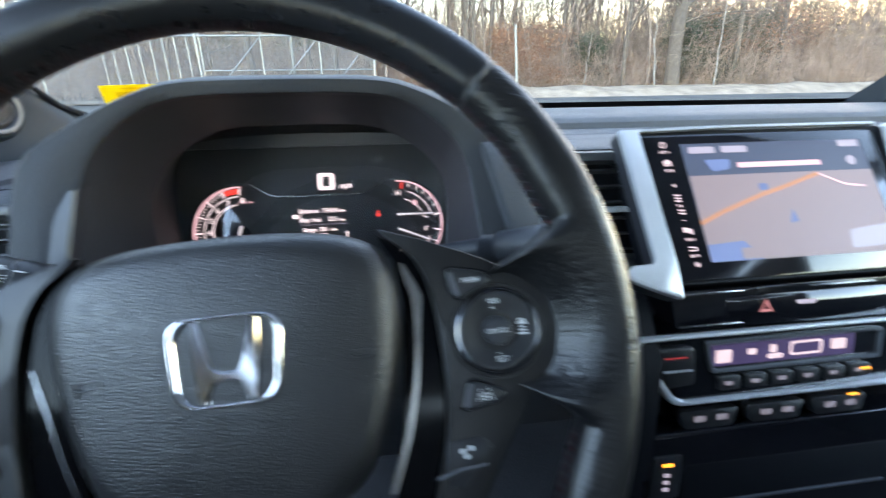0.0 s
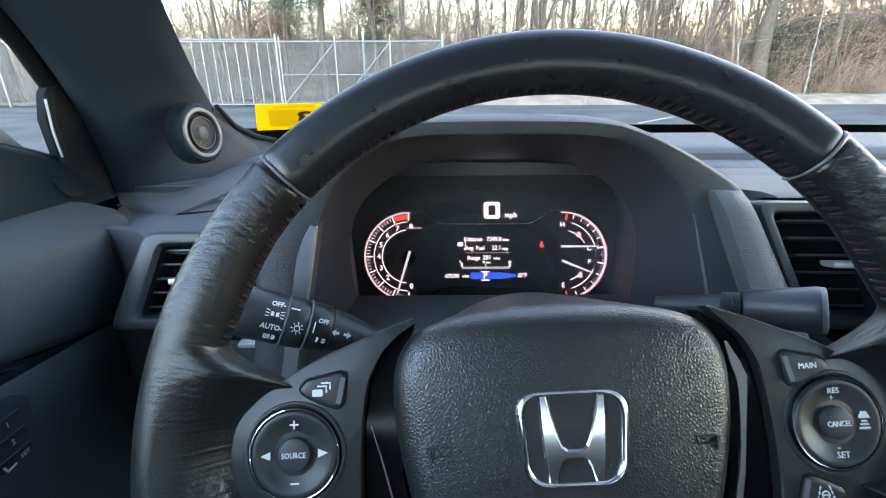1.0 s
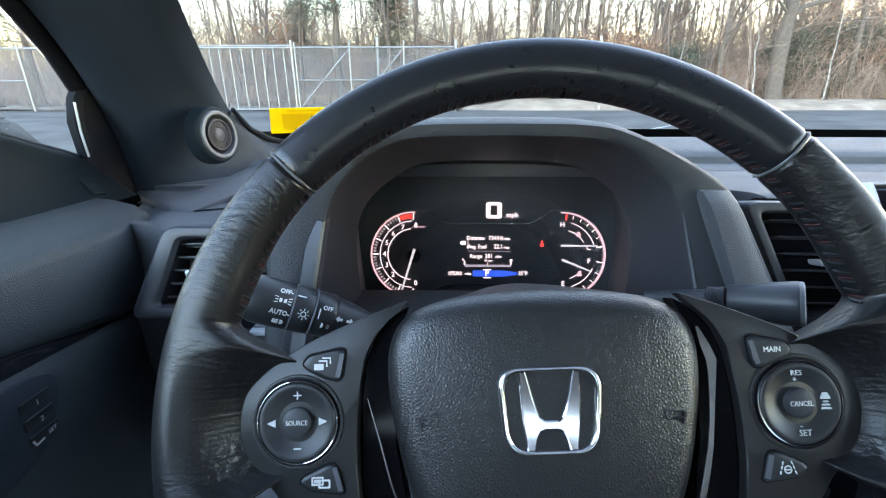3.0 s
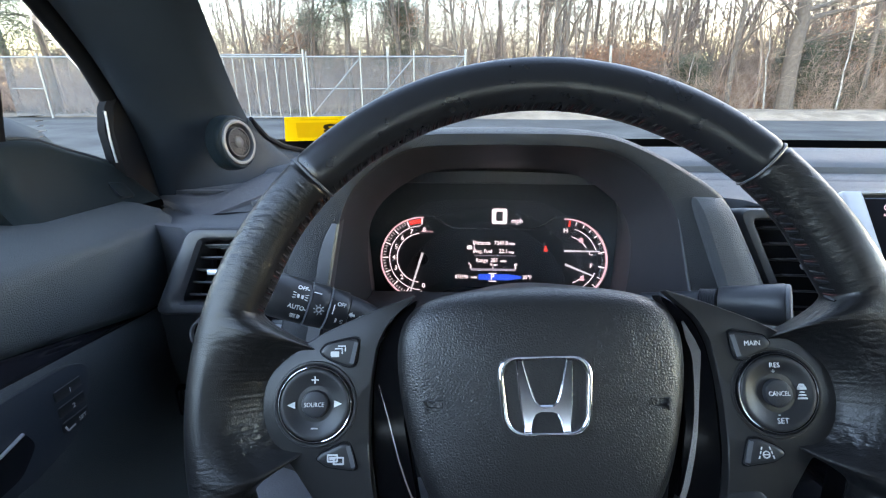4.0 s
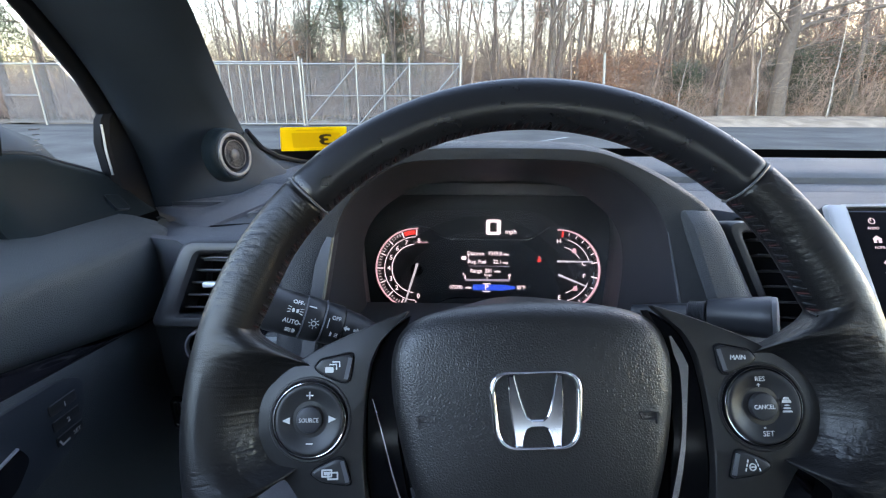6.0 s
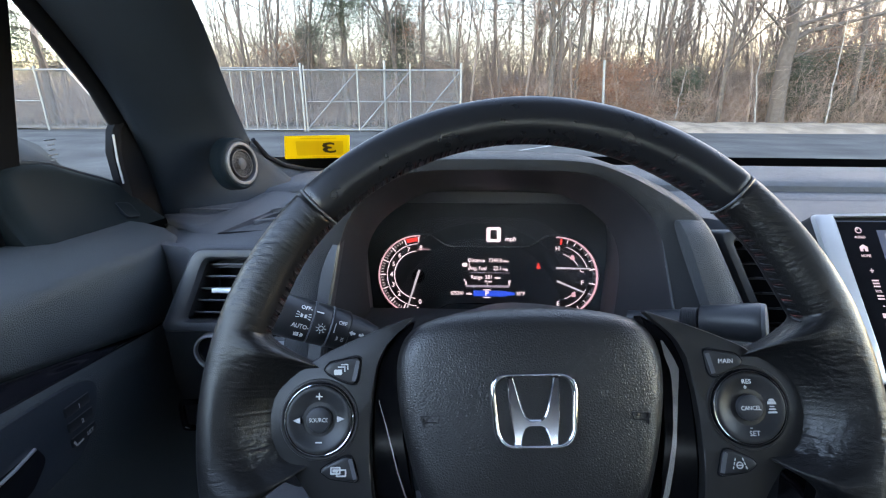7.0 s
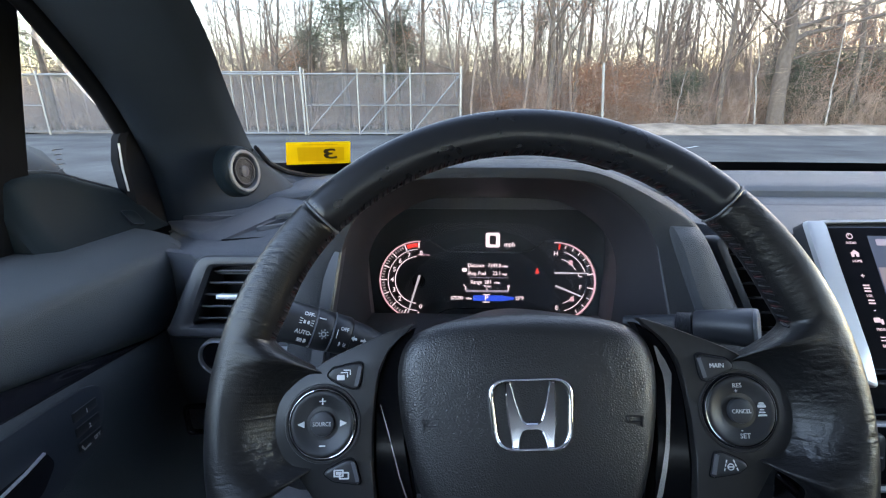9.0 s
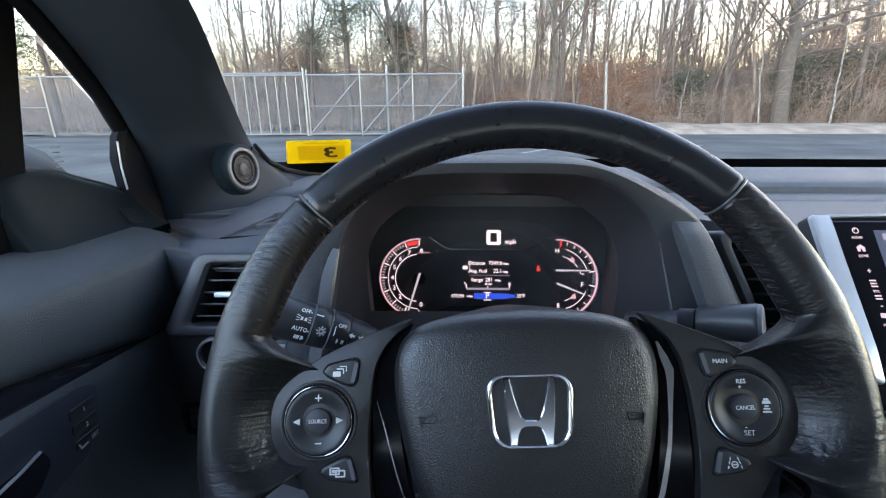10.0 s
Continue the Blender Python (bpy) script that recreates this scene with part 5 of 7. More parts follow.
for u0, u1, v0, v1 in ((-42, -28, 5, 16), (-14, -6, 10, 15), (4, 18, 5, 9), (6, 12, 10, 17), (62, 76, 8, 17)):
    part("symbol", slab(rounded([(u0, v0), (u1, v0), (u1, v1), (u0, v1)], 1.5, 2), 0.4, 0.7), G_ICON, dp, "", CL)
sy = rounded([(24, 6), (54, 6), (54, 18), (24, 18)], 3, 3)
part("symbol", ring_plate(sy, [(39 + (x - 39) * 0.85, 12 + (y - 12) * 0.7) for x, y in sy], 0.4, 0.7, 0), G_ICON, dp, "", CL)
knob_l = part("temperature_rocker", slab(rounded([(-96, 22), (-62, 22), (-60, -10), (-84, -12)], 5, 4), -2, 3.0, 2), M_BUTTON, clim, "", CL)
part("bright_line", box((-76, 3, 3.4), (24, 1.6, 0.8)), M_SILVER, knob_l, "", CL)
part("bright_line", box((-78, 14, 3.4), (18, 1.0, 0.8)), glowing("rocker_red", (0.5, 0.05, 0.05), GLOW * 0.4), knob_l, "", CL)
for i in range(6):
    k = part("key", slab(rounded([(-40 + 24 * i, -7), (-19 + 24 * i, -7), (-19 + 24 * i, -18), (-38 + 24 * i, -18)], 2, 3), -2, 1.8, 0.8), M_BUTTON, clim, "", CL)
    part("symbol", slab(rounded([(-34 + 24 * i, -10.5), (-26 + 24 * i, -10.5), (-26 + 24 * i, -14), (-34 + 24 * i, -14)], 1, 2), 1.6, 2.1), G_KEY, k, "", CL)
part("amber_lamp", box((96, -11, 2.2), (9, 1.6, 0.8)), G_AMBER, clim, "amber lamp", CL)
for i in range(3):
    k = part("key", slab(rounded([(-72 + 60 * i, -34), (-18 + 60 * i, -34), (-22 + 60 * i, -50), (-66 + 60 * i, -50)], 4, 3), -6, 0.8, 1.2), M_BUTTON, clim, "", CL)
    for u in (-58, -38):
        part("symbol", slab(rounded([(u + 60 * i, -39), (u + 10 + 60 * i, -39), (u + 10 + 60 * i, -44), (u + 60 * i, -44)], 1, 2), 0.6, 1.1), G_KEY, k, "", CL)
part("amber_lamp", box((88, -34, 1.2), (9, 1.6, 0.8)), G_AMBER, clim, "amber lamp", CL)

# lower stack: seat heater keys and tray
LW = plane_of((0.37, 0.070, 0.985), (1, 0, 0), (0, 0.12, 1)) @ MM
lower = thing("console_stack", (0.38, 0.07, 0.9), "black lower console with seat heater switches and tray", "console")
part("panel", slab(rounded([(-104, 34), (200, 34), (200, -90), (-96, -90)], 8, 4), -60, 0, 1), M_GLOSS, lower, "", LW)
part("tray_recess", slab(rounded([(-62, 2), (180, 2), (180, -80), (-62, -80)], 6, 3), -1, 0.8, 0.4), M_DEEP, lower, "", LW)
part("tray_edge", box((38, -38, 1.5), (196, 2.4, 2), 0.6), M_FRAME, lower, "", LW)
for u in (-79, 150):
    k = part("heater_key", slab(rounded([(u - 13, 14), (u + 13, 14), (u + 13, -28), (u - 13, -28)], 3, 3), -2, 2.0, 1), M_BUTTON, lower, "", LW)
    part("amber_lamp", box((u, 6, 2.3), (9, 2.6, 0.8)), G_AMBER, k, "amber lamp", LW)
    for v in (-4, -11, -18):
        part("symbol", box((u, v, 2.2), (5, 3.4, 0.5)), G_DIM, k, "", LW)
part("stack_cheek", loft([[(0.278 + 0.01 * k, y, z) for y, z in ((0.20, 1.13), (0.115, 1.122), (0.083, 1.085), (0.075, 1.03), (0.066, 0.95), (0.08, 0.85))] for k in (-2.2, -1.2, 0)], back=(0.01, 0.03, 0)), M_DEEP, lower, "")

# ---- driver's door ----
door = thing("car_door", (-0.42, 0.0, 0.6), "dark grey driver's door with soft pad and memory seat buttons", "car door")


YS = [-0.9, -0.5, -0.2, -0.05, 0.02, 0.08, 0.14, 0.20, 0.245, 0.268, 0.279, 0.284]
YSAIL = [0.166, 0.168, 0.171, 0.176, 0.183, 0.192, 0.205, 0.22, 0.235, 0.25, 0.268, 0.285, 0.30, 0.315, 0.327, 0.336, 0.344, 0.351, 0.357, 0.361, 0.363]


def crease_z(y):
    return 1.2135 - 0.05 * (y - 0.1)


def sail_profile(y):
    """Raised corner panel under the quarter window: its upper edge falls towards the windscreen, its near end is rounded."""
    s = float(np.interp(y, (0.166, 0.170, 0.176, 0.186, 0.21, 0.235, 0.2686, 0.30, 0.327, 0.344, 0.357, 0.363), (1.262, 1.272, 1.278, 1.281, 1.282, 1.277, 1.263, 1.251, 1.239, 1.2295, 1.2160, 1.2020)))
    c = min(crease_z(y) - 0.006, s - 0.006)
    x = -0.012 * (1 - smoothstep(0.166, 0.180, y)) - 0.034 * smoothstep(0.335, 0.363, y)
    return [(-0.480, y, s - 0.004), (-0.456 + x, y, s), (-0.449 + x, y, s - 0.0025), (-0.445 + x, y, s - 0.008 if s - 0.008 > c else c + 0.001), (-0.436 + x, y, s * 0.5 + c * 0.5), (-0.424 + x, y, c + 0.3 * min(0.03, s - c)), (-0.412 + x, y, c)]


def pad_profile(y):
    e = smoothstep(0.255, 0.284, y)
    c = crease_z(y)
    b = 1.152 - 0.27 * (y - 0.037)
    b = max(b, 1.106)
    x = -0.012 * e
    return [(-0.455, y, c + 0.002), (-0.425, y, c + 0.001), (-0.405, y, c - 0.001), (-0.380, y, c - 0.0075), (-0.365 + x, y, c - 0.0115), (-0.358 + x, y, c - 0.0150), (-0.3545 + x, y, c - 0.0225), (-0.3535 + x, y, c * 0.5 + b * 0.5), (-0.356 + x, y, b + 0.010), (-0.362 + x, y, b + 0.001), (-0.372 + x, y, b)]


def strip_profile(y):
    b = max(1.152 - 0.27 * (y - 0.037), 1.106)
    q = min(b - 0.002, 1.1275 - 0.13 * (y - 0.03))
    return [(-0.372, y, b), (-0.366, y, b - 0.001), (-0.364, y, b * 0.6 + q * 0.4), (-0.365, y, q + 0.001), (-0.370, y, q)]


def lower_profile(y):
    b = min(1.1275 - 0.13 * (y - 0.03), 1.104)if y > 0.2 else 1.1275 - 0.13 * (y - 0.03)
    e = 0.012 * smoothstep(0.22, 0.292, y)
    return [(-0.372 - e, y, b), (-0.364 - e, y, b + 0.001), (-0.359 - e, y, b - 0.004), (-0.3575 - e, y, b - 0.02), (-0.360 - e, y, b - 0.07), (-0.364 - e, y, b - 0.16), (-0.372 - e, y, b - 0.3), (-0.38 - e, y, 0.6)]


part("sail_panel", loft([sail_profile(y) for y in YSAIL], back=(-0.02, 0, -0.004)), M_SAIL, door, "matt black corner panel of the door", None, 50)
for name, prof, mat, lab in (("arm_pad", pad_profile, M_DOOR, "grained soft door pad"), ("trim_strip", strip_profile, M_GLOSS, "dark gloss trim strip"), ("lower_panel", lower_profile, M_DOOR, "")):
    part(name, loft([prof(y) for y in YS], back=(-0.02, 0, -0.004)), mat, door, lab, None, 50)
part("trim_line", tube([(-0.3645, y, max(1.152 - 0.27 * (y - 0.037), 1.106) - 0.0012) for y in (-0.5, -0.2, -0.05, 0.02, 0.08, 0.13)], 0.0007, 6), M_DKCHROME, door, "thin bright line")
# tube in the paler pillar material, for the light along the panel's top
part("sail_edge", tube([Vector(sail_profile(y)[1]) + Vector((0.001, 0, 0.0004)) for y in YSAIL[1:-1]], 0.0022, 8), M_PILLAR, door, "rounded upper edge of the corner panel, paler for the light on it")
# seat memory keys and handle recess
DM = plane_of((-0.3585, 0.092, 1.082), (0.0, 1.0, 0.0), (0.05, 0.0, 1.0)) @ MM
kp = part("memory_panel", slab(rounded([(-120, 46), (-30, 38), (9, 33.5), (24, 24), (22, 2), (0, -30), (-40, -36), (-120, -30)], 9, 5), -3, 0.6, 0.4), M_KEYPANEL, door, "dark satin panel with seat memory keys", DM)
for i, body in enumerate(("1", "2", "SET")):
    v = 15 - 15 * i
    k = part("memory_key", slab(rounded([(-12, v + 5.5), (14, v + 4), (14, v - 5.5), (-12, v - 4)], 2, 3), 0.2, 1.6, 0.6), M_BUTTON, kp, "", DM)
    part("key_edge", stroke([(-11, v + 5.8), (13, v + 4.4)], 0.6, 1.2, 1.9), M_FRAME, k, "", DM)
    lettering(body, 6.0 if i < 2 else 5.0, DM @ Matrix.Translation((2 if i < 2 else 7, v - 1, 1.9)), M_INK, k, depth=0.3)
    if i == 2:
        part("symbol", stroke([(-10, v + 2), (-8, v - 3), (-1, v - 2.5)], 1.6, 1.6, 2.1), M_INK, k, "", DM)
# flat near-black plate gives the shade of a hollow that isn't modelled
part("handle_recess", slab(rounded([(-120, 8), (-60, 7), (-40, 8), (-34, -8), (-50, -24), (-120, -26)], 6, 5), -2, 0.9, 0.4), M_DEEP, door, "", DM)
part("handle", stroke([(-118, -4), (-95, 0.5), (-77, 3.5), (-59, 5.2), (-42, 8.5)], 1.6, 1.0, 3.0), M_SILVER, door, "chrome door pull edge", DM)
# small lid in the sail panel
PB = plane_of((-0.4268, 0.294, 1.2163), (0.12, 1, -0.20), (-0.62, 0.05, 0.78)) @ MM
bo = rounded([(-10, 10), (10, 9.5), (9.5, -10), (-10, -10)], 4, 4)
part("trim_plug", slab(bo, -4, 0.3, 0.2), M_SAIL, door, "small square trim cover", PB)
part("plug_gap", ring_plate([(x * 1.05, y * 1.05) for x, y in bo], bo, -4, 0.5, 0), M_PILLAR, door, "", PB)
# window divider, corner seal and glass
part("window_divider", loft([[(-0.470, y0 + 0.017, z), (-0.456, y0 + 0.021, z), (-0.452, y1 + 0.011, z), (-0.458, y1 + 0.017, z), (-0.472, y1 + 0.017, z)] for y0, y1, z in ((0.09, 0.175, 1.20), (0.10, 0.185, 1.26), (0.115, 0.203, 1.34), (0.13, 0.222, 1.42), (0.145, 0.24, 1.50))], closed=True, caps=True), M_RUBBER, door, "black window divider bar")
part("corner_seal", loft([[(-0.456, 0.314 + d, z), (-0.446, 0.312 + d, z), (-0.440, 0.318 + d, z), (-0.440, 0.38 + d, z), (-0.456, 0.38 + d, z)] for d, z in ((0.010, 1.15), (0.006, 1.22), (0.004, 1.25), (0.002, 1.28), (0.010, 1.305), (0.030, 1.325))], closed=True, caps=True), M_DEEP, door, "black corner seal")
part("seal_edge", tube([(-0.4425, 0.3165, 1.243), (-0.4425, 0.3145, 1.27), (-0.4435, 0.318, 1.300)], 0.0012, 6), M_SILVER, door, "")
bm = bmesh.new()
vs = [bm.verts.new(p) for p in ((-0.457, 0.16, 1.25), (-0.457, 0.33, 1.22), (-0.457, 0.335, 1.32), (-0.457, 0.20, 1.46), (-0.457, 0.16, 1.46))]
bm.faces.new(vs)
pane = part("quarter_glass", bm, M_WINDSCREEN, door, "clear quarter window")
for k, (ya, yb, zz) in enumerate(((0.238, 0.252, 1.300), (0.240, 0.249, 1.295), (0.241, 0.248, 1.290), (0.239, 0.251, 1.285), (0.240, 0.247, 1.280))):
    part("etched_bar", box((-0.4562, (ya + yb) / 2, zz), (0.0003, yb - ya, 0.0010)), M_FRAME, pane, "etched glass mark" if k == 0 else "")
pane.visible_shadow = False
bm = bmesh.new()
bm.faces.new([bm.verts.new(p) for p in ((-0.457, -0.75, 1.25), (-0.457, 0.13, 1.25), (-0.457, 0.10, 1.60), (-0.457, -0.75, 1.60))])
pane = part("side_glass", bm, M_PANE, door, "clear side window")
pane.visible_shadow = False

# ---- windscreen pillar with tweeter ----
pillar = thing("windscreen_pillar", (-0.36, 0.35, 1.2), "dark cloth-grained windscreen pillar with a round tweeter", "pillar")
RE = [(-0.285, 0.545, 1.185), (-0.326, 0.515, 1.236), (-0.3386, 0.46, 1.270), (-0.3263, 0.39, 1.3144), (-0.3129, 0.34, 1.3463), (-0.3019, 0.30, 1.3756), (-0.2790, 0.225, 1.4180), (-0.262, 0.12, 1.490), (-0.245, 0.02, 1.56)]
LE = [(-0.457, 0.372, 1.185), (-0.457, 0.370, 1.222), (-0.457, 0.366, 1.262), (-0.452, 0.352, 1.306), (-0.445, 0.316, 1.356), (-0.442, 0.282, 1.392), (-0.439, 0.236, 1.440), (-0.430, 0.13, 1.51), (-0.42, 0.04, 1.58)]
BU = [0.030, 0.034, 0.036, 0.034, 0.032, 0.028, 0.026, 0.024, 0.022]
rows = []
for r, l, b in zip(RE, LE, BU):
    r, l = Vector(r), Vector(l)
    d = (r - l).normalized()
    out = Vector((0.35, -0.90, 0.1)) - d * Vector((0.35, -0.90, 0.1)).dot(d)
    out.normalize()
    sec = []
    for j in range(13):
        t = j / 12
        sec.append(l.lerp(r, t) + out * b * (math.sin(math.pi * t ** 0.8) ** 0.7) - (out * 0.012 if j in (0, 12) else Vector()))
    for j in range(1, 8):
        t = 1 - j / 8
        sec.append(l.lerp(r, 0.12 + 0.76 * t) - out * 0.05 * math.sin(math.pi * (0.15 + 0.7 * t)))
    rows.append(sec)
fine_rows = []
for a, b in zip(rows, rows[1:]):
    fine_rows += [[p.lerp(q, t / 4) for p, q in zip(a, b)] for t in range(4)]
fine_rows.append(rows[-1])
for _ in range(3):
    fine_rows = [fine_rows[0]] + [[(a + 2 * b + c) / 4 for a, b, c in zip(fine_rows[i - 1], fine_rows[i], fine_rows[i + 1])] for i in range(1, len(fine_rows) - 1)] + [fine_rows[-1]]
part("pillar_trim", loft(fine_rows, closed=True, caps=True), M_PILLAR, pillar, "", None, 60)
seal = [Vector(l) + Vector((0.000, -0.006, -0.004)) for l in LE[3:]]
part("door_seal", tube(seal, 0.010, 12), M_DEEP, pillar, "black rubber door seal")
T_C = Vector((-0.3136, 0.3575, 1.2620))
T_N = Vector((0.955, -0.27, 0.12)).normalized()
T_U = Vector((0, 0, 1)).cross(T_N).normalized()
M_T = plane_of(T_C, T_U, T_N.cross(T_U)) @ MM @ Matrix.Diagonal((0.86, 0.86, 1, 1))
rows = [[M_T @ Vector((x, y, w)) for x, y in circle(-0.62 * min(0, w + 4), 0, r)] for r, w in ((40, -34), (38.5, -14), (37.5, -6), (36.2, -2), (34.5, -0.4), (32.5, -0.4), (31, -3), (29, -10))]
# housing coloured near black so that its side reads as shaded
tw = part("tweeter", loft(rows, closed=True), M_SAIL, pillar, "round tweeter housing with a dull grey ring", None, 60)
part("tweeter_ring", ring_plate(circle(0, 0, 32), circle(0, 0, 25.5), -10, 2.0, 2.5), M_RINGGREY, tw, "dull grey ring", M_T)
part("tweeter_cup", disc((0, 0), 26, -10, -5.0, 40), M_DEEP, tw, "", M_T)
part("tweeter_grille", ring_plate(circle(0, 0, 20.8), circle(0, 0, 18.5), -4, 0.6, 1), M_PLAST, tw, "", M_T)
bm = bmesh.new()
for i in range(-9, 10):
    h = math.sqrt(max(0, 18.6 ** 2 - (2 * i) ** 2))
    if h > 1:
        tube([(2 * i, -h, -1.0), (2 * i, 0, 1.2), (2 * i, h, -1.0)], 0.36, 4, bm)
        tube([(-h, 2 * i, -1.2), (0, 2 * i, 1.0), (h, 2 * i, -1.2)], 0.36, 4, bm)
part("tweeter_mesh", bm, M_MESH, tw, "fine grey mesh", M_T)
part("tweeter_plug", loft([[(x, y, w) for x, y in circle(0, 0, r, 20)] for r, w in ((9, -3), (8.5, 0.2), (5, 1.6), (0.5, 2.0))], closed=True), M_MESH, tw, "", M_T)

# strip along the foot of the pillar: upper line, ridge, lower line
APRON = [((-0.4296, 0.360, 1.1930), (-0.4246, 0.355, 1.1912), (-0.4202, 0.350, 1.1902)), ((-0.3818, 0.335, 1.1968), (-0.3769, 0.318, 1.1920), (-0.3723, 0.313, 1.1888)),
         ((-0.3620, 0.338, 1.1955), (-0.3490, 0.292, 1.1944), (-0.3425, 0.286, 1.1821)), ((-0.3568, 0.365, 1.1940), (-0.3465, 0.320, 1.1957), (-0.3220, 0.285, 1.1900)),
         ((-0.3407, 0.430, 1.2010), (-0.3319, 0.390, 1.2010), (-0.3029, 0.340, 1.1945)), ((-0.3268, 0.510, 1.2085), (-0.3171, 0.470, 1.2065), (-0.2781, 0.420, 1.1990)), ((-0.3163, 0.570, 1.2110), (-0.2943, 0.540, 1.2100), (-0.2525, 0.510, 1.2030))]
run = np.array(APRON)
run = np.array([[np.interp(np.linspace(0, 6, 31), range(7), run[:, k, c]) for c in range(3)] for k in range(3)])
for _ in range(4):
    run[:, :, 1:-1] = (run[:, :, :-2] + 2 * run[:, :, 1:-1] + run[:, :, 2:]) / 4
part("pillar_apron", loft([[tuple(p + np.array(d)) for p, d in ((u, (-0.01, 0.03, -0.004)), (u, (0, 0, 0)), (u * 0.5 + r * 0.5, (0, 0, -0.001)), (u * 0.12 + r * 0.88, (0, 0, 0.0002)), (r * 0.85 + w * 0.15, (0, 0, 0.0003)), (r * 0.4 + w * 0.6, (0, 0, 0.0005)), (w, (0, 0, 0)), (w, (0.001, 0.004, -0.05)))] for u, r, w in zip(*run.transpose(0, 2, 1))]), M_DASH, dash, "padded strip along the foot of the pillar", None, 60)
edge_run = [(-0.336, 0.440, 1.283), (-0.343, 0.500, 1.2523), (-0.3395, 0.56, 1.2302), (-0.3222, 0.62, 1.2141), (-0.297, 0.68, 1.2016)]
foot_run = [(-0.374, 0.450, 1.200), (-0.354, 0.500, 1.203), (-0.3327, 0.548, 1.206), (-0.3057, 0.5822, 1.2085), (-0.2702, 0.6017, 1.2095)]
mid_run = [tuple((a * 0.5 + b * 0.5) + d for a, b, d in zip(p, q, (0.006, -0.008, -0.003))) for p, q in zip(edge_run, foot_run)]
part("pillar_foot", loft([foot_run, mid_run, edge_run], back=(-0.01, 0.012, -0.004)), M_PILLAR, pillar, "padded foot of the pillar on the dashboard", None, 60)
part("screen_seal", tube([Vector(p) + Vector((0.002, 0.004, 0.001)) for p in edge_run], [0.003, 0.004, 0.0045, 0.0045, 0.004], 8), M_DEEP, pillar, "black windscreen edge seal")

# ---- windscreen and sticker ----
def screen_z(y):
    return 1.190 + (0.86 - y) * 0.60


ws = thing("windscreen", (0.37, 0.86, 1.19), "clear raked windscreen with a black lower border", "windscreen", "", "structure")
rows = [[(x, 0.86 - 0.78 * t - 0.05 * ((x - 0.37) / 0.8) ** 2, screen_z(0.86 - 0.78 * t)) for x in (-0.47, -0.3, -0.1, 0.1, 0.37, 0.65, 0.9, 1.12, 1.22)] for t in (0, 0.25, 0.5, 0.75, 1)]
pane = part("glass_pane", loft(rows), M_WINDSCREEN, ws, "")
pane.visible_shadow = False
rows = [[(x, y - 0.05 * ((x - 0.37) / 0.8) ** 2 - dy, screen_z(y) - 0.004 + dz) for x in (-0.47, -0.42, -0.36, -0.3, -0.1, 0.1, 0.37, 0.65, 0.9, 1.12, 1.22)] for y, dy, dz in ((0.88, 0, 0), (0.80, 0, 0))]
part("black_border", loft(rows), M_DEEP, ws, "")
SK = plane_of((-0.3155, 0.708, 1.2490), (1, 0.0, 0.02), (0.16, -0.80, 0.60)) @ MM @ Matrix.Translation((0, 0, 7)) @ Matrix.Diagonal((0.92, 0.92, 1, 1))
field = rounded([(-48, 34), (53, 33), (50, -24), (-54, -26)], 4, 4)
sticker = single("inspection_sticker", ring_plate(rounded([(-68, 54), (68, 54), (63, -36), (-84, -40)], 3, 4), field, -0.4, 0.2), M_YELLOW, "yellow inspection sticker with a reversed digit, stuck on the windscreen", "sticker", m=SK)
part("inner_field", slab(field, -0.4, 0.1), M_YELLOW_D, sticker, "", SK)
lettering("3", 58, SK @ Matrix.Translation((20, 4, 0.3)) @ Matrix.Diagonal((-1.25, 1, 1, 1)), M_BROWNINK, sticker, depth=0.2, bold=1.2)
for u0, u1, v in ((-36, 40, 44), (-20, 34, -32)):
    part("text_bar", slab([(u0, v - 1.6), (u1, v - 1.6), (u1, v + 1.6), (u0, v + 1.6)], 0.2, 0.35), M_YELLOW_D, sticker, "", SK)

# ---- the rest of the cabin, unseen and plain, closing the place and shaping its light ----
def sheet(name, points, mat, label, thick):
    bm = loft(points, back=thick)
    return single(name, bm, mat, label, "car body", kind="structure")


def roof_rows(xs, ys):
    return [[(x, y, 1.66 + 0.07 * math.sin(math.pi * (0.09 - y) / 2.19) - 0.03 * ((x - 0.37) / 0.8) ** 2) for x in xs] for y in ys]


sheet("ceiling", roof_rows((-0.42, -0.2, 0.37, 0.9, 1.16), (0.09, -0.03, -0.4, -0.75, -1.2, -1.7, -2.1)), M_ROOF, "light grey cloth headliner", (0, 0, 0.04))
sheet("floor", [[(x, y, 0.52) for x in (-0.5, 0.37, 1.25)] for y in (0.9, -2.2)], M_CARPET, "dark carpeted cabin floor", (0, 0, -0.05))
sheet("wall_front", [[(x, 0.62, z) for x in (-0.5, 0.37, 1.25)] for z in (0.5, 1.195)], M_CARPET, "dark firewall", (0, 0.05, 0))
sheet("wall_right", [[(1.16 + 0.02 * k, y, z) for y in (0.9, 0.0, -2.2)] for k, z in ((0, 0.5), (0, 1.21))], M_DOOR, "dark passenger doors", (0.06, 0, 0))
# solid dark sheets added to keep the rear side light out
sheet("wall_left", [[(-0.44, y, z) for y in (-0.9, -1.5, -2.2)] for z in (0.5, 1.68)], M_DOOR, "unseen dark wall shutting out light from the rear side", (-0.06, 0, 0))
sheet("wall_right", [[(1.19, y, z) for y in (-0.85, -1.5, -2.2)] for z in (1.21, 1.68)], M_DOOR, "unseen dark wall shutting out light from the rear side", (0.06, 0, 0))
# unseen pane, its tint set for the light reaching the driver's side
bm = bmesh.new()
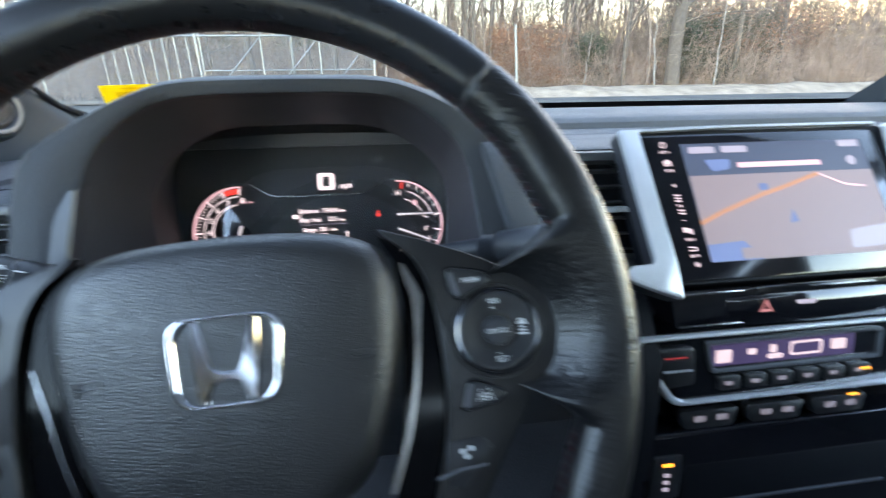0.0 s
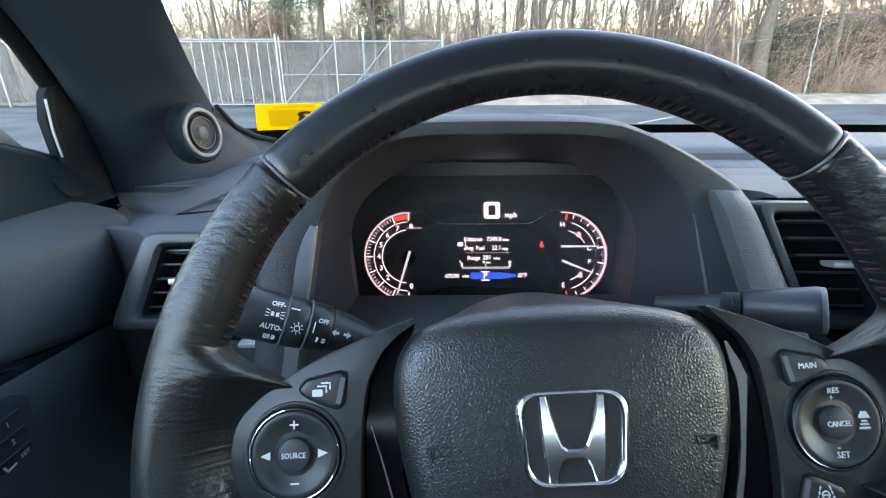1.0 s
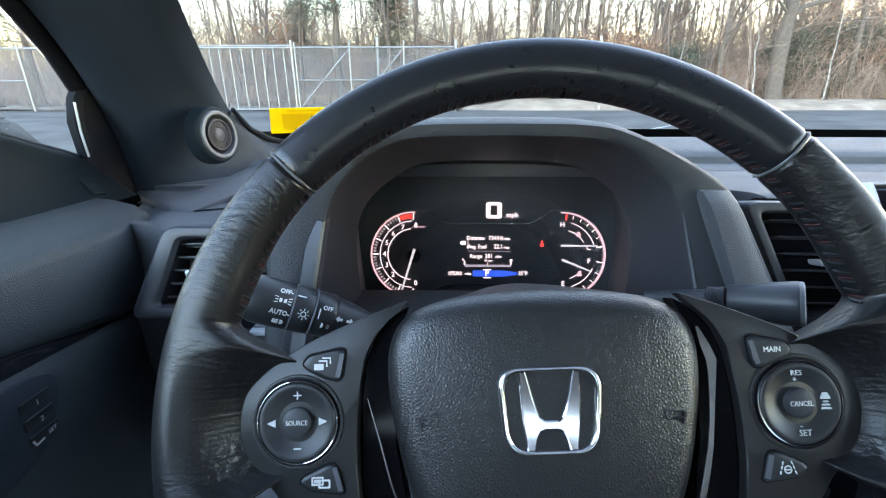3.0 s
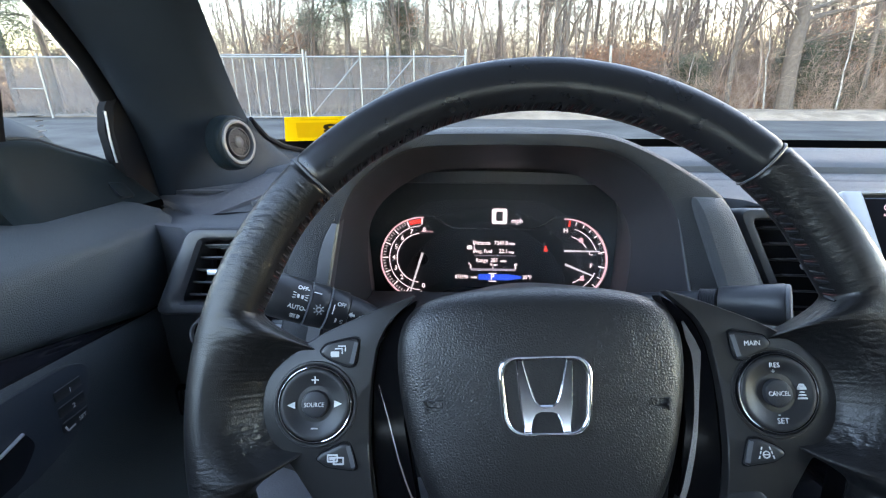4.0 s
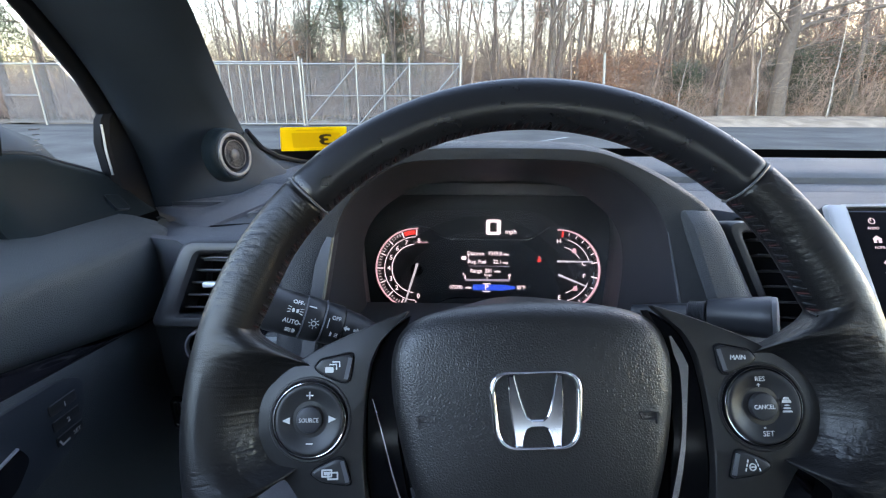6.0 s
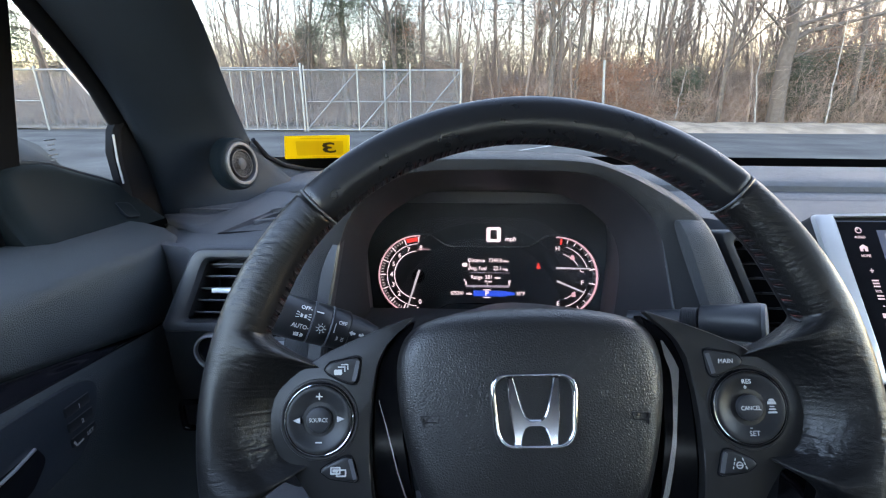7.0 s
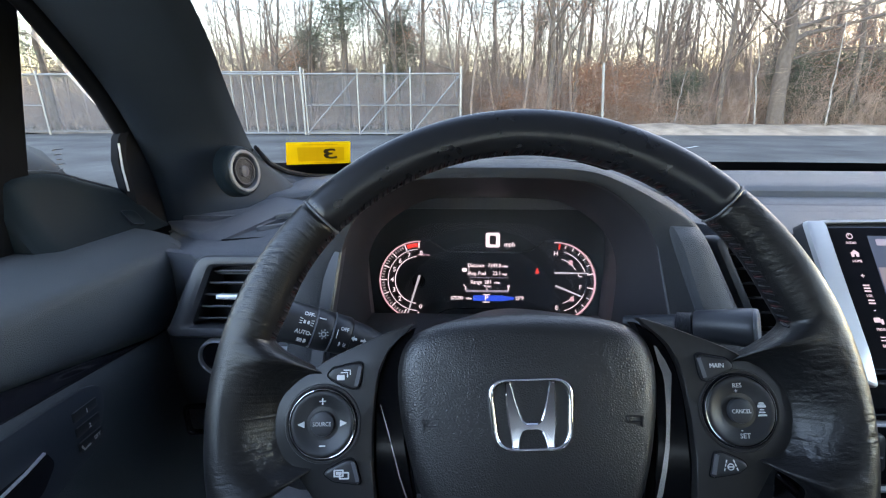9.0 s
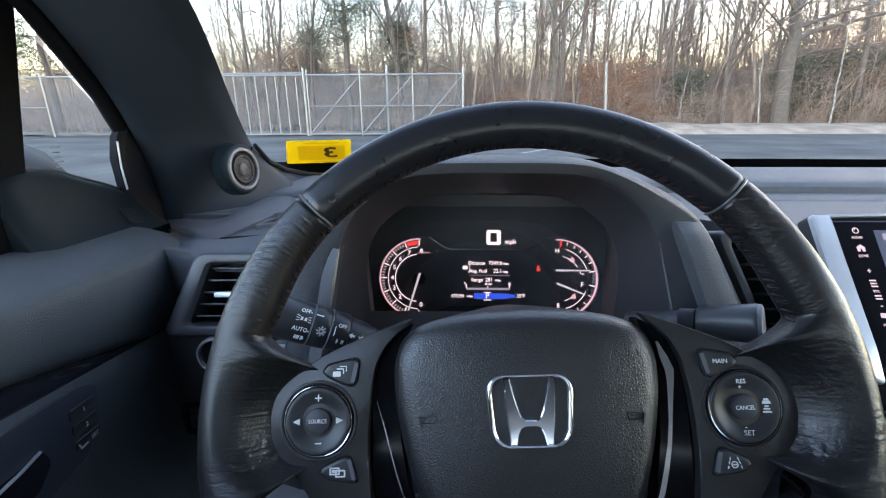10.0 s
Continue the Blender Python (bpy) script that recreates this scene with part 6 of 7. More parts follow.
bm.faces.new([bm.verts.new(p) for p in ((1.19, -0.84, 1.21), (1.19, 0.72, 1.21), (1.19, 0.10, 1.62), (1.19, -0.84, 1.64))])
single("window_2", bm, M_SIDEGLASS, "unseen front passenger window, tinted to limit the side light", "window", kind="structure")
# added wall; its height and grey set how much light comes from behind
sheet("wall_back", [[(x, -1.6, z) for x in (-0.44, 0.37, 1.16)] for z in (0.5, 1.50)], M_REARWALL, "unseen rear wall of the cabin, limiting light from behind", (0, -0.06, 0))
for x0, y0 in ((-0.44, -0.80), (1.18, -0.80), (-0.44, -2.05), (1.18, -2.05)):
    single("wall_post", box((x0, y0, 1.46), (0.05, 0.12, 0.5), 0.01), M_PILLAR, "dark roof post", "pillar", kind="structure")
single("wall_post", loft([[(1.12, 0.72, 1.19), (1.2, 0.72, 1.19), (1.2, 0.80, 1.19), (1.12, 0.80, 1.19)], [(1.06, 0.08, 1.64), (1.14, 0.08, 1.64), (1.14, 0.16, 1.64), (1.06, 0.16, 1.64)]], closed=True, caps=True), M_PILLAR, "dark windscreen post on the far side", "pillar", kind="structure")

# ---- outside: lot, bank, fence ----
def grid_sheet(name, x0, x1, y0, y1, nx, ny, zf, mat, label, category):
    xs, ys = np.linspace(x0, x1, nx), np.linspace(y0, y1, ny)
    verts = [(x, y, zf(x, y)) for y in ys for x in xs]
    faces = [(j * nx + i, j * nx + i + 1, (j + 1) * nx + i + 1, (j + 1) * nx + i) for j in range(ny - 1) for i in range(nx - 1)]
    data = bpy.data.meshes.new(name)
    data.from_pydata(verts, [], faces)
    return tagged(place(name, data, mat), label, category, "", "structure")


grid_sheet("ground", -2000, 2000, -2000, 2000, 3, 3, lambda x, y: -0.05, M_LITTER, "brown leaf-littered ground", "ground")
grid_sheet("road", -60, 60, -60, 19.9, 3, 3, lambda x, y: 0.0, M_ASPHALT, "grey asphalt parking lot", "asphalt")
for x0, y0, x1, y1 in ((1.6, 12.4, 3.4, 14.6), (-1.6, 12.4, -0.8, 14.6), (5.2, 12.4, 7.4, 14.6)):
    single("road_line", loft([[(x0, y0, 0.004), (x0 + 0.12, y0, 0.004)], [(x1, y1, 0.004), (x1 + 0.12, y1, 0.004)]], back=(0, 0, -0.003)), M_LINE, "worn white parking line on the asphalt", "road marking", "parking lines", "structure")


def bank_z(x, y):
    t = (y - 19.3) / 3.2
    if t <= 0 or t >= 1:
        return -0.06
    lump = 0.10 * noise.noise(Vector((x * 0.5, y * 0.7, 3))) + 0.05 * noise.noise(Vector((x * 2.1, y * 2.3, 7)))
    ends = smoothstep(0.8, 3.0, x)
    return -0.06 + (0.42 * math.sin(math.pi * min(1, t * 1.2) * 0.8) ** 0.8 + lump * math.sin(math.pi * t)) * (0.35 + 0.65 * ends)


grid_sheet("snow_bank", 0.3, 46, 19.2, 22.6, 180, 14, bank_z, M_SNOW, "low bank of old sandy snow along the lot edge", "snow bank")
grid_sheet("verge", -60, 0.4, 19.4, 22.0, 120, 8, lambda x, y: -0.03 + 0.08 * noise.noise(Vector((x * 0.6, y, 2))) + 0.05, material("dry_verge", (0.34, 0.27, 0.20), 0.95, vary=0.4, vscale=1.5, fine=0.02, fscale=15), "tan dry verge behind the fence", "verge")

FY = 19.0
fence = thing("gate_fence", (-4.9, FY, 0), "galvanised steel gate and picket fence with chain-link mesh", "fence")


def bar(name, a, b, r, par=fence, label="", sides=10):
    return part(name, tube([a, b], r, sides), M_GALV, par, label)


bar("top_rail", (-18.5, FY, 2.36), (0.12, FY, 2.36), 0.035)
bar("top_rail", (-9.9, FY + 0.12, 2.44), (-6.2, FY + 0.12, 2.44), 0.03)
bar("bottom_rail", (-9.6, FY, 0.08), (0.12, FY, 0.08), 0.035)
bar("middle_rail", (-6.15, FY, 1.18), (0.12, FY, 1.18), 0.024)
for x, h, r in ((-6.24, 2.62, 0.05), (-6.12, 2.55, 0.035), (-4.0, 2.58, 0.035), (-2.93, 2.72, 0.055), (-1.9, 2.60, 0.035), (0.1, 2.63, 0.05)):
    bar("post", (x, FY + (0.1 if h > 2.7 else 0), 0), (x, FY + (0.1 if h > 2.7 else 0), h), r)
for x in (-9.45, -9.08, -8.64, -8.2, -7.78, -7.38, -6.97, -6.56):
    bar("picket", (x, FY, 0.06), (x, FY, 2.34), 0.026)
for x0, x1 in ((-6.1, -4.02), (-3.95, -1.92), (-1.85, 0.05)):
    bar("brace", (x0, FY - 0.02, 0.12), (x1, FY - 0.02, 2.30), 0.026)
for x in (-17.0, -14.2, -11.6):
    bar("post", (x, FY, -0.05), (x, FY, 2.5), 0.045)
bar("middle_rail", (-18.4, FY, 1.17), (-17.0, FY, 1.17), 0.024)


def chain_link(x0, x1, z0, z1, y, pitch=0.065, thick=0.0065):
    """Woven wire as two sets of slanting wires, one before the other."""
    v, f = [], []
    for sgn in (1, -1):
        c = x0 - (z1 - z0)
        while c < x1 + (z1 - z0):
            a = [c, z0] if sgn > 0 else [c, z1]
            b = [c + (z1 - z0), z1] if sgn > 0 else [c + (z1 - z0), z0]
            if b[0] > x0 and a[0] < x1:
                if a[0] < x0:
                    t = (x0 - a[0]) / (b[0] - a[0])
                    a = [x0, a[1] + (b[1] - a[1]) * t]
                if b[0] > x1:
                    t = (x1 - a[0]) / (b[0] - a[0])
                    b = [x1, a[1] + (b[1] - a[1]) * t]
                k = len(v)
                yy = y + 0.004 * sgn
                for p in (a, b):
                    v += [(p[0], yy, p[1] + thick * 0.7), (p[0], yy + thick, p[1] - thick * 0.5), (p[0], yy - thick, p[1] - thick * 0.5)]
                f += [(k, k + 1, k + 4, k + 3), (k + 1, k + 2, k + 5, k + 4), (k + 2, k, k + 3, k + 5)]
            c += pitch
    data = bpy.data.meshes.new("chain_link")
    data.from_pydata(v, [], f)
    return place("chain_link", data, M_WIRE, fence, "chain-link wire mesh")


tagged(chain_link(-6.1, 0.1, 0.1, 2.34, FY + 0.04), kind="stuff")
tagged(chain_link(-18.6, -6.3, 0.1, 2.40, FY + 0.08), kind="stuff")
single("marker_post", tube([(5.95, 19.45, 0), (5.86, 19.45, 1.2), (5.74, 19.45, 2.78)], [0.055, 0.055, 0.05], 10), M_GALV, "grey steel post standing alone at the lot edge", "post")

# ---- wood ----
rng = np.random.default_rng(11)


class Wood:
    """Collects tapered tubes as plain lists."""

    def __init__(self):
        self.v, self.f = [], []

    def limb(self, pts, radii, sides):
        base = len(self.v)
        ref = Vector((0.31, 0.95, 0.1))
        for i, p in enumerate(pts):
            d = (pts[min(i + 1, len(pts) - 1)] - pts[max(i - 1, 0)]).normalized()
            a = d.cross(ref)
            a = a.normalized() if a.length > 1e-3 else d.orthogonal().normalized()
            b = d.cross(a)
            for j in range(sides):
                t = math.tau * j / sides
                self.v.append(p + (a * math.cos(t) + b * math.sin(t)) * radii[i])
        for i in range(len(pts) - 1):
            for j in range(sides):
                k = (j + 1) % sides
                self.f.append((base + i * sides + j, base + i * sides + k, base + (i + 1) * sides + k, base + (i + 1) * sides + j))

    def mesh(self, name):
        data = bpy.data.meshes.new(name)
        data.from_pydata([tuple(p) for p in self.v], [], self.f)
        return data


def grow(wood, twigs, start, way, length, radius, level, spread, rnd, up=0.25, low=0.16, last=4):
    """A limb with side limbs, thinner at each level; the last levels go to the twigs."""
    n = 7 if level == 0 else 4
    pts, radii, d, p = [start], [radius], way.normalized(), start
    for i in range(n):
        wob = Vector((rnd.normal(), rnd.normal(), rnd.normal())) * (0.05 if level == 0 else 0.16)
        d = (d + wob + Vector((0, 0, up * 0.18 * (level > 0)))).normalized()
        p = p + d * length / n
        pts.append(p)
        radii.append(radius * (1 - (0.72 if level == 0 else 0.85) * (i + 1) / n))
    (wood if level < 2 else twigs).limb(pts, radii, (8, 6, 4, 3, 3)[level])
    if level >= last:
        return
    count = (13, 5, 4, 3)[level]
    for k in range(count):
        t = rnd.uniform(low if level == 0 else 0.2, 0.98)
        i = min(int(t * n), n - 1)
        q = pts[i].lerp(pts[i + 1], t * n - i)
        dd = pts[i + 1] - pts[i]
        side = dd.orthogonal().normalized()
        side.rotate(Matrix.Rotation(rnd.uniform(0, math.tau), 3, dd.normalized()))
        nd = (dd.normalized() * rnd.uniform(0.5, 1.0) + side * spread * rnd.uniform(0.7, 1.3)).normalized()
        r = max(0.006, radii[i] * rnd.uniform(0.3, 0.55))
        grow(wood, twigs, q, nd, length * rnd.uniform(0.28, 0.5) * (1.1 - 0.45 * t), r, level + 1, spread, rnd, up, low, last)


def bare_tree(height, radius, seed, lean=(0, 0), spread=0.8, last=4, bark=M_BARK, label="bare grey-brown tree at the wood's edge", base=(0, 0, 0), flare=True):
    rnd = np.random.default_rng(seed)
    wood, twigs = Wood(), Wood()
    grow(wood, twigs, Vector((0, 0, -0.1)), Vector((lean[0], lean[1], 1)), height, radius, 0, spread, rnd, last=last)
    tree = thing("tree", (0, 0, 0), label, "tree", "bare trees of the wood")
    place("trunk", wood.mesh("trunk"), bark, tree)
    place("crown", twigs.mesh("crown"), M_TWIG, tree, "leafless twigs")
    tree.matrix_basis = Matrix.Translation(base)
    return tree


# the trees that stand out at the edge of the wood
EDGE = [(4.15, 22.0, 13, 0.128, (-0.10, 0), 0.95, M_BARK, 3), (12.3, 22.6, 15, 0.120, (-0.02, 0.02), 0.6, M_BARK, 4), (4.9, 23.4, 13, 0.104, (0.01, 0), 0.7, M_BARK, 11),
        (5.5, 23.0, 14, 0.104, (0.0, 0), 0.6, M_BARK, 6), (9.5, 24.0, 13, 0.080, (0.03, 0), 0.6, M_BARK, 7), (-2.95, 25.0, 15, 0.152, (0.01, 0), 0.6, M_BARK, 8),
        (-1.75, 25.6, 14, 0.144, (0.0, 0), 0.7, M_BARK, 9), (0.3, 23.5, 12, 0.088, (-0.14, 0), 0.8, M_BARK, 10), (-9.8, 25.0, 10, 0.104, (0.08, 0), 1.1, M_BARKD, 12), (-7.6, 24.6, 9.5, 0.096, (-0.06, 0), 1.1, M_BARKD, 13),
        (-11.6, 26.0, 9, 0.096, (0.1, 0), 1.2, M_BARKD, 14), (18.5, 23.0, 13, 0.144, (0.02, 0), 0.8, M_BARK, 15), (22.0, 24.0, 14, 0.144, (-0.02, 0), 0.8, M_BARK, 16)]
for x, y, h, r, lean, spread, bark, seed in EDGE:
    bare_tree(h, r, seed, lean, spread, 4, bark, "large bare tree at the edge of the lot" if r > 0.14 else "bare grey-brown tree at the wood's edge", (x, y, 0))


def oak():
    """The broad oak whose low limbs reach out over the lot."""
    rnd = np.random.default_rng(131)
    wood, twigs = Wood(), Wood()
    y = 21.6
    bole = [Vector(p) for p in ((14.3, y, -0.1), (14.22, y, 0.5), (14.14, y, 1.6), (14.18, y + 0.1, 3.0), (14.25, y + 0.1, 4.0), (14.12, y + 0.2, 5.0), (13.8, y + 0.3, 6.4), (13.6, y + 0.3, 9.0), (13.7, y + 0.3, 12.0))]
    wood.limb(bole, [0.44, 0.35, 0.31, 0.29, 0.25, 0.19, 0.14, 0.09, 0.03], 12)
    for run, r in (([(14.3, 3.75), (14.9, 4.0), (16.0, 4.35), (17.9, 4.8), (20.2, 5.3)], 0.13), ([(14.25, 4.2), (14.8, 4.4), (16.3, 4.95), (17.8, 5.25), (20.4, 6.0)], 0.12), ([(14.2, 3.0), (14.92, 3.25), (16.0, 3.45), (17.2, 3.4)], 0.06),
                   ([(14.1, 4.8), (13.5, 5.6), (12.7, 7.0), (11.8, 8.6)], 0.11), ([(14.1, 5.0), (14.8, 6.4), (16.0, 7.6), (17.6, 9.4)], 0.12), ([(14.15, 3.6), (13.4, 4.4), (12.6, 4.9), (11.6, 5.8)], 0.07), ([(13.8, 6.3), (13.0, 8.0), (12.6, 10.0)], 0.08)):
        pts = [Vector((x, y + 0.15 * k * (1 if r > 0.1 else -1), z + rnd.normal() * 0.06)) for k, (x, z) in enumerate(run)]
        n = len(pts) - 1
        wood.limb(pts, [r * (1 - 0.75 * k / n) for k in range(n + 1)], 7)
        for _ in range(11):
            t = rnd.uniform(0.25, 1.0) * n
            i = min(int(t), n - 1)
            p = pts[i].lerp(pts[i + 1], t - i)
            grow(wood, twigs, p, Vector((rnd.normal() + (pts[-1] - pts[0]).x * 0.15, rnd.normal() * 0.7, rnd.uniform(-0.2, 1.1))), rnd.uniform(1.0, 2.4), 0.028, 2, 0.9, rnd, 0.4)
    tree = thing("tree", (14.0, y, 0), "broad oak with low outstretched bare limbs beside the lot", "tree", "bare trees of the wood")
    place("trunk", wood.mesh("trunk"), M_BARKD, tree)
    place("crown", twigs.mesh("crown"), M_TWIG, tree, "leafless twigs")


oak()


def birch(base, tip, seed):
    rnd = np.random.default_rng(seed)
    w, t = Wood(), Wood()
    a, b = Vector(base), Vector(tip)
    pts = [a.lerp(b, k / 8) + Vector((rnd.normal() * 0.03, 0, 0)) for k in range(9)]
    w.limb(pts, [0.042 * (1 - 0.7 * k / 8) for k in range(9)], 7)
    for k in range(6):
        p = pts[3 + k % 5]
        grow(t, t, p, Vector((rnd.normal(), rnd.normal() * 0.5, 0.8)), 0.9, 0.014, 3, 0.7, rnd)
    tree = thing("birch", base, "thin white leaning birch at the lot edge", "tree", "birches")
    place("trunk", w.mesh("trunk"), M_BIRCH, tree, "white bark")
    place("crown", t.mesh("crown"), M_TWIG, tree)


birch((15.75, 20.6, 0.1), (15.55, 20.6, 4.6), 31)
birch((12.95, 20.9, 0.1), (12.5, 20.9, 3.6), 32)
birch((10.2, 22.5, 0.1), (10.35, 22.5, 2.6), 33)

# the wood behind: a few grown trees, repeated
kinds = [bare_tree(12 + 1.2 * (k % 6), 0.055 + 0.011 * (k % 6), 50 + k, ((-0.05 + 0.02 * (k % 6)), 0), 0.55 + 0.06 * (k % 3), 4 if k < 4 else 3, M_BARKD if k % 2 else M_BARK, "slender bare tree in the wood", (2.2 + 3.1 * k, 25 + 1.3 * (k % 4) + (8 if k > 3 else 0), 0)) for k in range(8)]
for i in range(210):
    x = rng.uniform(-34, 62)
    y = 26 + 34 * rng.uniform(0, 1) ** 0.8
    if x < -4 and rng.uniform() < 0.45 and y < 40:
        continue
    s = rng.uniform(0.7, 1.15)
    k = kinds[int(rng.integers(0, 4)) if y < 31 else 4 + int(rng.integers(0, 4))]
    c = copy_thing(k, Matrix.Translation((x, y, 0)) @ Matrix.Rotation(rng.uniform(0, math.tau), 4, "Z"))
    c.scale = (s, s, s)


for i in range(60):
    # a thicker stand on the far side of the lot
    x, y = rng.uniform(5, 36), rng.uniform(24.5, 38)
    s = rng.uniform(0.6, 1.0)
    c = copy_thing(kinds[int(rng.integers(0, 4)) if y < 30 else 4 + int(rng.integers(0, 4))], Matrix.Translation((x, y, 0)) @ Matrix.Rotation(rng.uniform(0, math.tau), 4, "Z"))
    c.scale = (s, s, s)


def sapling(height, seed):
    """Young tree: one thin stem with twigs from low down, as a single mesh of stem and twigs."""
    rnd = np.random.default_rng(seed)
    w = Wood()
    n = 7
    pts = [Vector((0, 0, -0.05))]
    d = Vector((rnd.normal() * 0.08, rnd.normal() * 0.08, 1)).normalized()
    for k in range(n):
        d = (d + Vector((rnd.normal(), rnd.normal(), 0)) * 0.07).normalized()
        pts.append(pts[-1] + d * height / n)
    w.limb(pts, [height * 0.0065 * (1 - 0.8 * k / n) + 0.004 for k in range(n + 1)], 5)
    for k in range(11):
        t = rnd.uniform(0.12, 0.97) * n
        i = min(int(t), n - 1)
        p = pts[i].lerp(pts[i + 1], t - i)
        a = rnd.uniform(0, math.tau)
        grow(w, w, p, Vector((math.cos(a), math.sin(a), rnd.uniform(0.4, 1.2))), height * rnd.uniform(0.15, 0.32), 0.011, 2, 0.8, rnd, 0.5)
    ob = place("sapling", w.mesh("sapling"), M_TWIG)
    return tagged(ob, "thin bare sapling in the wood", "sapling", "saplings of the wood")


young = [sapling(4.0 + 0.9 * k, 210 + k) for k in range(6)]
for k, o in enumerate(young):
    o.matrix_basis = Matrix.Translation((1.2 + 2.7 * k, 23.2 + 0.5 * (k % 3), 0)) @ Matrix.Translation(o.matrix_basis.translation)
    o["rise"] = o.matrix_basis.translation.z
for i in range(420):
    x = rng.uniform(-30, 46)
    y = 22.6 + 20 * rng.uniform(0, 1) ** 1.3
    if x < -3 and rng.uniform() < 0.35:
        continue
    o = young[int(rng.integers(0, 6))]
    s = rng.uniform(0.75, 1.2)
    c = copy_thing(o, Matrix.Translation((x, y, o["rise"] * s)) @ Matrix.Rotation(rng.uniform(0, math.tau), 4, "Z"))
    c.scale = (s, s, s)


def brush(name, count, x0, x1, y0, y1, h0, h1, seed, mat, label, thick=0.006):
    """Undergrowth: crooked thin stems with side twigs, too many to count."""
    rnd = np.random.default_rng(seed)
    w = Wood()
    for _ in range(count):
        p = Vector((rnd.uniform(x0, x1), rnd.uniform(y0, y1), 0))
        h = (h0 + (h1 - h0) * rnd.uniform(0, 1) ** 1.7) * (0.55 + 0.75 * abs(noise.noise(Vector((p.x * 0.35, p.y * 0.35, seed)))) * 1.6)
        lean = Vector((rnd.normal() * 0.42, rnd.normal() * 0.42, 1)).normalized()
        q, r = p + lean * h * 0.55 + Vector((rnd.normal(), rnd.normal(), 0)) * h * 0.07, p + lean * h + Vector((rnd.normal() * 0.3, rnd.normal() * 0.3, 0)) * h * 0.4
        w.limb([p, q, r], [thick * rnd.uniform(0.8, 2.2), thick, thick * 0.35], 3)
        for _ in range(7):
            t = rnd.uniform(0.15, 0.95)
            s = p.lerp(r, t)
            e = s + Vector((rnd.normal() * 0.75, rnd.normal() * 0.75, rnd.uniform(-0.3, 0.6))) * h * 0.34
            w.limb([s, e], [thick * 0.6, thick * 0.25], 3)
    return tagged(place(name, w.mesh(name), mat), label, "undergrowth", "", "stuff")


brush("undergrowth", 9000, -34, 50, 21.8, 34, 0.7, 4.2, 71, M_BRUSH, "tangled bare brown undergrowth")
brush("undergrowth", 7000, 3, 50, 22.0, 27, 0.5, 4.0, 72, M_BRUSH, "tangled bare brown undergrowth", 0.007)
brush("saplings", 3600, -34, 64, 24, 50, 3, 11, 73, M_TWIG, "thin bare saplings in the wood", 0.012)
brush("fine_saplings", 4200, -14, 62, 27, 46, 5, 12.5, 75, M_TWIG, "fine bare twigs of young trees in the wood", 0.0075)
brush("far_wood", 5200, -70, 110, 50, 95, 5, 13, 74, M_TWIG, "distant bare wood, grey-brown and dense", 0.03)


def leaf_cloud(name, clumps, mat, label, seed, size, per, parent=None, slim=0.45):
    """Many small leaves round given points: (x, y, z, radius)."""
    rnd = np.random.default_rng(seed)
    v, f = [], []
    for cx, cy, cz, rad in clumps:
        for _ in range(per):
            o = Vector((rnd.normal(), rnd.normal(), rnd.normal() * 0.7)) * rad * 0.5 + Vector((cx, cy, cz))
            a = Vector((rnd.normal(), rnd.normal(), rnd.normal())).normalized() * size * rnd.uniform(0.6, 1.3)
            b = a.orthogonal().normalized() * size * slim
            k = len(v)
            v += [o - a, o + b, o + a, o - b]
            f += [(k, k + 1, k + 2, k + 3)]
    data = bpy.data.meshes.new(name)
    data.from_pydata([tuple(p) for p in v], [], f)
    if parent:
        return place(name, data, mat, parent, label)
    return tagged(place(name, data, mat), label, "foliage", "", "stuff")


leaf_cloud("dead_leaves", [(rng.uniform(5.6, 9.2), rng.uniform(22.5, 24.5), rng.uniform(0.5, 3.0), 0.7) for _ in range(80)] + [(rng.uniform(1.5, 5), rng.uniform(23, 26), rng.uniform(0.3, 1.6), 0.7) for _ in range(34)] + [(rng.uniform(9, 17), rng.uniform(22.5, 25), rng.uniform(0.2, 1.3), 0.6) for _ in range(26)]
           + [(rng.uniform(17, 24), rng.uniform(23, 25), rng.uniform(1.5, 5), 0.8) for _ in range(50)] + [(rng.uniform(3.0, 6.5), rng.uniform(23, 25), rng.uniform(4.5, 8.0), 0.9) for _ in range(26)] + [(rng.uniform(-3.5, 1.0), rng.uniform(25, 27), rng.uniform(4.5, 8.0), 0.8) for _ in range(18)] + [(-9.2 + rng.normal() * 0.5, 25.5, 3.3 + rng.normal() * 0.6, 0.5) for _ in range(9)], M_DEADLEAF, "russet dead leaves still on low bushes", 81, 0.05, 150)


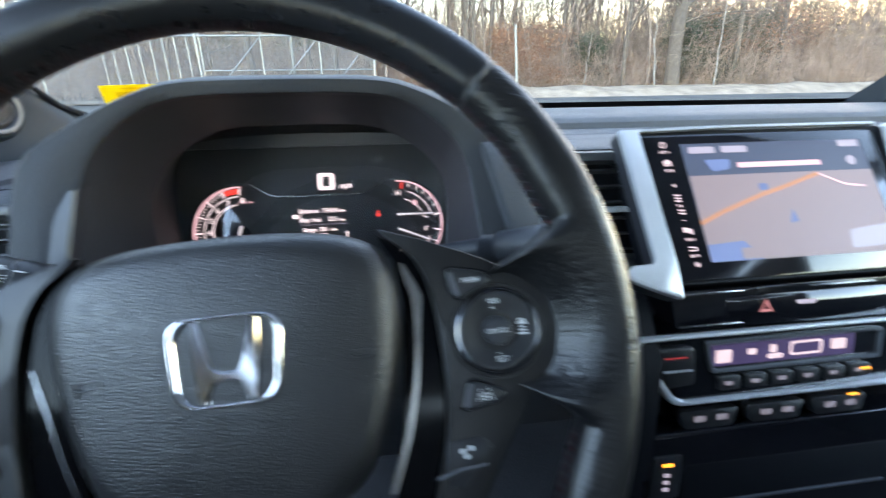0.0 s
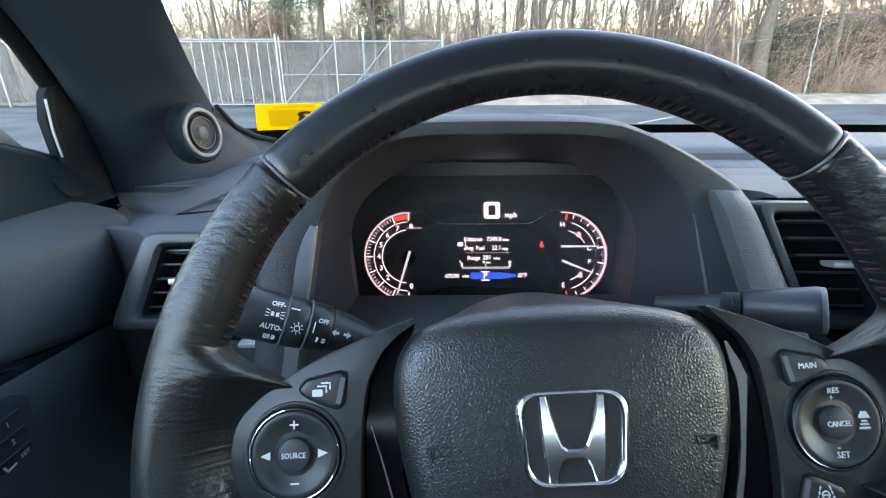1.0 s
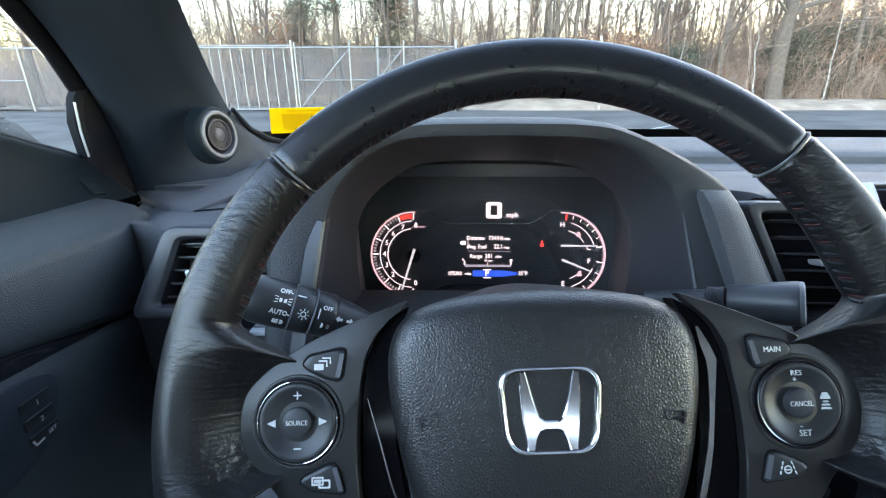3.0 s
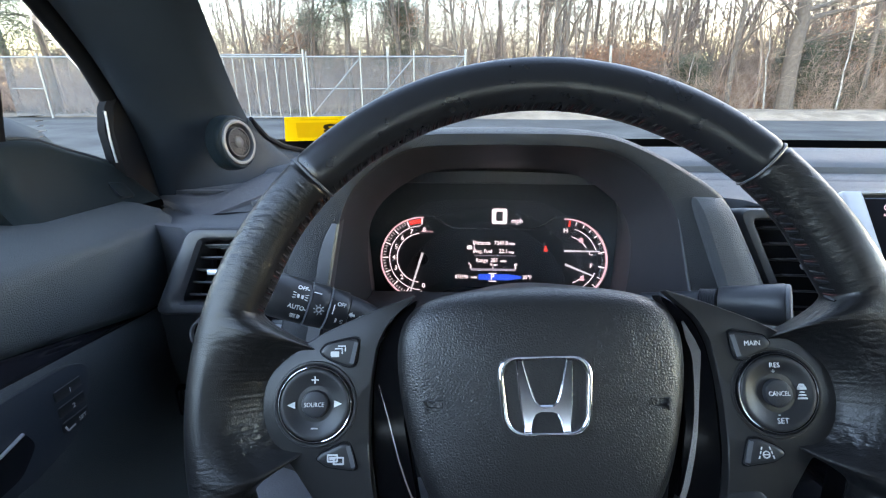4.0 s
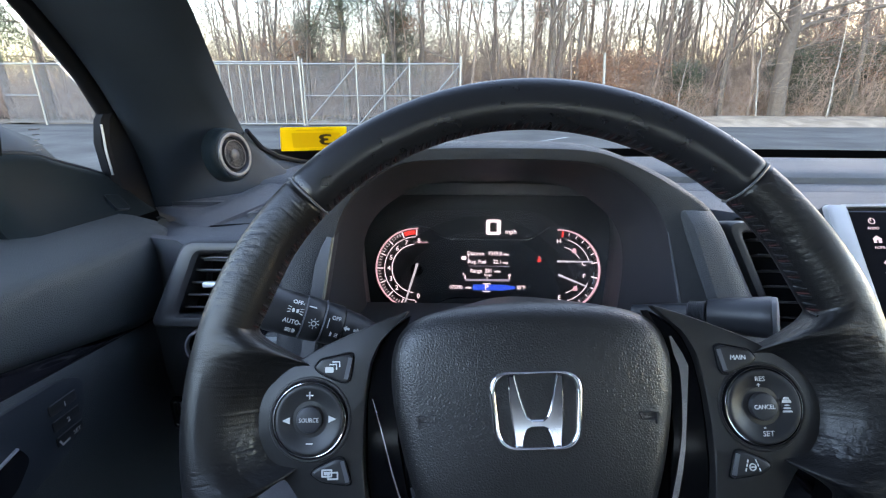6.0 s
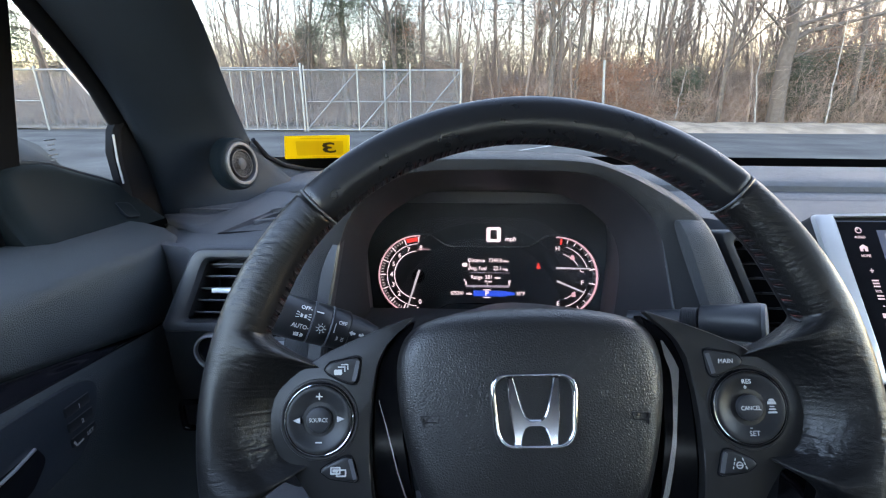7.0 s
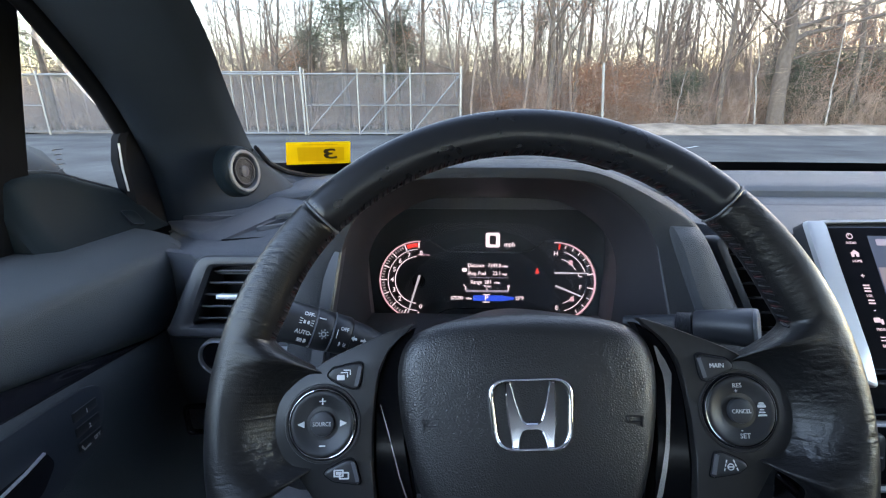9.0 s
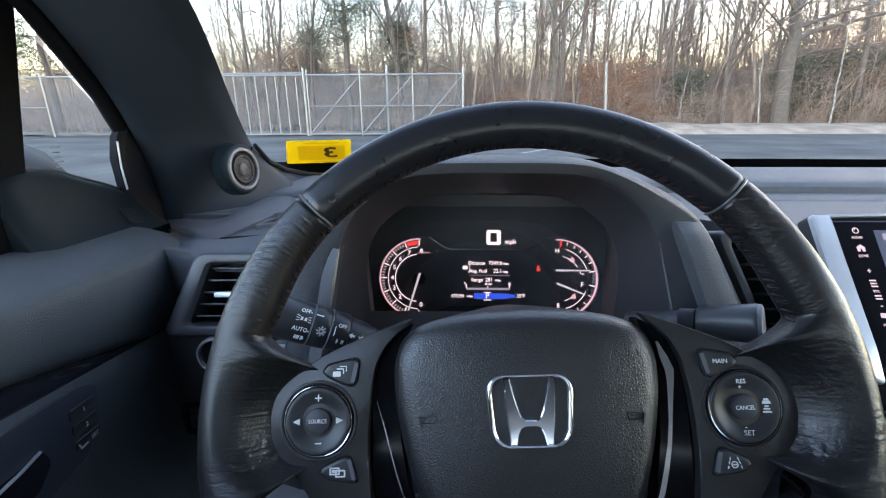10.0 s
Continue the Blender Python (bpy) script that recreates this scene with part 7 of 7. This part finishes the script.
def pine(x, y, h, seed, low):
    rnd = np.random.default_rng(seed)
    w = Wood()
    n = 10
    pts = [Vector((x + rnd.normal() * 0.05, y, h * k / n)) for k in range(n + 1)]
    w.limb(pts, [0.20 * (1 - 0.8 * k / n) for k in range(n + 1)], 8)
    clumps = []
    for k in range(34):
        t = rnd.uniform(low, 1.0)
        p = Vector((x, y, h * t))
        a = rnd.uniform(0, math.tau)
        reach = h * 0.20 * (1.15 - t) + 0.5
        q = p + Vector((math.cos(a), math.sin(a), rnd.uniform(-0.1, 0.25))) * reach * rnd.uniform(0.6, 1.1)
        w.limb([p, p.lerp(q, 0.5) + Vector((0, 0, 0.1)), q], [0.035, 0.025, 0.01], 4)
        for m in (0.55, 0.8, 1.0):
            c = p.lerp(q, m)
            clumps.append((c.x, c.y, c.z, 0.7))
    tree = thing("pine", (x, y, 0), "dark green pine with open crown", "tree", "pines of the wood")
    place("trunk", w.mesh("trunk"), M_BARKD, tree)
    leaf_cloud("crown", clumps, M_NEEDLE, "dark green needles", seed + 1, 0.11, 75, tree, 0.12)


for x, y, h, seed, low in ((-5.6, 24.0, 9.5, 91, 0.42), (-3.4, 27.0, 6.0, 93, 0.35), (-9.0, 30, 5.4, 95, 0.3), (5.6, 30.0, 12, 97, 0.40), (-20.5, 23.5, 10, 99, 0.22), (-24, 25, 11, 101, 0.2), (2.5, 34, 13, 103, 0.45), (15.8, 23.6, 3.2, 105, 0.06), (18.2, 23.8, 3.4, 107, 0.06), (17.0, 25.0, 3.0, 113, 0.06), (20.5, 24.6, 3.6, 115, 0.06), (11.0, 24.2, 2.4, 117, 0.06), (10, 38, 14, 109, 0.5), (24, 34, 10, 111, 0.3)):
    pine(x, y, h, seed, low)

# ---- low building beyond the wood ----
house = thing("building", (8.4, 63, 0), "low pale building far behind the trees", "building")
part("wall", box((8.4, 64, 1.7), (6.4, 2.0, 3.4), 0.05), material("pale_siding", (0.55, 0.54, 0.53), 0.8, vary=0.15, vscale=1.0), house, "pale wall")
part("roof", loft([[(5.0, 62.6, 3.4), (11.8, 62.6, 3.4)], [(5.0, 64, 4.1), (11.8, 64, 4.1)], [(5.0, 65.4, 3.4), (11.8, 65.4, 3.4)]], back=(0, 0, 0.12)), material("snowy_shingle", (0.5, 0.5, 0.52), 0.9, vary=0.25, vscale=2.0), house, "pale snow-dusted roof")
for x in (6.2, 7.7, 9.2, 10.7):
    part("window", box((x, 62.97, 2.0), (0.9, 0.06, 1.1), 0.02), M_CARGLASS, house, "dark window")

# ---- neighbouring parked car ----
car = thing("parked_car", (-2.8, 0.0, 0), "parked car with pale blue bonnet and dark nose", "car")
prof = [(-2.6, 0.45, 1.05), (-2.55, 0.4, 1.15), (-1.0, 0.35, 1.20), (0.6, 0.35, 1.235), (1.38, 0.36, 1.285), (1.82, 0.40, 1.245), (2.04, 0.44, 1.14), (2.14, 0.5, 0.92)]
rows = []
for y, z0, z1 in prof:
    w = 0.90 - 0.10 * smoothstep(1.05, 2.1, y)
    rows.append([(-2.8 + sx * w * fx, y, z0 + (z1 - z0) * fz) for sx, fx, fz in ((-1, 0.96, 0), (-1, 1.0, 0.4), (-1, 0.98, 0.8), (-1, 0.86, 0.96), (-1, 0.4, 1.0), (1, 0.4, 1.0), (1, 0.86, 0.96), (1, 0.98, 0.8), (1, 1.0, 0.4), (1, 0.96, 0))])
part("body", loft(rows, closed=True, caps=True), M_CARPAINT, car, "", None, 50)
# bonnet plate over the body, in a paler blue tone
bonnet = [[(x, y, z + 0.012) for x, y, z in r[3:7]] for r in rows[2:6]]
part("bonnet", loft(bonnet, back=(0, 0, -0.008)), M_CARHOOD, car, "pale blue bonnet", None, 50)
cab = [[(-2.8 + sx * w, y, z) for sx, w, z in ((-1, 0.84, 1.18), (-1, wt, zt), (1, wt, zt), (1, 0.84, 1.18))] for y, wt, zt in ((0.75, 0.80, 1.24), (-0.1, 0.62, 1.70), (-1.6, 0.62, 1.74), (-2.4, 0.76, 1.25))]
part("cabin", loft(cab, caps=True, closed=True), M_CARGLASS, car, "dark glazed cabin")
part("grille", slab(rounded([(-0.55, 0.16), (0.55, 0.16), (0.5, -0.12), (-0.5, -0.12)], 0.05, 4), 0, 0.04, 0.01), M_GLOSS, car, "black grille", plane_of((-2.8, 2.115, 0.76), (-1, 0, 0), (0, 0.05, 1)))
for sx in (-1, 1):
    part("headlight", box((-2.8 + sx * 0.62, 2.0, 0.80), (0.30, 0.16, 0.12), 0.03), M_PLAST, car, "")
    for y in (0.95, -1.75):
        wh = part("wheel", tube([(-2.8 + sx * 0.72, y, 0.34), (-2.8 + sx * 0.93, y, 0.34)], 0.34, 28), M_TYRE, car, "")
        part("rim", tube([(-2.8 + sx * 0.90, y, 0.34), (-2.8 + sx * 0.945, y, 0.34)], 0.22, 20), M_DKCHROME, wh, "")
